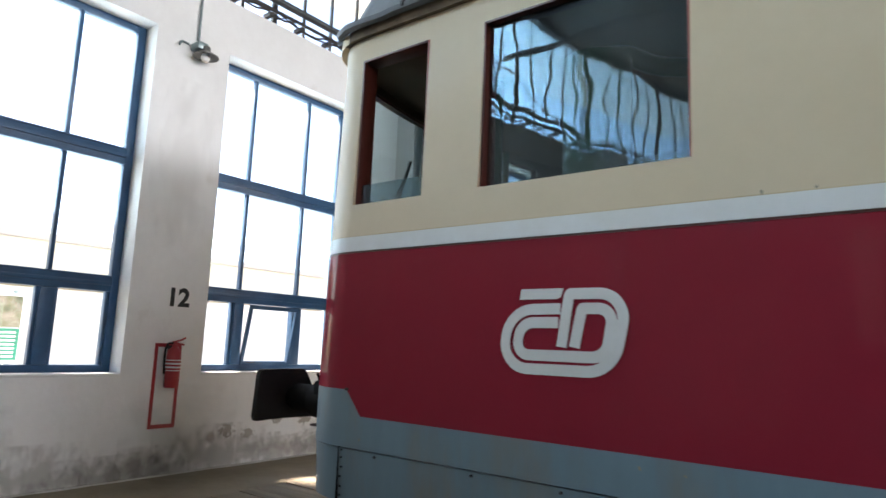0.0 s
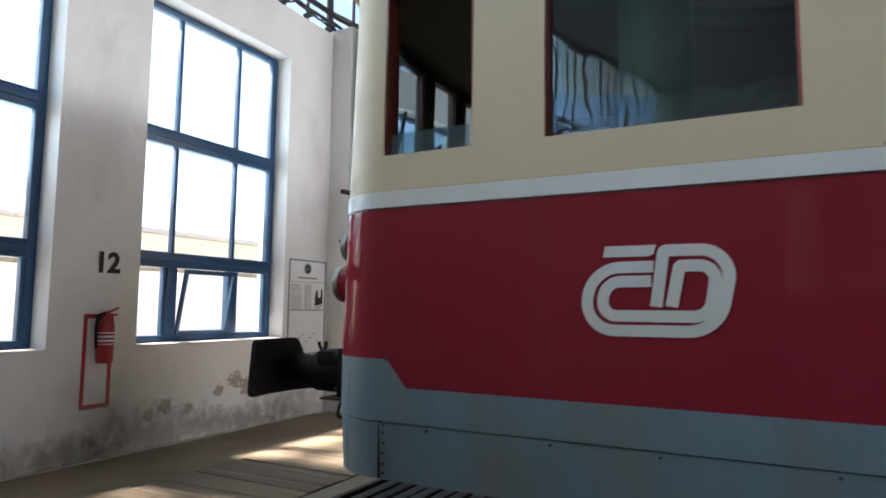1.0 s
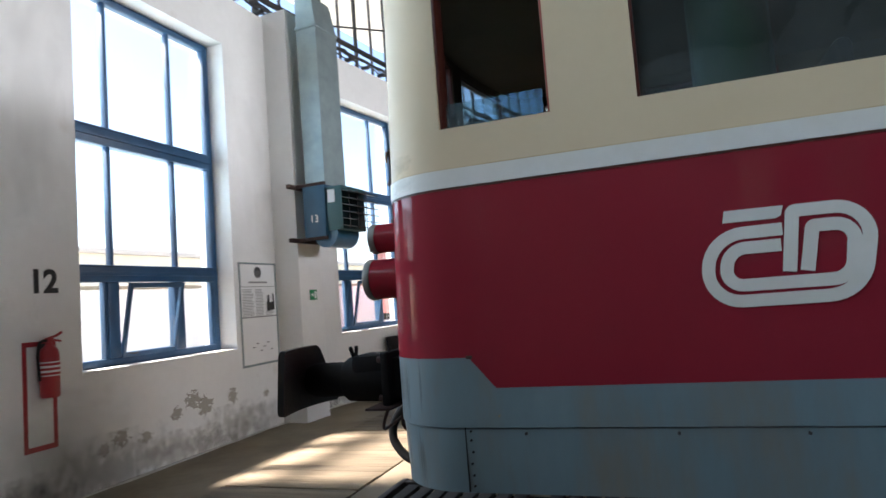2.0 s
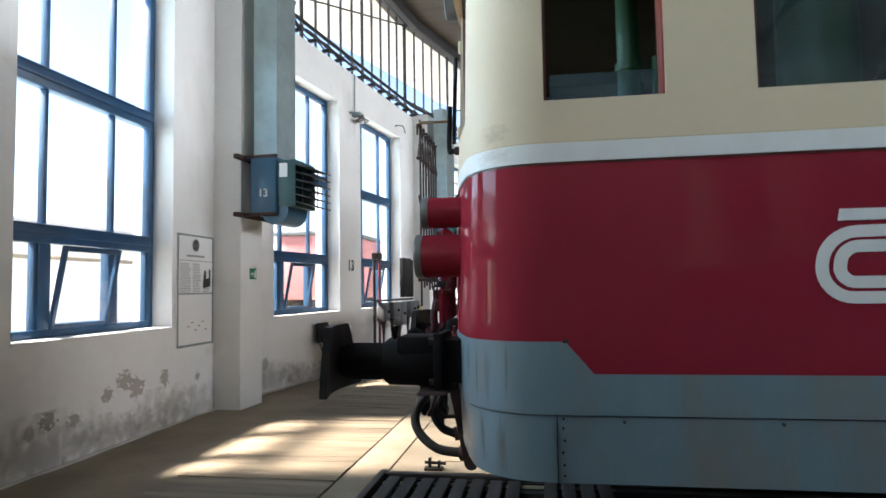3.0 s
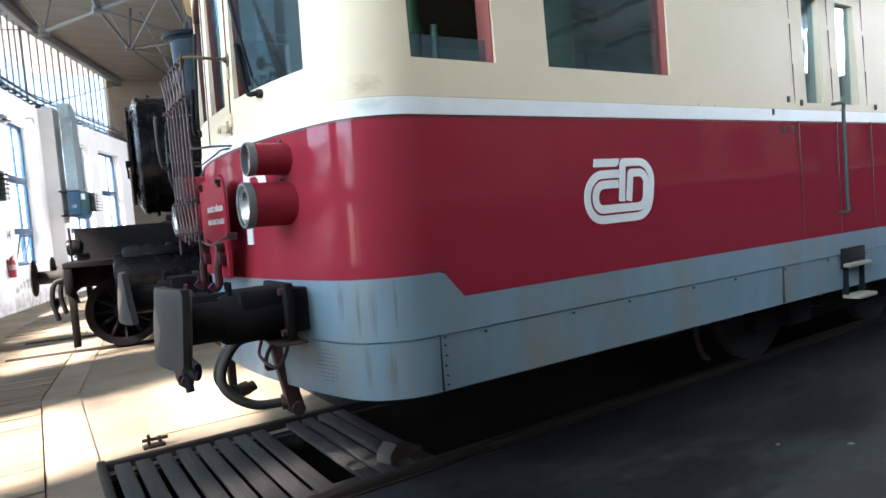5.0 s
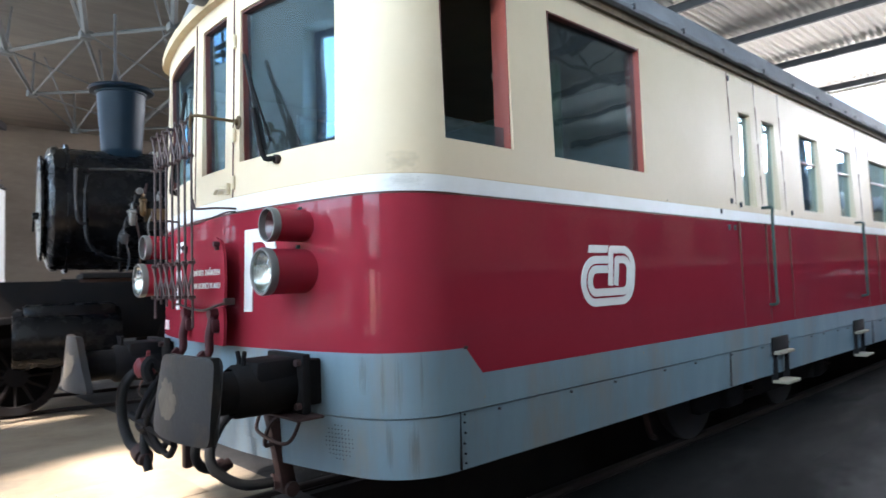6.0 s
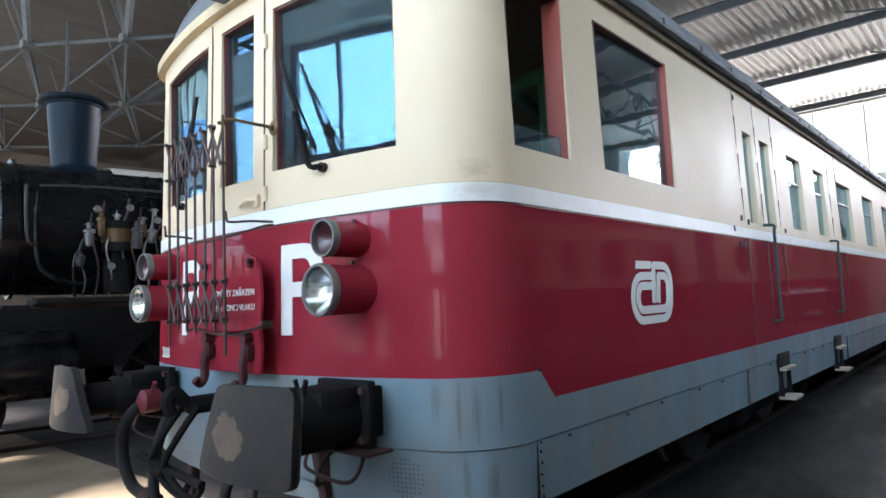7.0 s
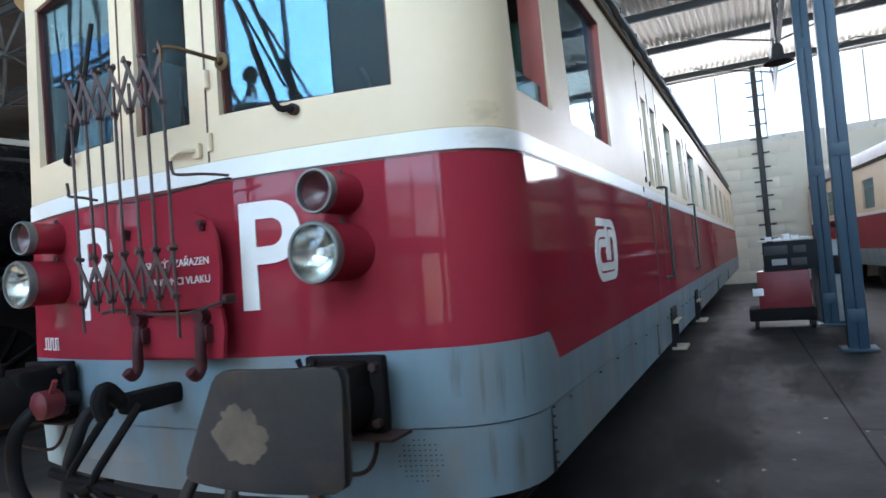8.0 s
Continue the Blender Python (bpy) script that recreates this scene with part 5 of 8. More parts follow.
# ---- buffers, hoses, coupling
def buffer_unit(side):
    """A buffer with a rectangular head whose inner edge slants; side 1 the near one, -1 its mirror."""
    bf = new("buffer")
    bf.parent = car
    OFFSET[bf.name] = OFFSET[car.name]
    z, far = 1.02, (0.0 if side > 0 else 0.035)

    def yy(v):
        return v if side > 0 else 2 * YC - v - 0.03

    def face_x(v, zz):
        return -2.752 + far + 0.62 * (v - 3.17) ** 2 + 0.08 * (zz - 1.04)

    bm = B()
    zt, zb, n = 1.200, 0.885, 22
    rows = []
    for i in range(n + 1):
        f = i / n
        row = []
        for q in (0.0, 0.035, 0.1, 0.5, 0.9, 0.965, 1.0):
            zz = zb + (zt - zb) * q
            cut = 0.028 if q in (0.0, 1.0) else 0.008 if q in (0.035, 0.965) else 0.0
            a, b = 2.885 + cut, 3.455 - 0.175 * q - cut
            v = a + (b - a) * f
            row.append(bm.verts.new((face_x(v, zz) + 0.15 * cut, yy(v), zz)))
        row += [bm.verts.new((p.co.x + 0.035, p.co.y, p.co.z)) for p in row[::-1]]
        rows.append(row)
    k2 = len(rows[0])
    for a, b in zip(rows, rows[1:]):
        for k in range(k2):
            bm.faces.new((a[k], a[(k + 1) % k2], b[(k + 1) % k2], b[k]))
    bm.faces.new(rows[0]), bm.faces.new(rows[-1][::-1])
    head = part("buffer_head", bm, WORN, bf, "dark grey worn rectangular buffer head")
    bm = B()
    ring = []
    for i in range(48):
        a = 2 * math.pi * i / 48
        k = 1 + 0.30 * noise.noise((1.1 * math.cos(a), 1.1 * math.sin(a), side)) + 0.22 * noise.noise((4 * math.cos(a), 4 * math.sin(a), side)) + 0.08 * noise.noise((14 * math.cos(a), 14 * math.sin(a), side))
        v, zz = 3.185 - 0.098 * k * math.cos(a), 1.035 + 0.074 * k * math.sin(a) - 0.012 * math.cos(a)
        ring.append(bm.verts.new((face_x(v, zz) - 0.003, yy(v), zz)))
    mid = bm.verts.new((face_x(3.185, 1.035) - 0.004, yy(3.185), 1.035))
    for a, b in zip(ring, ring[1:] + ring[:1]):
        bm.faces.new((a, b, mid))
    part("bare_patch", bm, BARE, head, "bare tan patch where buffers met")
    y = yy(3.21)
    m = Matrix.Translation((-2.20, y, z)) @ pose(0, 0, 0, 0, -90, 0)
    bm = B()
    lathe(bm, [(0.088, 0.0), (0.088, 0.47), (0.075, 0.51 - far)], m, 24)
    part("plunger", bm, BLACK, bf, "greasy black plunger")
    bm = B()
    lathe(bm, [(0.105, -0.02), (0.118, 0.0), (0.112, 0.27), (0.098, 0.29), (0.098, 0.0)], m, 24)
    box(bm, (-2.42, y - 0.105, z + 0.02), (-2.20, y + 0.105, z + 0.125), 0.02)
    part("buffer_sleeve", bm, BLACK, bf, "black cast sleeve")
    bm = B()
    box(bm, (-2.235, y - 0.155, 0.905), (-2.195, y + 0.165, 1.160), 0.008)
    box(bm, (-2.20, y - 0.10, 0.93), (-2.08, y + 0.12, 1.13), 0.01)
    plate = part("mounting_plate", bm, BLACK, bf, "black mounting plate with bolts")
    bm = B()
    box(bm, (-2.30, y - 0.215, 0.893), (-2.17, y + 0.150, 0.904), 0.003)
    part("ledge_strip", bm, RUSTIRON, plate, "thin bent steel strip under the plate")
    bm = B()
    hose(bm, [(-2.24, y + 0.19, 0.92), (-2.27, y + 0.21, 0.82), (-2.28, y + 0.15, 0.792), (-2.28, y, 0.776), (-2.27, y - 0.08, 0.785), (-2.25, y - 0.11, 0.83), (-2.22, y - 0.11, 0.90)], 0.008, 7, 4)
    part("hand_loop", bm, RUSTIRON, plate, "bent tube hand loop")
    bm = B()
    rod(bm, (-2.44, y - 0.005, 1.11), (-2.445, y + 0.018, 1.185), 0.010, seg=6)
    rod(bm, (-2.44, y - 0.015, 1.11), (-2.445, y - 0.050, 1.185), 0.010, seg=6)
    part("lifting_tab", bm, BLACK, bf)
    for sy in (-1, 1):
        for zz in (0.94, 1.125):
            bm = B()
            rod(bm, (-2.232, y + sy * 0.13, zz), (-2.258, y + sy * 0.13, zz), 0.016, seg=6)
            part("bolt", bm, RUSTIRON, plate)
    return bf


buffer_unit(1), buffer_unit(-1)
bm = B()
box(bm, (-2.20, 3.45, 0.72), (-2.06, 4.65, 1.0), 0.01)
part("buffer_beam", bm, GREY, car)


def hose_unit(name, pts, r, end=None, label=""):
    bm = B()
    hose(bm, pts, r, 10, 6)
    ob = part(name, bm, RUBBER, car, label)
    if end:
        bm = B()
        rod(bm, *end, r * 1.7, seg=12)
        rod(bm, Vector(end[1]) - Vector((0, 0, 0.01)), Vector(end[1]) + (Vector(end[1]) - Vector(end[0])).normalized() * 0.04, r * 1.25, seg=12)
        part("coupling_head", bm, RUSTIRON, ob)
    return ob


hose_unit("brake_hose", [(-2.22, 3.62, 0.86), (-2.33, 3.61, 0.84), (-2.42, 3.58, 0.72), (-2.41, 3.55, 0.62), (-2.30, 3.50, 0.54), (-2.15, 3.46, 0.53)], 0.024,
          ((-2.17, 3.465, 0.53), (-2.11, 3.45, 0.535)), "black rubber brake hose looping under the buffer")
hose_unit("brake_hose", [(-2.22, 4.66, 1.00), (-2.36, 4.68, 1.00), (-2.46, 4.72, 0.90), (-2.47, 4.73, 0.72), (-2.45, 4.66, 0.58), (-2.44, 4.50, 0.55)], 0.030,
          ((-2.44, 4.52, 0.55), (-2.44, 4.44, 0.53)), "black rubber brake hose with a red cock")
hose_unit("brake_hose", [(-2.22, 4.42, 0.98), (-2.36, 4.40, 0.96), (-2.42, 4.40, 0.86), (-2.42, 4.46, 0.74), (-2.44, 4.44, 0.60), (-2.43, 4.40, 0.46)], 0.026, None, "black rubber hose hanging by the coupling")
hose_unit("heating_hose", [(-2.22, 3.78, 0.84), (-2.32, 3.80, 0.80), (-2.38, 3.86, 0.66), (-2.34, 3.90, 0.56), (-2.26, 3.92, 0.52)], 0.024,
          ((-2.27, 3.92, 0.52), (-2.21, 3.93, 0.53)), "black rubber heating hose under the coupling")
bm = B()
lathe(bm, [(0.03, 0), (0.06, 0.02), (0.06, 0.10), (0.03, 0.12)], pose(-2.30, 4.66, 1.0, 0, -90, 0), 14)
rod(bm, (-2.36, 4.66, 1.0), (-2.36, 4.60, 1.10), 0.012, seg=6)
part("brake_cock", bm, material("dull_red_cock", (0.16, 0.02, 0.025), 0.55, second=(0.06, 0.02, 0.02), scale=12), car, "dull red brake cock")
bm = B()
box(bm, (-0.038, -0.028, -0.22), (0.038, 0.028, 0.22), 0.008, pose(-2.15, 3.43, 0.70, 0, -11, 0))
rod(bm, (-2.11, 3.38, 0.50), (-2.11, 3.50, 0.50), 0.035, seg=10)
hose(bm, [(-2.12, 3.30, 0.90), (-2.24, 3.33, 0.84), (-2.26, 3.36, 0.74), (-2.18, 3.42, 0.72)], 0.010, 6, 4)
part("guard_iron", bm, RUSTIRON, car, "rusty guard iron below the buffer beam")
bm = B()
box(bm, (-2.14, 4.64, 0.36), (-2.09, 4.70, 0.92), 0.01)
part("guard_iron", bm, RUSTIRON, car)
# screw coupling
bm = B()
box(bm, (-2.46, 4.01, 0.99), (-2.16, 4.09, 1.07), 0.02)
hose(bm, [(-2.46, 4.05, 1.04), (-2.52, 4.05, 1.10), (-2.55, 4.05, 1.06), (-2.53, 4.05, 1.0)], 0.03, 8, 4)
part("draw_hook", bm, BLACK, car, "black draw hook")
bm = B()
for dy in (-0.07, 0.07):
    hose(bm, [(-2.44, 4.05 + dy, 1.03), (-2.50, 4.10 + dy, 0.92), (-2.52, 4.20 + dy, 0.80), (-2.50, 4.26 + dy, 0.74)], 0.016, 8, 4)
hose(bm, [(-2.50, 4.19, 0.74), (-2.50, 4.26, 0.72), (-2.50, 4.33, 0.74)], 0.024, 8, 3)
for dy in (-0.06, 0.06):
    hose(bm, [(-2.50, 4.26 + dy, 0.74), (-2.48, 4.16 + dy, 0.66), (-2.46, 4.06 + dy, 0.62), (-2.46, 3.98 + dy, 0.68)], 0.016, 8, 4)
rod(bm, (-2.47, 3.90, 0.70), (-2.52, 4.40, 0.78), 0.020, seg=8)
part("screw_coupling", bm, BLACK, car, "greasy black screw coupling hanging from the hook")

# ---- railcar: fittings of the sides
bm = B()


def ribbon(bm, pts, width, y, radii):
    """A flat band with rounded corners along pts (x, z), standing on the side at y."""
    path = []
    for i, p in enumerate(pts):
        p = Vector(p)
        if 0 < i < len(pts) - 1:
            a, b = Vector(pts[i - 1]), Vector(pts[i + 1])
            u, w = (a - p).normalized(), (b - p).normalized()
            ang = math.acos(max(-1, min(1, u @ w)))
            d = min(radii[i - 1] / math.tan(ang / 2), 0.48 * (a - p).length, 0.48 * (b - p).length)
            r = d * math.tan(ang / 2)
            c = p + (u + w).normalized() * (r / math.sin(ang / 2))
            s, e = p + u * d - c, p + w * d - c
            t0 = math.atan2(s.y, s.x)
            dt = (math.atan2(e.y, e.x) - t0 + math.pi) % (2 * math.pi) - math.pi
            path += [c + r * Vector((math.cos(t0 + dt * k / 8), math.sin(t0 + dt * k / 8))) for k in range(9)]
        else:
            path.append(p)
    rows = []
    for i, p in enumerate(path):
        d = (path[min(i + 1, len(path) - 1)] - path[max(i - 1, 0)]).normalized()
        nrm = Vector((-d.y, d.x)) * width / 2
        f = y(p.y)
        rows.append([bm.verts.new((q.x, yy, q.y)) for q in (p - nrm, p + nrm) for yy in (f, f + 0.004)])
    for a, b in zip(rows, rows[1:]):
        for k in ((0, 2), (2, 3), (3, 1), (1, 0)):
            bm.faces.new((a[k[0]], a[k[1]], b[k[1]], b[k[0]]))
    for r in (rows[0], rows[-1]):
        bm.faces.new((r[0], r[1], r[3], r[2]))


near = lambda z: Y_SIDE + lean(z) - 0.005
ribbon(bm, [(-0.502, 1.548), (-0.735, 1.545), (-0.760, 1.310), (-0.285, 1.313), (-0.226, 1.606), (-0.466, 1.606), (-0.494, 1.400)], 0.043, near, (0.125, 0.12, 0.125, 0.125, 0.012))
ribbon(bm, [(-0.511, 1.494), (-0.678, 1.493), (-0.697, 1.365), (-0.311, 1.366), (-0.283, 1.549), (-0.411, 1.549), (-0.440, 1.400)], 0.043, near, (0.065, 0.05, 0.065, 0.06, 0.010))
slab(bm, [(-0.687, 1.586), (-0.519, 1.586), (-0.502, 1.594), (-0.492, 1.628), (-0.679, 1.628)], 0.004, Matrix(((1, 0, 0, 0), (0, 0, -1, Y_SIDE + lean(1.6) - 0.001), (0, 1, 0, 0), (0, 0, 0, 1))))
part("railway_emblem", bm, WHITE, car, "white double-line emblem on the red side")

# seams, rivets and chips of the skirt
bm = B()
y = Y_SIDE - 0.001
box(bm, (-1.6965, y + 0.0055, 0.635), (-1.6935, y + 0.02, 0.882))
for x in (-1.692,):
    for z in (0.66, 0.70, 0.745, 0.79, 0.835, 0.87):
        rod(bm, (x + 0.020 + 0.004 * math.sin(z * 90), y + 0.010, z), (x + 0.020 + 0.004 * math.sin(z * 90), y + 0.002, z), 0.0045, seg=6)
part("panel_joint", bm, BLACK, car, "chipped vertical panel joint with rivets")
rnd = random.Random(5)
rivet_mesh = None
x = -1.45
while x < 9:
    if rivet_mesh is None:
        bm = B()
        rod(bm, (0, 0.012, 0), (0, -0.004, 0), 0.006, seg=6)
        rivet_mesh = mesh_of("skirt_rivet", bm, STEEL)
    ob = new("skirt_rivet", rivet_mesh)
    ob.parent = car
    ob.matrix_basis = Matrix.Translation(Vector((x, Y_SIDE, 0.862)) - OFFSET[car.name])
    x += rnd.choice((0.32, 0.41, 0.55))
for x in (1.0, 4.6, 8.2, 11.8):
    bm = B()
    box(bm, (x, Y_SIDE + 0.001, 0.64), (x + 0.006, Y_SIDE + 0.02, 0.88))
    part("skirt_joint", bm, STEEL, car)
# small chips in the paint
bm = B()
for _ in range(26):
    x, z = rnd.uniform(-1.7, 6.0), rnd.choice((rnd.uniform(0.65, 0.87), rnd.uniform(0.9, 1.0), 1.93))
    yy = Y_SIDE + lean(z) - 0.0035 + (0.006 if z < 0.88 else 0)
    n = 7
    ring = [bm.verts.new((x + rnd.uniform(.003, .009) * math.cos(2 * math.pi * i / n), yy, z + rnd.uniform(.003, .011) * math.sin(2 * math.pi * i / n))) for i in range(n)]
    bm.faces.new(ring)
tagged(part("paint_chip", bm, KERB, car, "pale chips in the paint"), kind="stuff")
# cut-out notch chips at the red step
bm = B()
box(bm, (-1.668, Y_SIDE - 0.003, 1.152), (-1.642, Y_SIDE + 0.01, 1.166), 0.003)
part("step_clip", bm, RUSTIRON, car)

# door leaves
for x in (1.285, 1.79, 2.30, 4.55, 5.0):
    bm = B()
    box(bm, (x - 0.004, Y_SIDE - 0.001, 1.05), (x + 0.004, Y_SIDE + 0.012, 1.842))
    for z in (1.93, 2.2, 2.5, 2.8):
        box(bm, (x - 0.004, Y_SIDE + lean(z + 0.15) - 0.003, z), (x + 0.004, Y_SIDE + 0.06, min(z + 0.30, 3.0)))
    part("door_gap", bm, BROWN, car)
for x, z0, z1 in ((1.77, 1.20, 1.97), (4.26, 1.18, 1.95)):
    bm = B()
    yy = Y_SIDE - 0.055
    hose(bm, [(x, Y_SIDE + 0.02, z1), (x, yy, z1 - 0.01), (x, yy, z1 - 0.08), (x, yy, (z0 + z1) / 2), (x, yy, z0 + 0.08), (x, yy, z0), (x, Y_SIDE + 0.02, z0 - 0.01)], 0.012, 8, 5)
    part("grab_rail", bm, DARKGREEN, car, "dark green vertical grab rail by the door")
for x, z in ((1.20, 1.99), (1.36, 1.97), (2.42, 1.96), (1.30, 2.95), (1.0, 1.90), (1.12, 1.79), (1.22, 1.79)):
    bm = B()
    box(bm, (x - 0.012, Y_SIDE + lean(z) - 0.012, z - 0.02), (x + 0.012, Y_SIDE + lean(z) + 0.01, z + 0.02), 0.004)
    part("door_latch", bm, STEEL, car)
for x in (1.92, 4.06):
    st = new("footstep")
    st.parent = car
    OFFSET[st.name] = OFFSET[car.name]
    bm = B()
    box(bm, (x - 0.17, Y_SIDE - 0.010, 0.775), (x + 0.17, Y_SIDE + 0.006, 0.925), 0.004)
    part("step_recess", bm, BLACK, st)
    for z, d, w in ((0.79, 0.06, 0.16), (0.56, 0.10, 0.13)):
        bm = B()
        box(bm, (x - w, Y_SIDE - d, z), (x + w, Y_SIDE + 0.02, z + 0.025), 0.005)
        part("tread", bm, KERB, st, "worn pale tread")
    for s in (-0.125, 0.115):
        bm = B()
        box(bm, (x + s, Y_SIDE - 0.02, 0.56), (x + s + 0.012, Y_SIDE + 0.03, 0.80))
        part("step_hanger", bm, BLACK, st)
# roof-edge clips
bm = B()
box(bm, (0, -0.035, 0.05), (0.02, -0.01, 0.085), 0.003)
clip_mesh = mesh_of("gutter_clip", bm, STEEL)
x = -1.4
while x < 12:
    ob = new("gutter_clip", clip_mesh)
    ob.parent = car
    ob.matrix_basis = Matrix.Translation(Vector((x, Y_SIDE, Z_GUT)) - OFFSET[car.name])
    x += rnd.uniform(0.3, 0.8)
# loudspeaker holes
bm = B()
for i in range(-4, 5):
    for j in range(-4, 5):
        if i * i + j * j <= 18:
            s = -0.90 - 0.0165 * i
            z = 0.77 + 0.018 * j
            x, yy = plan(s, 0.006 + lean(z))
            xn, yn = plan(s + 0.01, 0.006 + lean(z))
            nrm = Vector((yn - yy, x - xn, 0)).normalized()
            nrm = nrm if nrm.x < 0 else -nrm
            p = Vector((x, yy, z))
            rod(bm, p - nrm * 0.01, p + nrm * 0.0007, 0.0027, seg=7)
tagged(part("loudspeaker_holes", bm, BLACK, car, "round patch of drilled holes in the skirt"), kind="stuff")

# ---- cab inside
bm = B()
box(bm, (-1.95, 2.95, 1.30), (-1.55, 5.15, 2.02), 0.04)
part("driver_desk", bm, GREENP, car, "dark green driver's desk")
bm = B()
rod(bm, (-0.55, 3.1, 1.3), (-0.55, 3.1, 2.75), 0.16, seg=20)
rod(bm, (-1.30, 3.35, 1.3), (-1.30, 3.35, 2.9), 0.055, seg=20)
rod(bm, (-1.30, 3.35, 2.40), (-1.30, 3.35, 2.44), 0.065, seg=20)
rod(bm, (-1.18, 3.30, 1.3), (-1.18, 3.30, 2.45), 0.02, seg=10)
hose(bm, [(-0.55, 3.1, 2.75), (-0.5, 3.3, 2.85), (-0.3, 3.6, 2.85), (0.6, 3.8, 2.8)], 0.05, 10, 5)
part("cab_tank", bm, GREENP, car, "dark green cab pipes and air tank")
bm = B()
box(bm, (-0.55, 3.2, 1.30), (-0.1, 3.65, 1.75), 0.05)
box(bm, (-0.15, 3.2, 1.75), (-0.08, 3.65, 2.35), 0.03)
part("driver_seat", bm, PLASTIC, car, "dark driver's seat")
bm = B()
hose(bm, [(-1.75, 3.30, 2.02), (-1.80, 3.28, 2.2), (-1.76, 3.34, 2.3)], 0.012, 6, 4)
box(bm, (-1.80, 3.62, 2.02), (-1.72, 3.70, 2.25), 0.015)
part("desk_lever", bm, STEEL, car)
bm = B()
box(bm, (-1.69, 2.715, 2.08), (-1.285, 2.720, 2.20))
part("lowered_pane", bm, CABGLASS, car, "top of the let-down side window pane").visible_shadow = False

# rust runs and grime on the skirt and the belt
def corner_stain(name, mat, s0, s1, z0, z1, inset, label):
    bm = B()
    rows = []
    for i in range(9):
        f = i / 8
        row = []
        for z in (z0, z1):
            x, y = plan(s0 + (s1 - s0) * f, lean(z) + inset)
            row.append((Vector((x, y, z)) - OFFSET[car.name], f, z))
        rows.append(row)
    mid = sum((p for row in rows for p, _, _ in row), Vector()) / 18
    w, h = (rows[-1][0][0] - rows[0][0][0]).length / 2, (z1 - z0) / 2
    ax = (rows[-1][0][0] - rows[0][0][0]).normalized()
    fr = Matrix((ax, Vector((0, 0, 1)), ax.cross(Vector((0, 0, 1))))).transposed().to_4x4()
    m = Matrix.Translation(mid) @ fr @ Matrix.Diagonal((w, h, h, 1))
    inv = m.inverted()
    vs = [[bm.verts.new(inv @ p) for p, _, _ in row] for row in rows]
    for a, b in zip(vs, vs[1:]):
        bm.faces.new((a[0], b[0], b[1], a[1]))
    ob = new(name, mesh_of(name, bm, mat))
    ob.parent = car
    ob.matrix_basis = m
    ob.visible_shadow = False
    ob["label"] = label
    return ob


for s0, s1, z0, z1 in ((-1.56, -1.44, 0.88, 1.16), (-1.47, -1.38, 0.90, 1.16), (-1.14, -1.02, 0.98, 1.16), (-1.62, -1.50, 0.63, 0.88), (-1.30, -1.25, 0.90, 1.16), (-1.66, -1.62, 0.92, 1.16), (-1.36, -1.28, 0.66, 0.88)):
    corner_stain("rust_run", RUSTRUN, s0, s1, z0 + 0.004, z1 - 0.002, -0.0025 if z0 > 0.88 else 0.0035, "brown rust run down the grey skirt")
corner_stain("grime_stain", GRIME, -1.75, -1.30, Z_BELT0 + 0.004, Z_BELT1 + 0.004, -0.0085, "tan rust stain on the white belt")
corner_stain("grime_stain", GRIME, -1.70, -1.35, 1.925, 2.02, -0.0025, "tan grime on the cream paint")


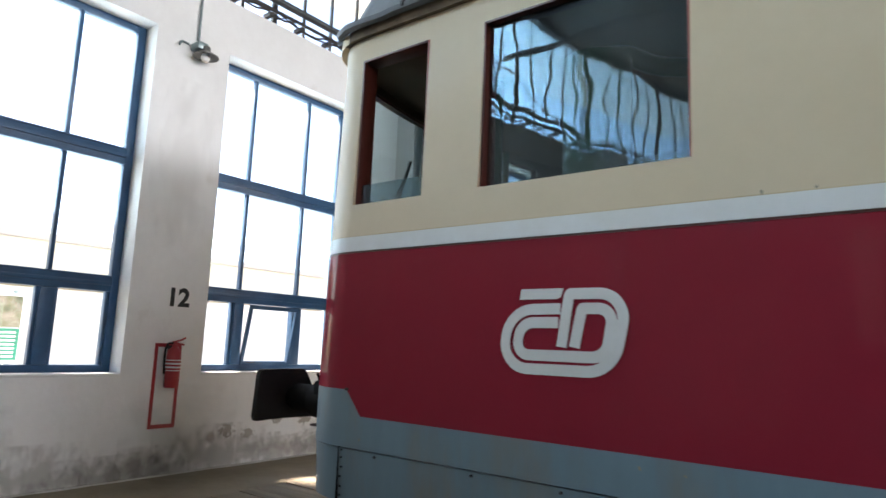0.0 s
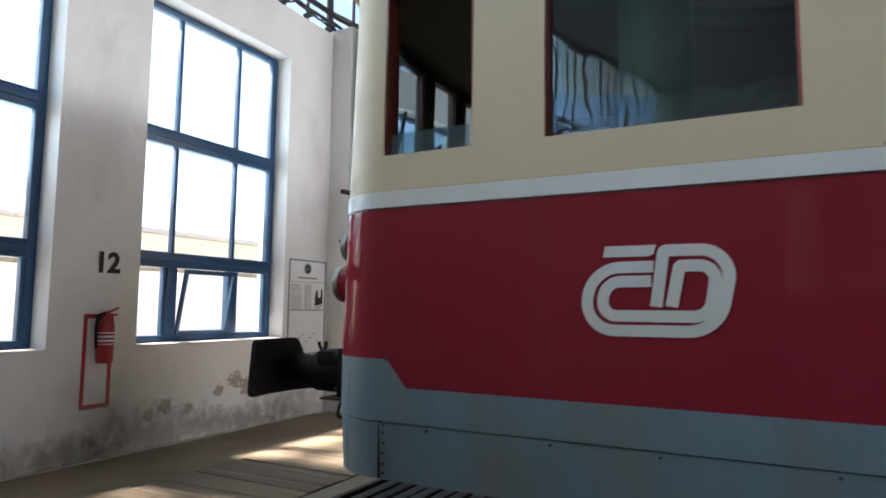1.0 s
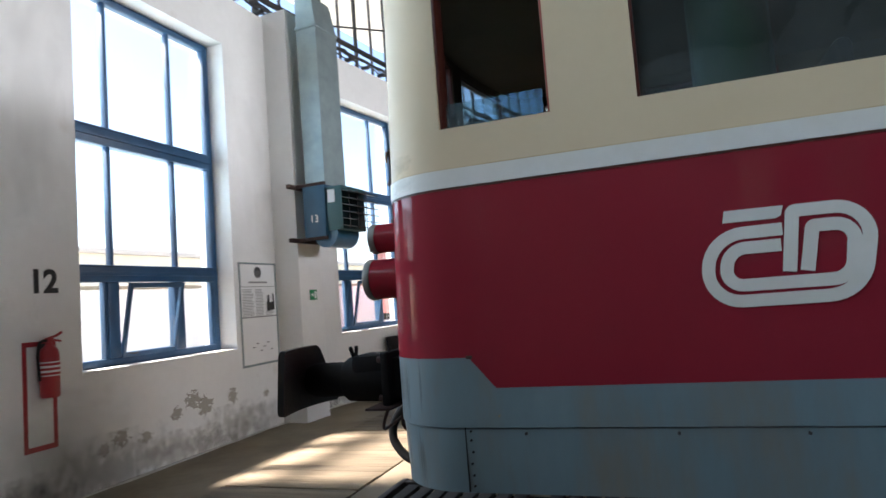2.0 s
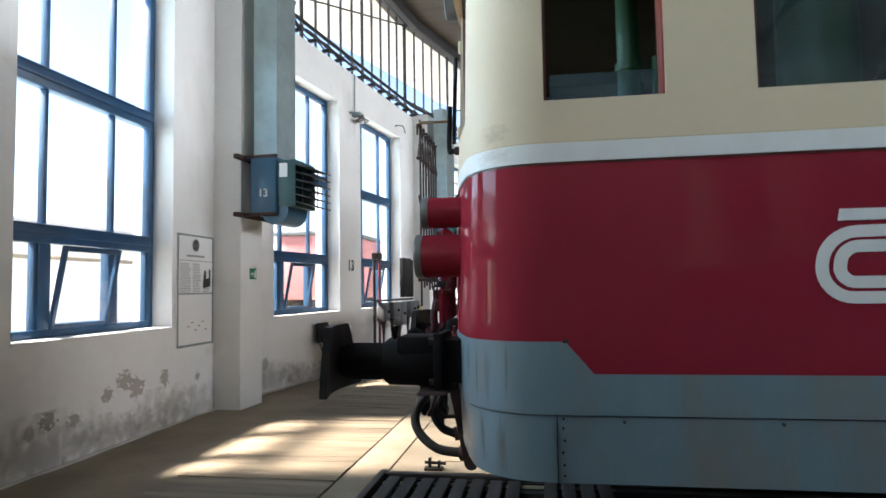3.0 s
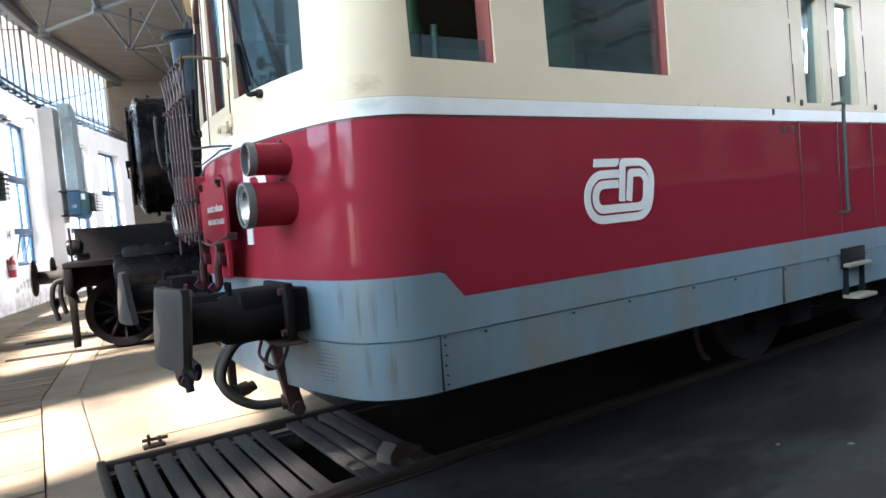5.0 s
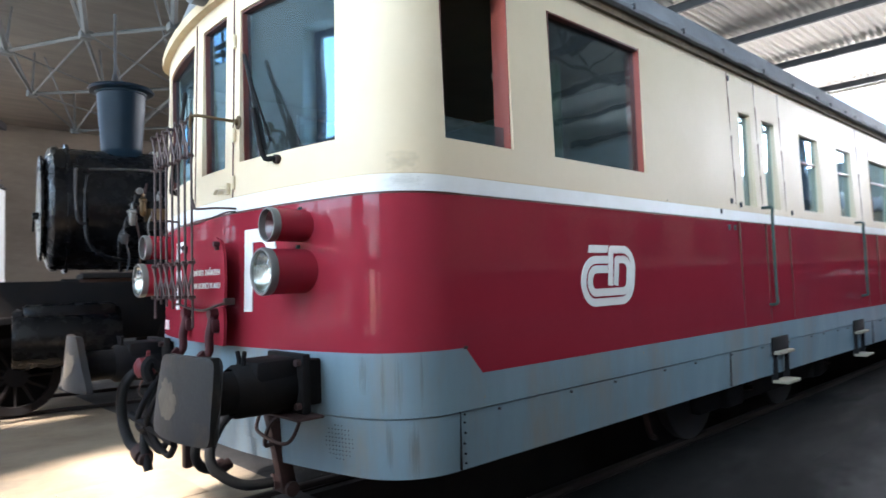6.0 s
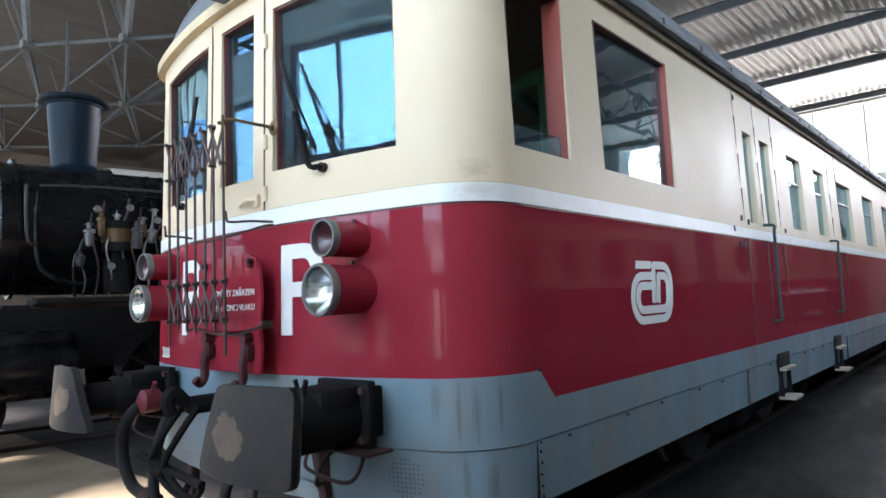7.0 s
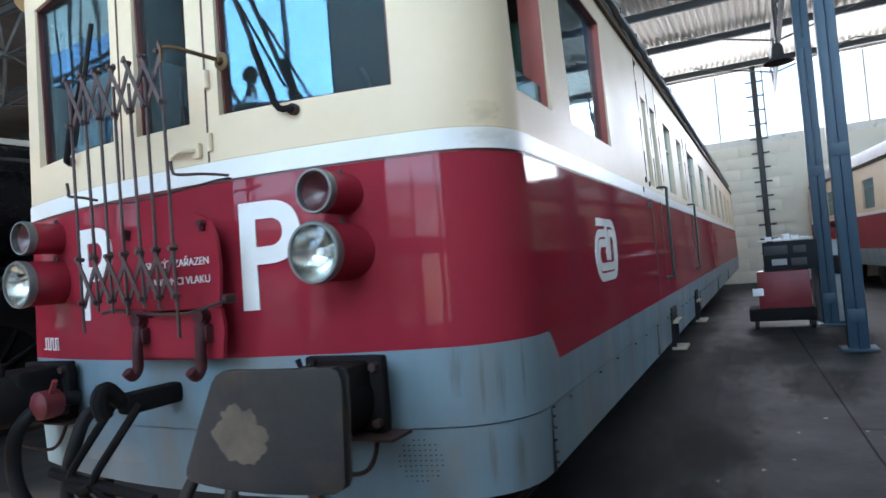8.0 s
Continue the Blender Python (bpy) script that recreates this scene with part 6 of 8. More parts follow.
# ---------------------------------------------------------------- floor details
# the boarded channel along the wall: local x 1.12 to 2.33 from the wall
CH0, CH1 = 1.13, 2.34
plank_mesh = {}
for k in range(0, 4):
    m = panel_pose(k)
    t = math.tan(radians(BEND / 2))
    fl = thing("boarded_channel_%d" % (k + 1), "worn brown boards over a floor channel along the wall", "floor boards", m=m, kind="structure")
    rnd = random.Random(60 + k)
    for a, b, name in ((CH0 - 0.10, CH0 - 0.005, "channel_kerb"), (CH1 + 0.005, CH1 + 0.30, "channel_kerb")):
        bm = B()
        u0, u1 = a * t + 0.005, PITCH - a * t - 0.005
        v = [(a, u0), (b, b * t + 0.005), (b, PITCH - b * t - 0.005), (a, u1)]
        top = [bm.verts.new((x, y, 0.010)) for x, y in v]
        bot = [bm.verts.new((x, y, -0.02)) for x, y in v]
        bm.faces.new(top)
        for i in range(4):
            bm.faces.new((bot[i], bot[(i + 1) % 4], top[(i + 1) % 4], top[i]))
        part(name, bm, CONCRETE, fl, "worn concrete edging")
    u = CH1 * t + 0.01
    bm = B()
    box(bm, (CH0, CH0 * t, 0.001), (CH1, PITCH - CH1 * t, 0.003))
    part("channel_shadow_gap", bm, BLACK, fl)
    while u < PITCH - CH1 * t - 0.12:
        w = rnd.choice((0.145, 0.16, 0.18, 0.20))
        key = (w, rnd.randrange(3))
        if key not in plank_mesh:
            bm = B()
            dz = rnd.uniform(-0.004, 0.004)
            box(bm, (CH0 + 0.004, 0.003, 0.003), (CH1 - 0.004, w - 0.004, 0.016 + dz), 0.003)
            plank_mesh[key] = mesh_of("plank", bm, WOOD)
        ob = new("plank", plank_mesh[key])
        ob.parent = fl
        ob.matrix_basis = pose(0, u, rnd.uniform(0, 0.006), 0, 0, rnd.uniform(-0.25, 0.25))
        u += w
    # tapered boards at both ends, where the channel bends
    e = CH1 * t + 0.007
    for quad in (((CH0, CH0 * t + 0.003), (CH1, CH1 * t + 0.003), (CH1, e), (CH0, e)),
                 ((CH0, u + 0.003), (CH1, u + 0.003), (CH1, PITCH - CH1 * t - 0.003), (CH0, PITCH - CH0 * t - 0.003))):
        bm = B()
        top = [bm.verts.new((x, y, 0.017)) for x, y in quad]
        bot = [bm.verts.new((x, y, 0.003)) for x, y in quad]
        bm.faces.new(top)
        for i in range(4):
            bm.faces.new((bot[i], bot[(i + 1) % 4], top[(i + 1) % 4], top[i]))
        part("plank", bm, WOOD, fl)

# pit cover of grey boards in a steel rim at the end of the pit
cover = thing("pit_cover", "grey weathered board grating over the pit mouth", "grating", (-2.1, YC, 0), kind="structure")
rnd = random.Random(77)
x = -2.86
i = 0
while x < -1.32:
    w = 0.088
    bm = B()
    box(bm, (x, RAIL_Y[0] + 0.05, 0.0), (x + w, RAIL_Y[1] - 0.06, 0.032 + rnd.uniform(-0.006, 0.006)), 0.005)
    if i != 8:
        part("board", bm, OLDWOOD, cover)
    else:
        bm.free()
    x += w + rnd.uniform(0.026, 0.036)
    i += 1
for y in (RAIL_Y[0] + 0.16, RAIL_Y[1] - 0.2):
    bm = B()
    box(bm, (-2.90, y - 0.03, -0.10), (-1.28, y + 0.03, -0.004))
    part("bearer", bm, OLDWOOD, cover)
bm = B()
box(bm, (-2.95, RAIL_Y[0] - 0.05, -0.08), (-2.90, RAIL_Y[1] + 0.05, 0.05), 0.008)
part("rim", bm, RAIL, cover, "rusty steel rim")
bm = B()
slab(bm, [(0, 0), (0.26, 0), (0.26, 0.025), (0.06, 0.10), (0.0, 0.05)], 0.11, Matrix.Translation((-1.62, 3.58, 0.036)) @ pose(0, 0, 0, 90, 0, 18))
single("wheel_chock", bm, BARE, "worn tan wooden wheel chock lying on the pit boards", "chock")
# rail-end stop bracket and the hatch in the floor
bm = B()
box(bm, (-2.66, 4.98, 0.0), (-2.52, 5.06, 0.02), 0.004)
box(bm, (-2.63, 5.0, 0.0), (-2.61, 5.04, 0.09), 0.004), box(bm, (-2.56, 5.0, 0.0), (-2.54, 5.04, 0.07), 0.004)
rod(bm, (-2.66, 5.02, 0.055), (-2.50, 5.02, 0.05), 0.012, seg=8)
single("floor_bracket", bm, RAIL, "small rusty steel bracket bolted to the floor", "bracket")
bm = B()
box(bm, (-2.55, 5.25, 0.001), (-1.75, 6.05, 0.008), 0.003)
single("floor_hatch", bm, CONCRETE, "pale concrete floor hatch with worn edges", "hatch", "structure")
# expansion joints and old spills in the concrete
bm = B()
for (xa, ya), (xb, yb) in (((7.8, 1.62), (0.8, 1.36)), ((0.8, 1.36), (-1.2, 1.2)), ((1.5, 1.38), (1.6, -6)), ((5.0, 1.5), (5.0, -6)), ((-2.6, -6), (-2.4, 3.2))):
    d = Vector((xb - xa, yb - ya, 0)).normalized() * 0.008
    nx, ny = -d.y, d.x
    bm.faces.new([bm.verts.new(p) for p in ((xa + nx, ya + ny, 0.003), (xb + nx, yb + ny, 0.003), (xb - nx, yb - ny, 0.003), (xa - nx, ya - ny, 0.003))])
single("floor_joint", bm, BLACK, "dark joints between the floor slabs", "floor joint", "structure")
rnd = random.Random(12)
for i, (cx, cy, w, h) in enumerate(((0.35, 2.62, 1.7, 0.95), (0.9, 2.35, 1.2, 0.6), (-0.5, 2.3, 1.0, 0.5), (2.4, 2.5, 2.6, 0.9), (4.8, 2.4, 3.0, 1.0), (3.2, 1.5, 1.8, 0.7), (-1.6, 2.7, 1.2, 0.8), (6.2, 0.9, 2.2, 0.9))):
    stain("oil_stain", OIL_SHADE, pose(cx, cy, 0.003 + 0.0006 * i), w * 1.4, h * 1.4, shaded_floor, "black oil and painted shade on the floor")
# strips under the railcar's edges: its shade painted in with the oil
for i, (cx, w) in enumerate(((0.2, 3.6), (3.4, 4.4), (7.4, 5.0), (11.8, 5.2))):
    for cy in (3.05, 5.1):
        stain("oil_stain", OIL_SHADE, pose(cx, cy, 0.0085 + 0.0006 * i), w * 1.3, 1.3, shaded_floor, "black oil and painted shade on the floor")
bm = B()
for _ in range(40):
    cx, cy, r = rnd.uniform(-1.5, 4.5), rnd.uniform(0.6, 2.4), rnd.uniform(0.006, 0.022)
    ring = [bm.verts.new((cx + r * rnd.uniform(.5, 1.3) * math.cos(2 * math.pi * i / 7), cy + r * rnd.uniform(.5, 1.3) * math.sin(2 * math.pi * i / 7), 0.004)) for i in range(7)]
    bm.faces.new(ring)
tagged(single("floor_crumbs", bm, KERB, "pale crumbs and paint flecks on the floor", "debris"), kind="stuff")

# ---------------------------------------------------------------- on the wall
P1 = panel_pose(1)
# bay numbers
for k, words in ((1, "12"), (2, "13"), (3, "14")):
    bm = B()
    m = panel_pose(k) @ Matrix.Translation((0.003, 3.555 + (0.09 if k == 1 else 0.0), 1.685)) @ Matrix(((0, 0, 1, 0), (1, 0, 0, 0), (0, 1, 0, 0), (0, 0, 0, 1)))
    text_mesh(bm, words, 0.255, m, 0.003, "CENTER", 0.009)
    ob = new("bay_number", mesh_of("bay_number", bm, INK))
    ob.parent = bpy.data.objects["wall_panel_%d" % (k + 2)]
    ob.matrix_parent_inverse = panel_pose(k).inverted()
    ob["label"] = "black stencilled bay number %s" % words


def extinguisher(m, frame=True):
    """A red extinguisher on its bracket; local x off the wall, y along it, z up."""
    ex = thing("fire_extinguisher", "red fire extinguisher with white label on a wall bracket", "fire extinguisher", m=m, group="fire extinguishers")
    bm = B()
    lathe(bm, [(0.01, 0.0), (0.062, 0.004), (0.070, 0.02), (0.070, 0.33), (0.060, 0.375), (0.028, 0.405), (0.022, 0.43)], pose(0.085, 0, 0, 0, 0, 0), 24)
    part("cylinder", bm, EXTRED, ex)
    bm = B()
    lathe(bm, [(0.0715, 0.17), (0.0715, 0.28)], pose(0.085, 0, 0, 0, 0, 0), 24)
    part("label_sleeve", bm, PAPER, ex, "white instruction label")
    bm = B()
    for i in range(3):
        lathe(bm, [(0.0725, 0.178 + 0.036 * i), (0.0725, 0.198 + 0.036 * i)], pose(0.085, 0, 0, 0, 0, 0), 24)
    part("label_bars", bm, EXTRED, ex, "red print bars")
    bm = B()
    box(bm, (0.06, -0.02, 0.43), (0.11, 0.02, 0.465), 0.006)
    hose(bm, [(0.085, 0.0, 0.46), (0.10, 0.05, 0.475), (0.10, 0.10, 0.50)], 0.010, 6, 3)
    hose(bm, [(0.085, 0.0, 0.45), (0.10, 0.05, 0.44), (0.10, 0.09, 0.43)], 0.009, 6, 3)
    part("valve_handle", bm, EXTRED, ex)
    bm = B()
    hose(bm, [(0.085, -0.02, 0.445), (0.09, -0.08, 0.43), (0.09, -0.10, 0.33), (0.09, -0.09, 0.14)], 0.011, 8, 5)
    part("hose", bm, RUBBER, ex)
    bm = B()
    box(bm, (0.0, -0.03, 0.10), (0.018, 0.03, 0.42), 0.003)
    part("bracket", bm, STEEL, ex)
    return ex


extinguisher(pose(-5.563, 3.93, 0.86))
bm = B()
for y0, y1, z0, z1 in ((3.77, 3.805, 0.46, 1.30), (4.02, 4.055, 0.46, 1.30), (3.805, 4.02, 1.262, 1.30), (3.805, 4.02, 0.46, 0.50)):
    box(bm, (-5.563, y0, z0), (-5.560, y1, z1))
ob = new("painted_frame", mesh_of("painted_frame", bm, EXTRED))
ob.parent = bpy.data.objects["wall_panel_3"]
ob.matrix_parent_inverse = P1.inverted()
ob["label"] = "worn red painted outline on the wall"
extinguisher(panel_pose(3) @ Matrix.Translation((0, 3.3, 0.80)))


def poster_board():
    pb = thing("notice_board", "white framed notice board with grey text and a small picture", "notice board", (-5.563, 6.78, 0.77))
    y0, y1, x = 6.40, 7.13, -5.563
    bm = B()
    box(bm, (x, y0, 0.77), (x + 0.012, y1, 1.99), 0.003)
    part("board", bm, PAPER, pb)
    for a, b, c, d in ((y0, y0 + 0.02, 0.77, 1.99), (y1 - 0.02, y1, 0.77, 1.99), (y0 + 0.02, y1 - 0.02, 0.77, 0.795), (y0 + 0.02, y1 - 0.02, 1.97, 1.99), (y0 + 0.02, y1 - 0.02, 1.335, 1.35), (y0 + 0.02, y1 - 0.02, 1.70, 1.706)):
        bm = B()
        box(bm, (x + 0.012, a, c), (x + 0.020, b, d), 0.002)
        part("frame_strip", bm, GREYINK if d - c < 0.02 else GALV, pb)
    bm = B()
    lathe(bm, [(0.055, 0.0), (0.070, 0.0), (0.070, 0.003), (0.055, 0.003), (0.055, 0.0)], Matrix.Translation((x + 0.013, 6.76, 1.875)) @ pose(0, 0, 0, 0, 90, 0), 20)
    box(bm, (x + 0.013, 6.71, 1.865), (x + 0.016, 6.81, 1.885))
    part("emblem", bm, GREYINK, pb, "grey round emblem")
    bm = B()
    box(bm, (x + 0.013, 6.58, 1.745), (x + 0.015, 6.94, 1.765))
    rnd = random.Random(4)
    for i in range(18):
        z = 1.665 - 0.018 * i
        box(bm, (x + 0.013, 6.45, z), (x + 0.015, 6.45 + rnd.uniform(0.16, 0.22), z + 0.007))
        box(bm, (x + 0.013, 6.70, z), (x + 0.015, 6.70 + rnd.uniform(0.13, 0.17), z + 0.007))
        if i > 8:
            box(bm, (x + 0.013, 6.90, z), (x + 0.015, 6.90 + rnd.uniform(0.12, 0.17), z + 0.007))
    tagged(part("small_print", bm, GREYINK, pb, "lines of small grey print"), kind="stuff")
    bm = B()
    slab(bm, [(0, 0), (0.15, 0.02), (0.15, 0.20), (0.12, 0.22), (0.12, 0.12), (0.06, 0.10), (0.05, 0.2), (0.02, 0.2), (0.0, 0.1)], 0.003,
         Matrix.Translation((x + 0.013, 6.92, 1.40)) @ Matrix(((0, 0, 1, 0), (1, 0, 0, 0), (0, 1, 0, 0), (0, 0, 0, 1))))
    part("picture", bm, INK, pb, "small dark picture")
    bm = B()
    for i in range(6):
        cy, cz = 6.6 + 0.07 * i, 0.98 + 0.05 * math.sin(i * 2.1)
        box(bm, (x + 0.013, cy, cz), (x + 0.015, cy + 0.05, cz + 0.012))
    tagged(part("route_sketch", bm, GREYINK, pb), kind="stuff")
    return pb


poster_board()
# exit sign on the pilaster
m = panel_pose(2) @ pose(0, 0, 0, 0, 0, BEND / 2)
sg = thing("exit_sign", "small green and white emergency exit sign", "sign", m=m @ Matrix.Translation((0.371, 0.02, 1.50)))
bm = B()
box(bm, (0, -0.075, 0), (0.006, 0.075, 0.13), 0.002)
part("plate", bm, GREEN, sg)
bm = B()
box(bm, (0.006, 0.02, 0.02), (0.008, 0.06, 0.11))
slab(bm, [(-0.06, -0.008), (-0.025, -0.008), (-0.025, -0.028), (0.008, 0.0), (-0.025, 0.028), (-0.025, 0.008), (-0.06, 0.008)], 0.002,
     Matrix.Translation((0.006, 0.0, 0.065)) @ Matrix(((0, 0, 1, 0), (1, 0, 0, 0), (0, 1, 0, 0), (0, 0, 0, 1))))
part("arrow", bm, PAPER, sg)


def heater(k, words):
    """A teal fan heater on a pilaster with a galvanised duct; local x into the hall."""
    m = panel_pose(k) @ pose(0, 0, 0, 0, 0, BEND / 2)
    ht = thing("fan_heater", "teal fan heater with louvres under a galvanised air duct", "heater", m=m @ Matrix.Translation((0.37, 0, 2.2)), group="fan heaters")
    bm = B()
    box(bm, (0.15, -0.30, 0.05), (0.47, 0.30, 0.70), 0.012)
    part("body", bm, TEAL, ht)
    bm = B()
    box(bm, (0.47, -0.27, 0.12), (0.70, 0.27, 0.66), 0.01)
    part("outlet", bm, material("green_heater_outlet", (0.02, 0.085, 0.09), 0.45, second=(0.015, 0.06, 0.065), scale=4), ht, "dull green outlet box")
    for i in range(6):
        bm = B()
        box(bm, (0.0, -0.28, -0.005), (0.20, 0.28, 0.005), 0, Matrix.Translation((0.70, 0, 0.17 + 0.085 * i)) @ pose(0, 0, 0, 0, 14, 0))
        part("louvre", bm, STEEL, ht)
    for y in (-0.2, 0.0, 0.2):
        bm = B()
        rod(bm, (0.76, y, 0.13), (0.76, y, 0.64), 0.007, seg=6)
        part("louvre_rod", bm, STEEL, ht)
    bm = B()
    lathe(bm, [(0.02, -0.25), (0.17, -0.25), (0.17, 0.25), (0.02, 0.25)], Matrix.Translation((0.43, 0, 0.09)) @ pose(0, 0, 0, 90, 0, 0), 20)
    part("fan_scroll", bm, TEAL, ht, "rounded fan housing")
    for z in (0.04, 0.71):
        bm = B()
        box(bm, (0.0, -0.42, z - 0.025), (0.06, 0.42, z + 0.025), 0.004)
        for s in (-0.30, 0.28):
            box(bm, (0.0, s, z - 0.02), (0.48, s + 0.03, z + 0.02), 0.003)
        part("bracket", bm, RUSTIRON, ht, "brown steel bracket")
    bm = B()
    pts = [(0.16, -0.24), (0.45, -0.24), (0.45, 0.24), (0.16, 0.24)]
    rows = []
    for z, w in ((0.70, 1.0), (2.75, 1.0), (3.15, 0.86)):
        rows.append([bm.verts.new((x * w, y * w, z)) for x, y in pts])
    for a, b in zip(rows, rows[1:]):
        for i in range(4):
            q = [a[i], a[(i + 1) % 4], b[(i + 1) % 4], b[i]]
            c = bm.verts.new(sum((v.co for v in q), Vector()) / 4 + 0.012 * (q[1].co - q[0].co).cross(q[3].co - q[0].co).normalized())
            for j in range(4):
                bm.faces.new((q[j], q[(j + 1) % 4], c))
    bm.faces.new(rows[-1])
    part("air_duct", bm, GALV, ht, "cross-broken galvanised sheet duct")
    bm = B()
    box(bm, (0.145, -0.255, 2.72), (0.465, 0.255, 2.76), 0.004)
    part("duct_collar", bm, GALV, ht)
    bm = B()
    text_mesh(bm, words, 0.13, Matrix.Translation((0.31, -0.302, 0.24)) @ Matrix(((1, 0, 0, 0), (0, 0, -1, 0), (0, 1, 0, 0), (0, 0, 0, 1))), 0.003)
    part("heater_number", bm, PAPER, ht, "white painted number %s" % words)
    bm = B()
    box(bm, (0.50, -0.274, 0.46), (0.60, -0.27, 0.62))
    part("rating_plate", bm, PAPER, ht)
    return ht


heater(2, "13"), heater(3, "11"), heater(4, "10")


def wall_lamp(k, u, z=4.36):
    """A caged bulkhead lamp hanging from a conduit; local x off the wall."""
    lp = thing("wall_lamp", "grey bulkhead lamp on a conduit pipe above the windows", "lamp", m=panel_pose(k) @ Matrix.Translation((0, u, z)), group="wall lamps")
    bm = B()
    rod(bm, (0.03, 0.0, 0.10), (0.03, 0.0, WALL_TOP - z), 0.013, seg=8)
    part("conduit", bm, GALV, lp)
    bm = B()
    box(bm, (0.0, -0.07, 0.06), (0.16, 0.05, 0.14), 0.012)
    hose(bm, [(0.02, -0.1, 0.12), (0.02, -0.18, 0.12), (0.05, -0.22, 0.06)], 0.012, 6, 4)
    part("junction_box", bm, GALV, lp)
    bm = B()
    lathe(bm, [(0.035, 0.075), (0.045, 0.06), (0.045, 0.02), (0.06, 0.012), (0.135, -0.035), (0.135, -0.045), (0.055, 0.0), (0.04, 0.0)], pose(0.15, 0.03, 0.03), 22)
    part("shade", bm, RIM, lp, "shallow grey metal shade")
    bm = B()
    lathe(bm, [(0.03, 0.0), (0.045, -0.03), (0.05, -0.06), (0.03, -0.09), (0.0, -0.095)], pose(0.15, 0.03, 0.03), 16)
    part("lamp_glass", bm, PAPER, lp, "frosted lamp glass")
    return lp


wall_lamp(1, 3.57), wall_lamp(2, 3.70), wall_lamp(3, 3.70)
for k, u in ((2, 5.75), (3, 5.75)):
    bm = B()
    hose(bm, [(0.0, 0.0, 0.0), (0.05, 0.02, 0.02), (0.08, 0.25, 0.05), (0.07, 0.42, -0.05)], 0.014, 6, 5)
    ob = single("wall_conduit", bm, GALV, "bent grey conduit stub on the wall", "conduit", group="conduit stubs")
    ob.matrix_world = panel_pose(k) @ Matrix.Translation((0, u, 4.75))
bm = B()
box(bm, (0.0, -0.2, 0.0), (0.02, 0.2, 0.55), 0.004)
ob = single("meter_cover", bm, PAPER, "flat cream cover plate on the wall", "cover plate")
ob.matrix_world = panel_pose(2) @ Matrix.Translation((0, 0.78, 1.35))
bm = B()
box(bm, (0.0, -0.05, 0.0), (0.05, 0.05, 0.13), 0.008)
ob = single("wall_socket", bm, PAPER, "grey-white wall socket below the bay number", "socket")
ob.matrix_world = panel_pose(2) @ Matrix.Translation((0, 3.40, 0.62))


def switchgear():
    """A row of grey switch boxes on a stand with cables and slender feet."""
    m = panel_pose(2) @ Matrix.Translation((0.14, 4.25, 0))
    sw = thing("switchgear_stand", "dark grey electrical switch boxes on a pipe stand", "switchgear", m=m)
    bm = B()
    rod(bm, (0, 0.0, 0), (0, 0.0, 2.0), 0.028, seg=10)
    part("stand_pipe", bm, STEEL, sw)
    bm = B()
    rod(bm, (0.05, 0.12, 0), (0.05, 0.12, 1.95), 0.022, seg=10)
    part("red_pipe", bm, material("dull_red_pipe", (0.22, 0.02, 0.022), 0.6, second=(0.12, 0.015, 0.016), scale=7), sw, "dull red pipe")
    bm = B()
    box(bm, (-0.03, -0.05, 1.90), (0.10, 0.16, 2.02), 0.01)
    part("pipe_head", bm, STEEL, sw)
    bm = B()
    box(bm, (-0.02, -0.05, 1.12), (0.05, 2.0, 1.16), 0.004)
    part("mounting_rail", bm, STEEL, sw)
    GB = material("grey_switch_box", (0.10, 0.11, 0.12), 0.5, second=(0.07, 0.075, 0.08), scale=5, bump=0.1)
    for y, w, h, d in ((0.10, 0.26, 0.34, 0.16), (0.42, 0.34, 0.30, 0.22), (0.84, 0.30, 0.46, 0.20), (1.22, 0.36, 0.30, 0.26), (1.64, 0.28, 0.26, 0.2)):
        bm = B()
        box(bm, (0.0, y, 1.10 - h), (d, y + w, 1.10), 0.015)
        bx = part("switch_box", bm, GB, sw)
        bm = B()
        box(bm, (d, y + 0.03, 1.13 - h), (d + 0.012, y + w - 0.03, 1.07), 0.006)
        part("box_lid", bm, GB, bx)
        bm = B()
        lathe(bm, [(0.03, 0), (0.022, 0.03), (0.0, 0.03)], Matrix.Translation((d + 0.012, y + w / 2, 1.10 - h / 2)) @ pose(0, 0, 0, 0, 90, 0), 12)
        part("switch_knob", bm, PLASTIC, bx)
        bm = B()
        lathe(bm, [(0.06, 0.0), (0.035, -0.12), (0.02, -0.35), (0.016, -1.10 + h)], pose(d / 2, y + w / 2, 1.10 - h), 10)
        part("cable_gland", bm, STEEL, bx, "tapered cable gland with its cable to the floor")
    for i in range(4):
        bm = B()
        box(bm, (0.0, 1.30 + 0.15 * i, 1.18), (0.10, 1.40 + 0.15 * i, 1.98 - 0.03 * (i % 2)), 0.008)
        part("fuse_column", bm, PLASTIC, sw)
    bm = B()
    box(bm, (0.27, 1.72, 0.90), (0.29, 1.82, 1.02), 0.004)
    part("warning_plate", bm, material("yellow_plate", (0.62, 0.47, 0.12), 0.6), sw, "small yellow warning plate")
    return sw


switchgear()


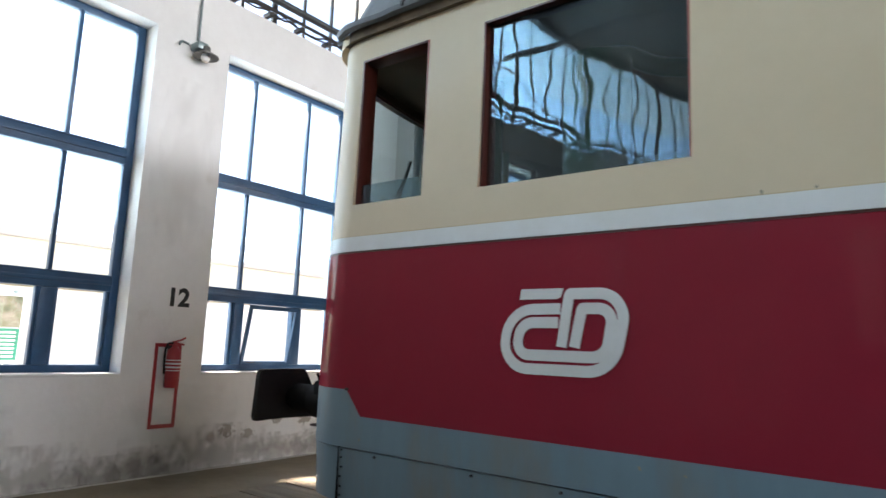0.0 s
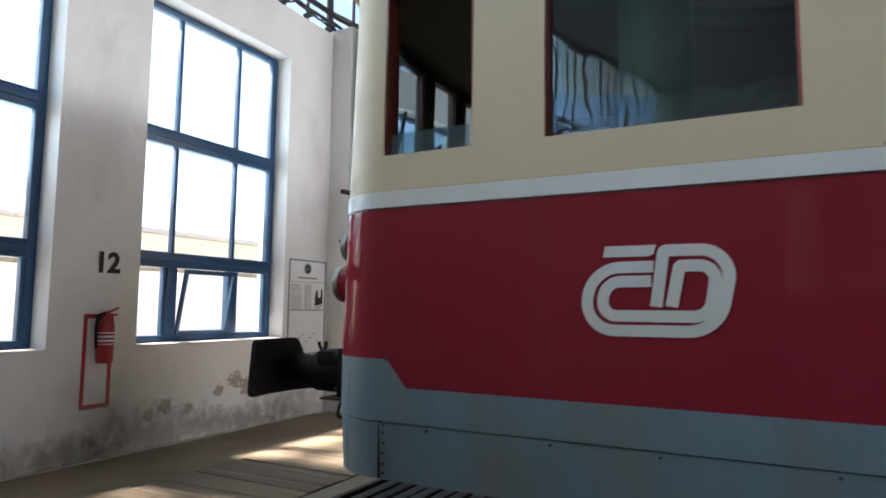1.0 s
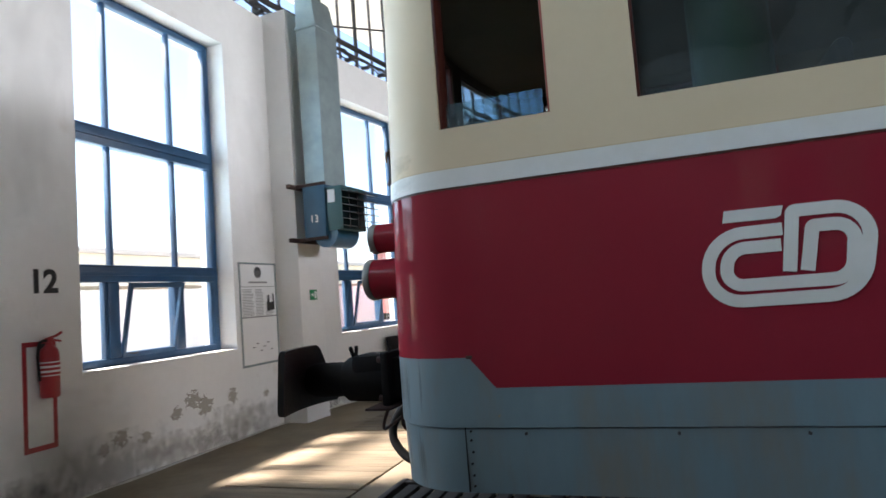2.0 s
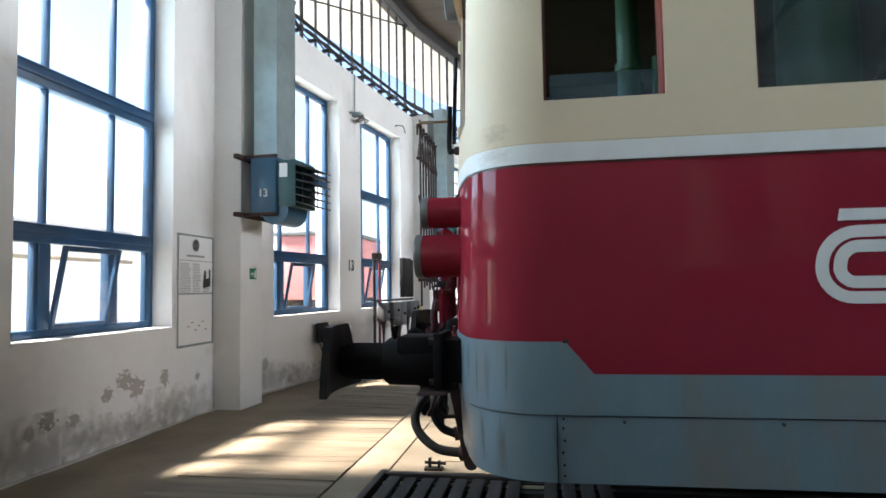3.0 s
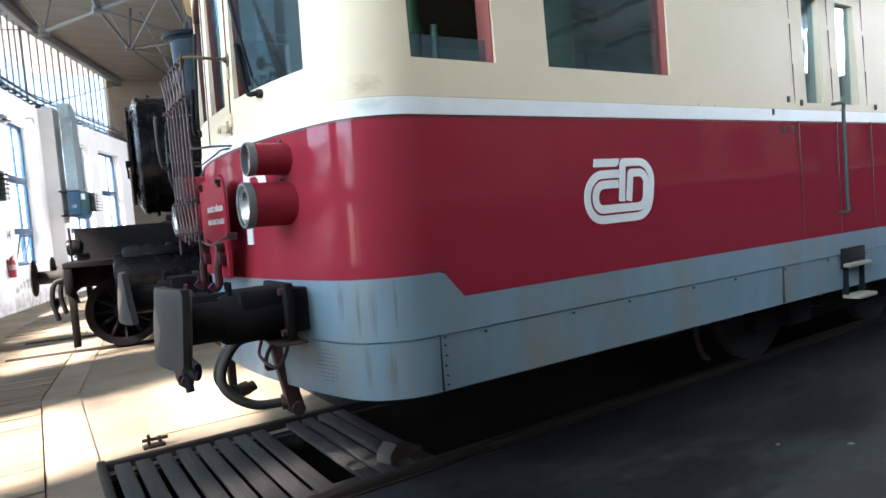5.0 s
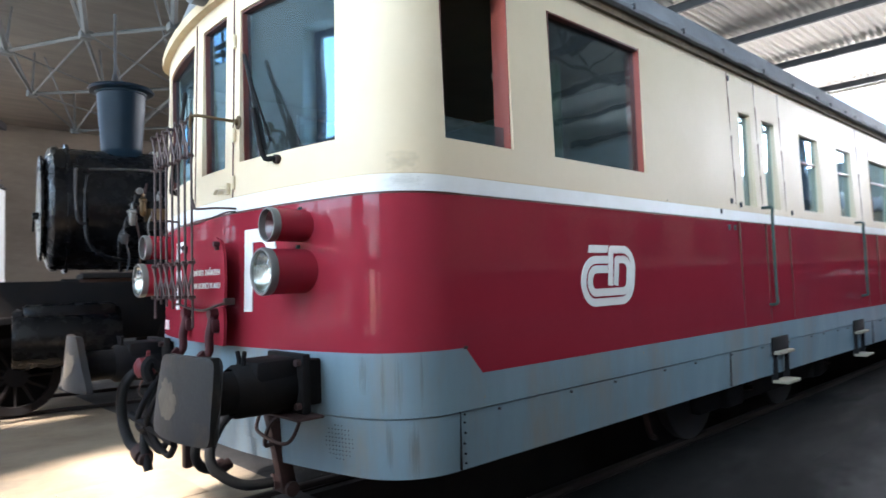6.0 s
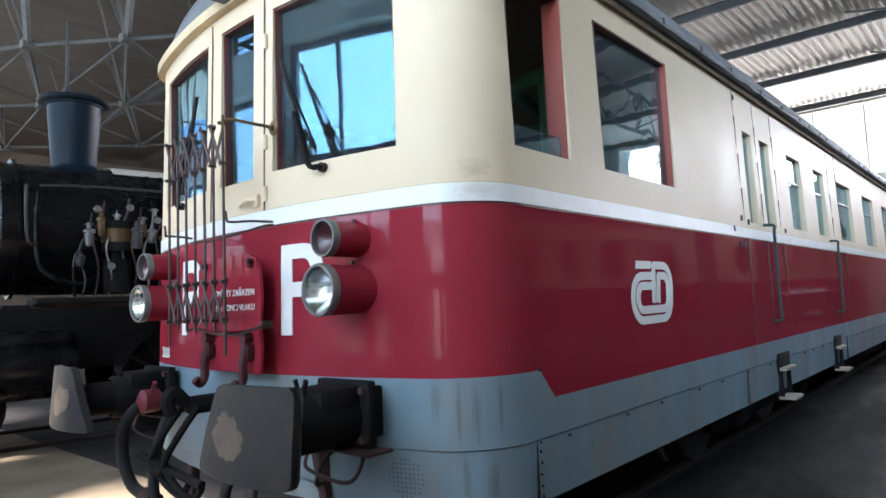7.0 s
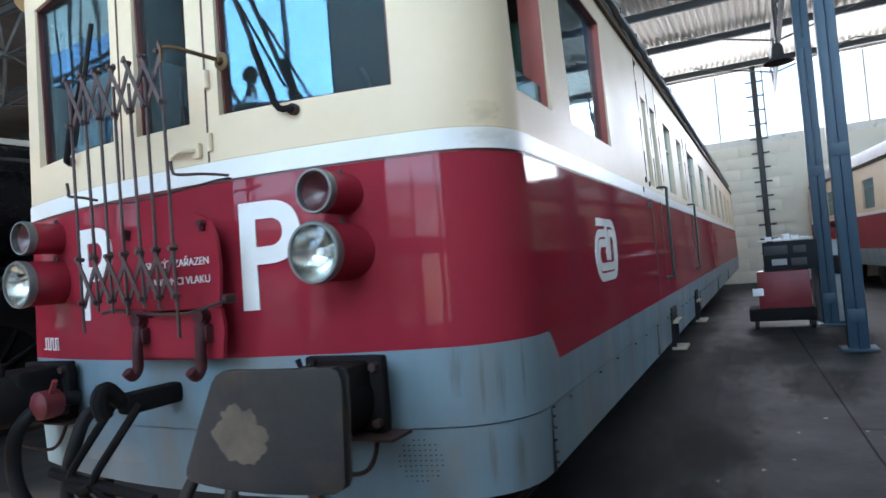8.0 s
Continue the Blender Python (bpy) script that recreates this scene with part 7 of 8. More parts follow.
def chair():
    m = panel_pose(2) @ Matrix.Translation((0.40, 2.36, 0)) @ pose(0, 0, 0, 0, 0, 92)
    ch = thing("office_chair", "black padded visitor chair with slim metal legs", "chair", m=m)
    bm = B()
    box(bm, (-0.23, -0.22, 0.44), (0.23, 0.22, 0.49), 0.022)
    part("seat", bm, PLASTIC, ch)
    bm = B()
    box(bm, (-0.21, 0.22, 0.58), (0.21, 0.26, 0.88), 0.02, Matrix.Translation((0, 0, 0)) @ pose(0, 0, 0, -6, 0, 0))
    part("backrest", bm, PLASTIC, ch)
    for sx in (-1, 1):
        bm = B()
        hose(bm, [(sx * 0.22, -0.22, 0.0), (sx * 0.20, -0.19, 0.25), (sx * 0.19, -0.16, 0.44)], 0.011, 8, 3)
        part("leg", bm, STEEL, ch)
        bm = B()
        hose(bm, [(sx * 0.22, 0.26, 0.0), (sx * 0.20, 0.20, 0.25), (sx * 0.19, 0.16, 0.44)], 0.011, 8, 3)
        part("leg", bm, STEEL, ch)
        bm = B()
        hose(bm, [(sx * 0.17, 0.12, 0.43), (sx * 0.18, 0.25, 0.46), (sx * 0.18, 0.28, 0.70)], 0.010, 8, 3)
        part("back_stay", bm, STEEL, ch)
    return ch


chair()


# ---------------------------------------------------------------- the steam engine on the next track
ENG = panel_pose(2) @ Matrix.Translation((0, 3.55, 0))
eng = thing("steam_locomotive", "black steam locomotive with tall capped chimney and brass fittings", "locomotive", m=ENG)


def epart(name, bm, mat=None, label="", parent=None):
    return part(name, bm, mat or LOCO, parent or eng, label)


AX = pose(0, 0, 0, 0, 90, 0)
bm = B()
lathe(bm, [(0.05, 3.30), (0.30, 3.27), (0.68, 3.31), (0.80, 3.35), (0.84, 3.39), (0.84, 3.45), (0.82, 3.45), (0.84, 5.0), (0.87, 5.0), (0.87, 5.05), (0.84, 5.05), (0.86, 7.4), (0.86, 8.8)],
      Matrix.Translation((0, 0, 2.60)) @ AX, 40)
epart("boiler", bm)
for x in (3.55, 5.2, 6.4):
    bm = B()
    lathe(bm, [(0.845, -0.02), (0.875, -0.02), (0.875, 0.02), (0.845, 0.02)], Matrix.Translation((x, 0, 2.60)) @ AX, 40)
    epart("boiler_band", bm)
bm = B()
lathe(bm, [(0.42, 3.30), (0.275, 3.42), (0.265, 3.46), (0.310, 4.10), (0.315, 4.24), (0.335, 4.25), (0.335, 4.27), (0.415, 4.285), (0.430, 4.31), (0.415, 4.335), (0.33, 4.36), (0.29, 4.1)], pose(4.25, -0.045, 0), 36, False)
chim = epart("chimney", bm, CHIMNEY, "tapered chimney with a wide cap")
bm = B()
hose(bm, [(4.2, 0.17, 4.34), (4.2, 0.165, 4.9), (4.2, 0.16, 5.50)], 0.022, 8, 3)
lathe(bm, [(0.05, 0), (0.09, 0.03), (0.09, 0.15), (0.05, 0.19), (0.035, 0.28)], pose(4.2, 0.17, 4.33), 12)
epart("chimney_rod", bm, STEEL, "", chim)
# the glow of light on the boiler top, put in as a pale sheet
bm = B()
rows = []
for x in (4.62, 8.5):
    rows.append([(bm.verts.new((x, 0.875 * math.sin(radians(a)), 2.60 + 0.875 * math.cos(radians(a)))), bm.verts.new((x, 0.86 * math.sin(radians(a)), 2.60 + 0.86 * math.cos(radians(a))))) for a in range(-34, 35, 4)])
for a, b, c, d in zip(rows[0], rows[0][1:], rows[1], rows[1][1:]):
    bm.faces.new((a[0], b[0], d[0], c[0])), bm.faces.new((a[1], c[1], d[1], b[1]))
for k in (0, -1):
    bm.faces.new((rows[0][k][0], rows[1][k][0], rows[1][k][1], rows[0][k][1]))
for row in rows:
    for a, b in zip(row, row[1:]):
        bm.faces.new((a[0], a[1], b[1], b[0]))
epart("top_lagging", bm, SHEET, "pale sheet standing for the light along the boiler top")
bm = B()
lathe(bm, [(0.42, 3.15), (0.34, 3.30), (0.33, 3.55), (0.22, 3.68), (0.0, 3.72)], pose(6.6, 0, 0), 28)
epart("steam_dome", bm)
bm = B()
for y in (-0.84, 0.84):
    hose(bm, [(3.75, y * 1.06, 3.02), (4.5, y * 1.08, 3.05), (7.5, y * 1.08, 3.05)], 0.017, 8, 3)
hose(bm, [(3.27, -0.55, 3.0), (3.25, -0.2, 3.12), (3.25, 0.2, 3.12), (3.27, 0.55, 3.0)], 0.016, 8, 4)
epart("handrail", bm, STEEL, "thin polished handrail")
bm = B()
lathe(bm, [(0.66, 3.285), (0.70, 3.285), (0.70, 3.25), (0.66, 3.25)], Matrix.Translation((0, 0, 2.6)) @ AX, 32)
rod(bm, (3.18, 0, 2.5), (3.30, 0, 2.5), 0.05), rod(bm, (3.20, 0, 2.5), (3.20, 0.25, 2.32), 0.015)
epart("smokebox_door_rim", bm)
# platforms and frames
bm = B()
box(bm, (2.40, -1.35, 1.13), (3.6, 1.35, 1.20), 0.01)
epart("front_deck", bm, BLACK)
for s in (-1, 1):
    bm = B()
    box(bm, (3.6, s * 1.45 - 0.35, 1.62), (10.0, s * 1.45 + 0.0 if s > 0 else s * 1.45 + 0.35, 1.68), 0.01)
    epart("running_board", bm, BLACK)
    bm = B()
    box(bm, (2.5, s * 0.62 - 0.05, 0.85), (10.5, s * 0.62 + 0.05, 1.62), 0.02)
    epart("main_frame", bm, BLACK)
    # cylinder block, rods, wheels
    bm = B()
    lathe(bm, [(0.05, -0.55), (0.34, -0.55), (0.36, -0.50), (0.36, 0.50), (0.34, 0.55), (0.05, 0.55)], Matrix.Translation((3.5, s * 1.12, 0.95)) @ AX, 24)
    box(bm, (3.05, s * 1.12 - 0.25, 1.05), (4.0, s * 1.12 + 0.25, 1.34), 0.05)
    epart("cylinder_block", bm)
    for x, r in ((3.0, 0.45), (5.2, 0.65), (6.8, 0.65), (8.4, 0.65)):
        bm = B()
        lathe(bm, [(r * 0.82, -0.06), (r, -0.06), (r * 1.03, 0.06), (r * 0.82, 0.06), (r * 0.82, -0.06)], Matrix.Translation((x, s * 0.76, r + 0.05)) @ pose(0, 0, 0, 90, 0, 0), 28)
        wheel = epart("spoked_wheel", bm, BLACK)
        bm = B()
        lathe(bm, [(0.02, -0.08), (0.13, -0.08), (0.13, 0.08), (0.02, 0.08)], Matrix.Translation((x, s * 0.76, r + 0.05)) @ pose(0, 0, 0, 90, 0, 0), 14)
        epart("hub", bm, BLACK, "", wheel)
        for i in range(12):
            a = 2 * math.pi * i / 12
            bm = B()
            rod(bm, (x + 0.1 * math.cos(a), s * 0.76, r + 0.05 + 0.1 * math.sin(a)), (x + r * 0.85 * math.cos(a), s * 0.76, r + 0.05 + r * 0.85 * math.sin(a)), 0.025, seg=6)
            epart("spoke", bm, BLACK, "", wheel)
    bm = B()
    box(bm, (5.0, s * 0.90 - 0.03, 0.60), (8.6, s * 0.90 + 0.03, 0.72), 0.02)
    epart("coupling_rod", bm, STEEL)
    # buffer
    bm = B()
    lathe(bm, [(0.02, 0.0), (0.22, 0.02), (0.235, 0.04), (0.20, 0.06), (0.08, 0.08), (0.08, 0.30), (0.12, 0.30), (0.14, 0.45)], Matrix.Translation((2.0, s * 0.875, 1.03)) @ AX, 24)
    epart("buffer", bm, WORN, "round greased buffer")
bm = B()
box(bm, (2.40, -1.35, 0.82), (2.50, 1.35, 1.13), 0.015)
epart("buffer_beam", bm, BLACK)
for y in (-1.2, -0.4, 0.5, 1.2):
    bm = B()
    hose(bm, [(2.38, y, 1.0), (2.28, y, 0.95), (2.24, y + 0.05, 0.75), (2.28, y + 0.10, 0.5)], 0.03, 8, 4)
    epart("front_hose", bm, RUBBER)
    bm = B()
    rod(bm, (2.5, y, 1.19), (2.5, y, 1.62), 0.014, seg=6)
    epart("deck_post", bm, BLACK)
for y in (-1.2, 1.2):
    bm = B()
    box(bm, (2.42, y - 0.05, 0.15), (2.5, y + 0.05, 0.85), 0.01)
    epart("guard_iron", bm, BLACK)
bm = B()
box(bm, (2.25, -0.12, 0.98), (2.42, 0.12, 1.10), 0.02)
epart("draw_hook", bm, BLACK)
for y in (-1.0, 1.0):
    bm = B()
    lathe(bm, [(0.05, 0.0), (0.10, 0.03), (0.10, 0.16), (0.085, 0.18)], Matrix.Translation((2.62, y, 1.38)) @ pose(0, 0, 0, 0, -90, 0), 18)
    box(bm, (2.55, y - 0.05, 1.20), (2.68, y + 0.05, 1.30))
    epart("front_lantern", bm, LOCO)
# air pump and fittings on the near side
bm = B()
rod(bm, (4.55, -0.98, 1.75), (4.55, -0.98, 2.15), 0.15, seg=18), rod(bm, (4.55, -0.98, 2.25), (4.55, -0.98, 2.62), 0.17, seg=18), rod(bm, (4.55, -0.98, 2.15), (4.55, -0.98, 2.25), 0.06, seg=10)
pump = epart("air_pump", bm, BLACK, "greasy twin-cylinder air pump")
bm = B()
rod(bm, (4.55, -0.98, 2.36), (4.55, -0.98, 2.52), 0.176, seg=18)
rod(bm, (4.85, -0.95, 2.45), (4.85, -0.95, 2.60), 0.05, seg=12)
epart("brass_jacket", bm, BRASS, "dull brass jacket", pump)
for p in ((4.55, -0.98, 2.62), (4.85, -0.95, 2.6), (4.25, -0.95, 2.5), (5.0, -0.92, 2.72), (4.70, -1.0, 2.30)):
    bm = B()
    rod(bm, p, (p[0], p[1], p[2] + 0.10), 0.03, seg=8)
    rod(bm, (p[0] - 0.05, p[1], p[2] + 0.08), (p[0] + 0.05, p[1], p[2] + 0.08), 0.015, seg=6)
    epart("valve", bm, RIM, "bare metal valve", pump)
bm = B()
hose(bm, [(3.75, -0.80, 2.95), (3.72, -0.86, 2.6), (3.74, -0.95, 2.1), (3.95, -1.0, 1.9), (4.3, -1.0, 1.85)], 0.03, 8, 5)
hose(bm, [(4.55, -0.98, 2.7), (4.9, -0.95, 2.95), (5.6, -0.88, 2.9), (7.5, -0.88, 2.85)], 0.022, 8, 5)
hose(bm, [(4.1, -0.95, 1.7), (4.1, -1.0, 2.2), (4.35, -0.98, 2.4)], 0.022, 8, 4)
hose(bm, [(5.2, -0.9, 1.7), (5.2, -0.95, 2.3), (5.0, -0.95, 2.6)], 0.018, 8, 4)
epart("pipework", bm, LOCO, "bent pipes along the boiler")
for i, (x, z, r, h) in enumerate(((4.22, 2.30, 0.055, 0.26), (4.34, 2.42, 0.04, 0.30), (4.74, 2.28, 0.06, 0.34), (4.92, 2.36, 0.05, 0.22), (5.08, 2.22, 0.07, 0.30), (4.12, 2.06, 0.05, 0.16))):
    bm = B()
    lathe(bm, [(0.0, 0.0), (r * 0.7, 0.0), (r, 0.03), (r, h * 0.6), (r * 1.25, h * 0.62), (r * 1.25, h * 0.72), (r * 0.55, h * 0.8), (r * 0.4, h), (0.0, h)], pose(x, -1.10 - 0.02 * (i % 3), z), 14)
    epart("lubricator", bm, (RIM, BRASS, STEEL)[i % 3], "turned metal lubricator body", pump)
for i, (x, z) in enumerate(((4.30, 2.74), (4.66, 2.78), (4.98, 2.64), (4.45, 2.06), (4.86, 2.10))):
    bm = B()
    lathe(bm, [(0.035, 0.0), (0.045, 0.008), (0.045, 0.016), (0.035, 0.024)], Matrix.Translation((x, -1.13, z)) @ pose(0, 0, 0, 90, 0, 0), 14)
    rod(bm, (x, -1.0, z), (x, -1.16, z), 0.010, seg=6)
    epart("hand_wheel", bm, RIM, "small bare hand wheel", pump)
for i in range(7):
    bm = B()
    x, z = 4.16 + 0.14 * i, 2.0 + 0.05 * ((i * 3) % 5)
    hose(bm, [(x, -1.02, 1.70), (x + 0.02, -1.10, z - 0.1), (x - 0.05, -1.14, z + 0.25), (x + 0.06, -1.06, z + 0.5), (x + 0.12, -0.94, z + 0.72)], 0.011 + 0.003 * (i % 2), 7, 4)
    epart("oil_pipe", bm, (STEEL, RUSTIRON, RIM)[i % 3], "thin bent oil pipe", pump)
bm = B()
hose(bm, [(3.62, -0.86, 3.02), (3.60, -0.98, 2.96), (3.60, -1.0, 2.6), (3.63, -0.98, 2.36), (3.72, -0.92, 2.32)], 0.018, 8, 5)
epart("grab_rail", bm, STEEL, "bent grab rail on the smokebox side")
bm = B()
box(bm, (3.6, -1.47, 1.585), (10.0, -1.45, 1.70), 0.004)
epart("board_edge", bm, RUSTIRON, "rusty edge of the running board")
bm = B()
box(bm, (8.6, -1.4, 1.68), (10.6, 1.4, 3.3), 0.05), box(bm, (8.4, -1.5, 3.3), (10.9, 1.5, 3.42), 0.05)
epart("cab", bm)
bm = B()
for i in range(9):
    box(bm, (5.6 + 0.45 * i, -0.70, 3.05 - 0.0), (5.9 + 0.45 * i, -0.62, 3.12), 0.01)
epart("boiler_clip", bm, STEEL)
for y in RAIL_Y:
    bm = B()
    box(bm, (1.6, y - YC - 0.036, -0.01), (14, y - YC + 0.036, 0.045), 0.012, ENG)
    single("rail", bm, RAIL, "rusty flush running rail in the floor", "rail", "structure", "rails")

# ---------------------------------------------------------------- right of the railcar
# a second railcar on the other neighbouring track
other = copy_thing(car, pose(10.1, -2.42, 0.045, 0, 0, BEND))
tagged(other, "second red and cream railcar standing on the neighbouring track", "railcar")

sk = thing("engine_skid", "red machine cabinet with a dark instrument rack on a low trolley", "machine", (7.75, 1.72, 0))
bm = B()
box(bm, (7.55, 1.29, 0.33), (8.05, 2.04, 0.93), 0.02)
part("cabinet", bm, material("machine_red", (0.20, 0.02, 0.026), 0.5, second=(0.14, 0.016, 0.02), scale=4, bump=0.1), sk)
bm = B()
box(bm, (7.68, 1.14, 0.93), (8.15, 1.92, 1.40), 0.015)
part("instrument_rack", bm, PLASTIC, sk, "dark instrument rack")
for i, (y, z, w, h) in enumerate(((1.30, 1.00, 0.22, 0.12), (1.58, 1.02, 0.22, 0.10), (1.30, 1.20, 0.18, 0.12), (1.56, 1.19, 0.34, 0.15))):
    bm = B()
    box(bm, (7.665, y, z), (7.68, y + w, z + h), 0.004)
    part("gauge_panel", bm, STEEL if i != 1 else GREYINK, sk)
bm = B()
box(bm, (7.66, 1.18, 1.42), (8.18, 1.98, 1.44), 0.01)
for i in range(5):
    box(bm, (7.72, 1.25 + 0.13 * i, 1.44), (8.1, 1.35 + 0.13 * i, 1.46 + 0.03 * (i % 3)), 0.01)
part("papers_on_top", bm, PAPER, sk, "crumpled pale cloth and papers on top")
bm = B()
box(bm, (7.50, 1.25, 0.14), (8.25, 2.2, 0.34), 0.02)
part("trolley", bm, BLACK, sk)
bm = B()
box(bm, (7.535, 1.96, 0.55), (7.548, 2.12, 0.67), 0.005)
part("paper_tag", bm, PAPER, sk)
for x in (7.62, 8.12):
    for y in (1.3, 2.1):
        bm = B()
        lathe(bm, [(0.02, -0.03), (0.09, -0.03), (0.09, 0.03), (0.02, 0.03)], Matrix.Translation((x, y, 0.09)) @ pose(0, 0, 0, 90, 0, 0), 14)
        part("castor", bm, RUBBER, sk)
ma = thing("grey_machine", "grey workshop machine with pipes behind the red cabinet", "machine", (8.6, 0.95, 0))
bm = B()
box(bm, (8.3, 0.65, 0.0), (8.9, 1.20, 1.35), 0.03)
part("casing", bm, material("machine_grey", (0.22, 0.23, 0.23), 0.5, second=(0.12, 0.12, 0.12), scale=5), ma)
bm = B()
hose(bm, [(8.28, 0.75, 1.3), (8.2, 0.74, 1.5), (8.2, 0.9, 1.6), (8.28, 1.0, 1.4)], 0.025, 8, 5)
part("pipe", bm, BLACK, ma)
bm = B()
box(bm, (8.26, 0.75, 0.8), (8.30, 1.1, 1.1), 0.005)
part("panel", bm, BLACK, ma, "black front panel")

# pendant lamp under the roof
pl = thing("pendant_lamp", "dark enamelled industrial pendant lamp under the roof", "lamp", (9.0, 1.36, 4.6))
bm = B()
lathe(bm, [(0.05, 0.35), (0.09, 0.30), (0.11, 0.12), (0.26, 0.0), (0.24, 0.0), (0.10, 0.10)], pose(9.0, 1.36, 4.6), 24)
part("shade", bm, STEEL, pl)
bm = B()
rod(bm, (9.0, 1.36, 4.93), (9.0, 1.36, CEIL - 0.02), 0.02, seg=8)
rod(bm, (9.0, 1.36, 5.6), (9.0, 0.8, 6.4), 0.02, seg=8)
part("stem", bm, STEEL, pl)

# blocks of the far wall, and its cable ladder
bricks = {}
BH, BW = 0.40, 0.80
rnd = random.Random(31)
joined = B()
for r in range(12):
    z = 0.02 + r * BH
    off = (r % 2) * BW / 2
    for c in range(-6, 8):
        y = -2.0 + c * BW + off
        if not -4.8 < y < 8.6:
            continue
        if "m" not in bricks:
            bm = B()
            box(bm, (-0.018, 0.006, 0.006), (0.0, BW - 0.006, BH - 0.006), 0.004)
            bricks["m"] = mesh_of("block", bm, BRICK)
        if 0.6 < y < 5.2:
            ob = new("block", bricks["m"])
            ob.parent = far_wall
            ob.matrix_basis = pose(X_BACK - 0.001 - rnd.uniform(0, 0.004), y, z)
        else:
            box(joined, (X_BACK - 0.019, y + 0.006, z + 0.006), (X_BACK - 0.001, y + BW - 0.006, z + BH - 0.006))
for r in range(12):
    box(joined, (X_BACK - 0.017, -15.9, 0.026 + r * BH), (X_BACK - 0.001, -5.3, 0.40 + r * BH))
    box(joined, (X_BACK - 0.017, 9.6, 0.026 + r * BH), (X_BACK - 0.001, 25.9, 0.40 + r * BH))
ob = new("block_rest", mesh_of("block_rest", joined, BRICK))
ob.parent = far_wall
ob["kind"] = "stuff"
cl = thing("cable_ladder", "dark vertical cable ladder with side pegs on the end wall", "cable ladder", (X_BACK - 0.06, 1.7, 0))
bm = B()
box(bm, (X_BACK - 0.10, 1.61, 0.0), (X_BACK - 0.04, 1.79, 7.55), 0.01)
part("spine", bm, STEEL, cl)
for i in range(14):
    bm = B()
    rod(bm, (X_BACK - 0.07, 1.42, 0.5 + 0.5 * i), (X_BACK - 0.07, 1.98, 0.5 + 0.5 * i), 0.03, seg=6)
    part("peg", bm, STEEL, cl)

# ---------------------------------------------------------------- seen outside, then unseen trees against the sun
yb = thing("yellow_shed", "low yellow rendered shed across the yard", "building", (-33, 30, -0.12))
bm = B()
box(bm, (-36, 2, -0.12), (-30, 60, 5.2))
part("wall", bm, material("yellow_render", (0.86, 0.79, 0.62), 0.9, second=(0.82, 0.73, 0.55), scale=0.5), yb)
bm = B()
box(bm, (-36.4, 1.7, 5.2), (-29.6, 60.3, 5.5), 0.05)
part("roof", bm, material("pale_roof", (0.6, 0.55, 0.5), 0.8), yb)
yw = thing("yard_wall", "white rendered yard wall outside the windows", "wall", (-16, 20, -0.12))
bm = B()
box(bm, (-16.2, 2.5, -0.12), (-15.9, 45, 2.35), 0.02)
part("wall", bm, PLASTER, yw)
bm = B()
box(bm, (-16.3, 2.4, 2.35), (-15.8, 45.1, 2.45), 0.02)
part("coping", bm, KERB, yw)
wg = thing("goods_wagon", "faded red goods wagon standing outside", "wagon", (-10.0, 27, -0.12))
bm = B()
box(bm, (-11.3, 22, 1.0), (-8.7, 33, 3.3), 0.05)
part("body", bm, material("faded_wagon_red", (0.52, 0.22, 0.21), 0.7, second=(0.44, 0.17, 0.16), scale=1.5), wg)
bm = B()
box(bm, (-11.4, 21.9, 3.3), (-8.6, 33.1, 3.45), 0.05)
part("roof", bm, ROOF, wg)
for y in (24, 31):
    for x in (-10.7, -9.3):
        bm = B()
        lathe(bm, [(0.05, -0.06), (0.48, -0.06), (0.48, 0.06), (0.05, 0.06)], Matrix.Translation((x, y, 0.38)) @ pose(0, 0, 0, 0, 90, 0), 20)
        part("wheel", bm, STEEL, wg)
bm = B()
box(bm, (-11.2, 22.1, 0.75), (-8.8, 32.9, 1.0), 0.02)
part("underframe", bm, BLACK, wg)
gs = thing("yard_sign", "printed yard sign with a picture over green text, on two posts", "sign", (-9.2, 3.35, -0.12))
bm = B()
box(bm, (-9.22, 2.86, 0.93), (-9.185, 3.84, 1.86), 0.01)
part("panel", bm, PAPER, gs)
bm = B()
box(bm, (-9.185, 2.90, 1.40), (-9.181, 3.80, 1.82))
part("picture", bm, material("sign_picture", (0.16, 0.17, 0.09), 0.5, second=(0.34, 0.30, 0.26), scale=5, amount=0.9, third=(0.07, 0.09, 0.05), third_scale=3), gs, "dim green and brown picture")
bm = B()
box(bm, (-9.185, 2.90, 0.97), (-9.181, 3.80, 1.39))
part("text_field", bm, material("sign_panel_green", (0.01, 0.26, 0.17), 0.5), gs, "green text field")
for i in range(7):
    bm = B()
    box(bm, (-9.180, 3.74 - (0.28, 0.45, 0.36, 0.5, 0.32, 0.42, 0.25)[i], 1.005 + 0.053 * i), (-9.177, 3.76, 1.03 + 0.053 * i))
    part("print_bar", bm, PAPER, gs)
for y in (2.98, 3.72):
    bm = B()
    rod(bm, (-9.25, y, -0.12), (-9.25, y, 1.9), 0.03, seg=8)
    part("post", bm, GALV, gs)

LEAF = material("leaves", (0.055, 0.11, 0.030), 0.6, second=(0.09, 0.15, 0.04), scale=1.5, amount=0.7, random_tint=0.3, island=True)
BARK = material("bark", (0.10, 0.075, 0.055), 0.9, second=(0.06, 0.045, 0.035), scale=6, bump=0.6)


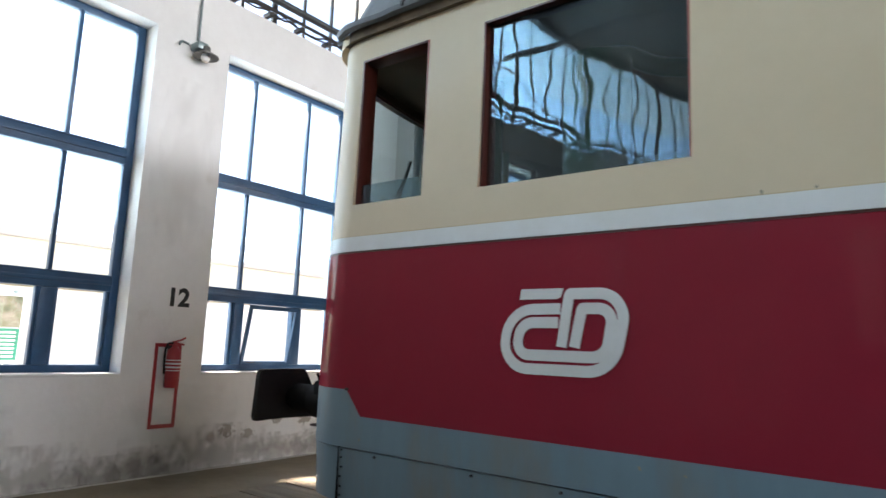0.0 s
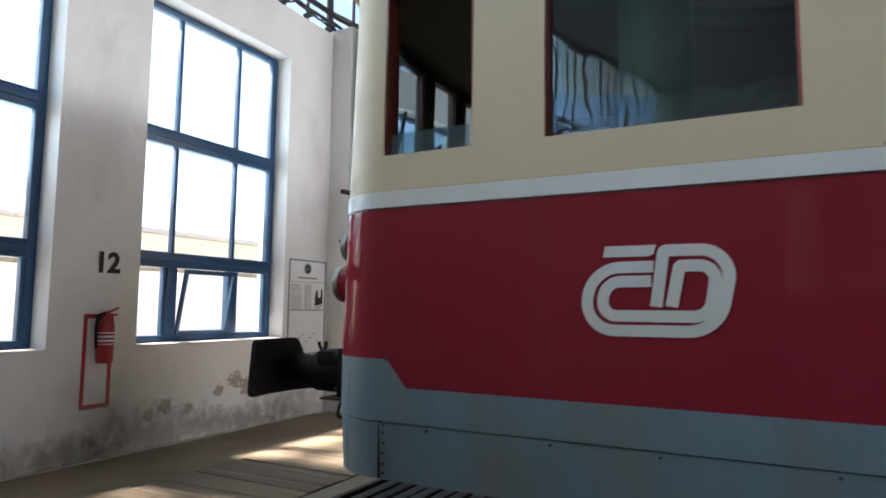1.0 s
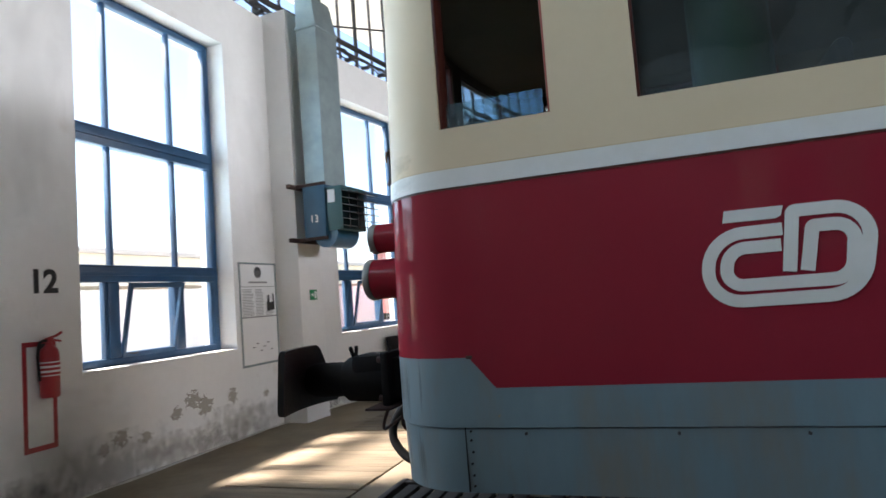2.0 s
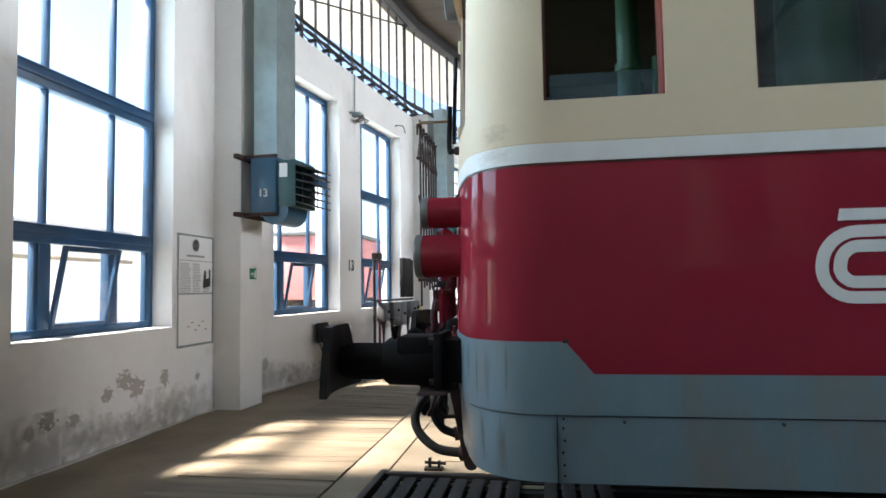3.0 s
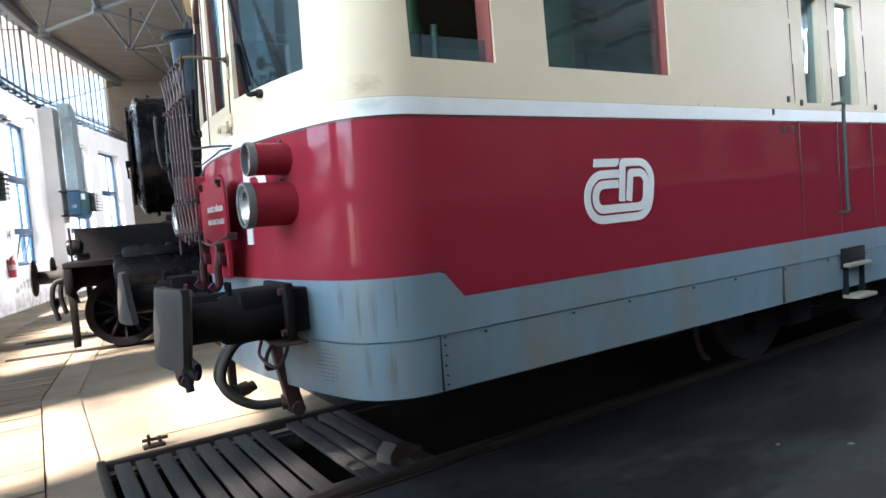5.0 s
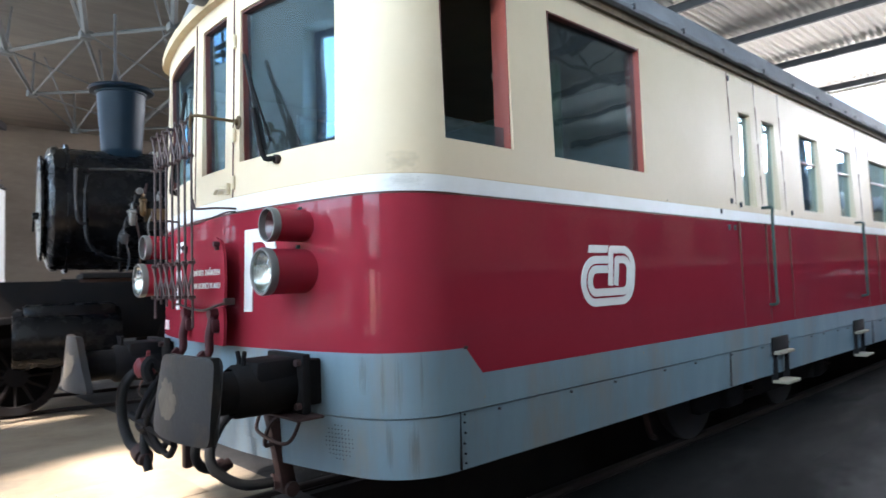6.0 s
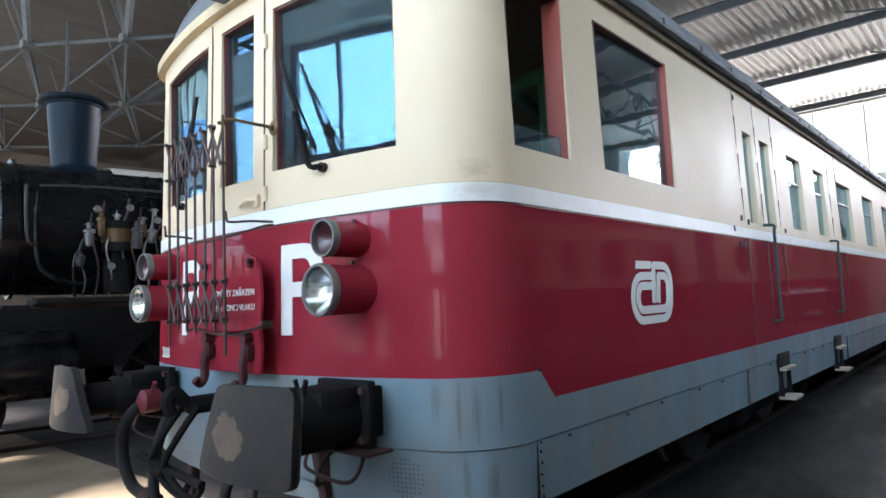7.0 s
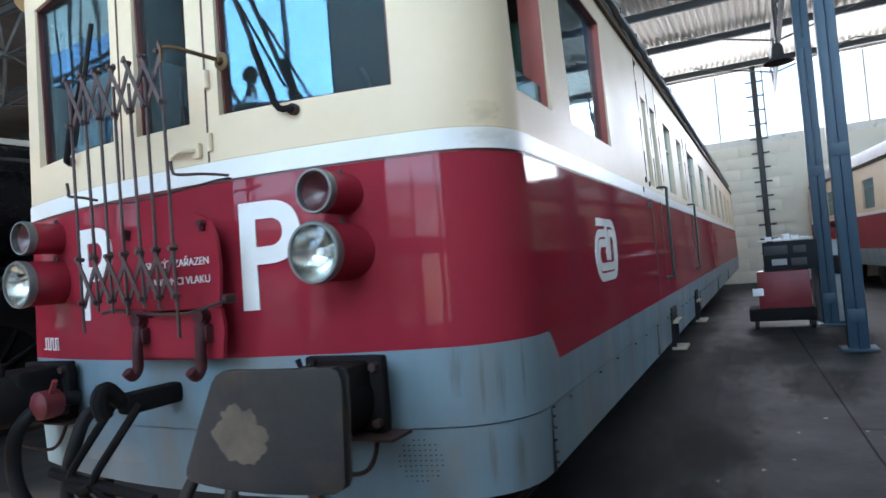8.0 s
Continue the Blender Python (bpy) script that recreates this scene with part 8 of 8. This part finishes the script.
def tree(x, y, h, crown_z, rx, ry, rz, n, seed):
    """A tapered trunk with limbs and a crown of many small leaves in clumps."""
    rnd = random.Random(seed)
    t = thing("tree", "unseen leafy tree added to block the sun", "tree", (x, y, -0.12), group="yard trees")
    bm = B()
    pts = [Vector((x + rnd.uniform(-.1, .1), y + rnd.uniform(-.1, .1), z)) for z in (-0.12, h * 0.3, h * 0.6, h * 0.85)]
    for a, b, r1, r2 in zip(pts, pts[1:], (0.28, 0.22, 0.15), (0.22, 0.15, 0.06)):
        rod(bm, a, b, r1, r2, 10, False)
    clumps = []
    for i in range(16):
        a = 2 * math.pi * i / 16 + rnd.uniform(-.3, .3)
        f = rnd.uniform(0.35, 1.0)
        tip = Vector((x + rx * f * math.cos(a), y + ry * f * math.sin(a), crown_z + rz * rnd.uniform(-0.8, 0.9) * (1.15 - 0.6 * f)))
        root = pts[1] + (pts[3] - pts[1]) * rnd.uniform(0.2, 0.9)
        rod(bm, root, tip, 0.07, 0.02, 6, False)
        clumps.append((tip, rnd.uniform(0.7, 1.25)))
    for _ in range(12):
        clumps.append((Vector((x + rx * rnd.uniform(-.6, .6), y + ry * rnd.uniform(-.6, .6), crown_z + rz * rnd.uniform(-.8, .9))), rnd.uniform(0.8, 1.3)))
    part("trunk", bm, BARK, t)
    verts, faces = [], []
    o = OFFSET[t.name]
    for i in range(n):
        c, r = clumps[i % len(clumps)]
        d = Vector((rnd.gauss(0, 1), rnd.gauss(0, 1), rnd.gauss(0, 1))).normalized() * r * rnd.random() ** 0.5
        p = c + d - o
        u = Vector((rnd.gauss(0, 1), rnd.gauss(0, 1), rnd.gauss(0, 1))).normalized()
        w = u.orthogonal().normalized()
        s = rnd.uniform(0.11, 0.20)
        k = len(verts)
        verts += [p - u * s, p + w * s * 0.6, p + u * s, p - w * s * 0.6]
        faces.append((k, k + 1, k + 2, k + 3))
    me = bpy.data.meshes.new("crown")
    me.from_pydata([tuple(v) for v in verts], [], faces)
    me.materials.append(LEAF)
    cr = new("crown", me)
    cr.parent = t
    cr["kind"] = "stuff"
    return t


# out of view: added to keep the sun off the first window and beyond
tree(-16.0, -1.0, 17.0, 14.4, 2.9, 3.0, 3.4, 26000, 1)
tree(-15.5, -6.8, 17.0, 14.2, 3.4, 3.8, 3.6, 22000, 2)
tree(-15.0, -13.5, 16.5, 14.0, 3.4, 3.8, 3.4, 12000, 3)
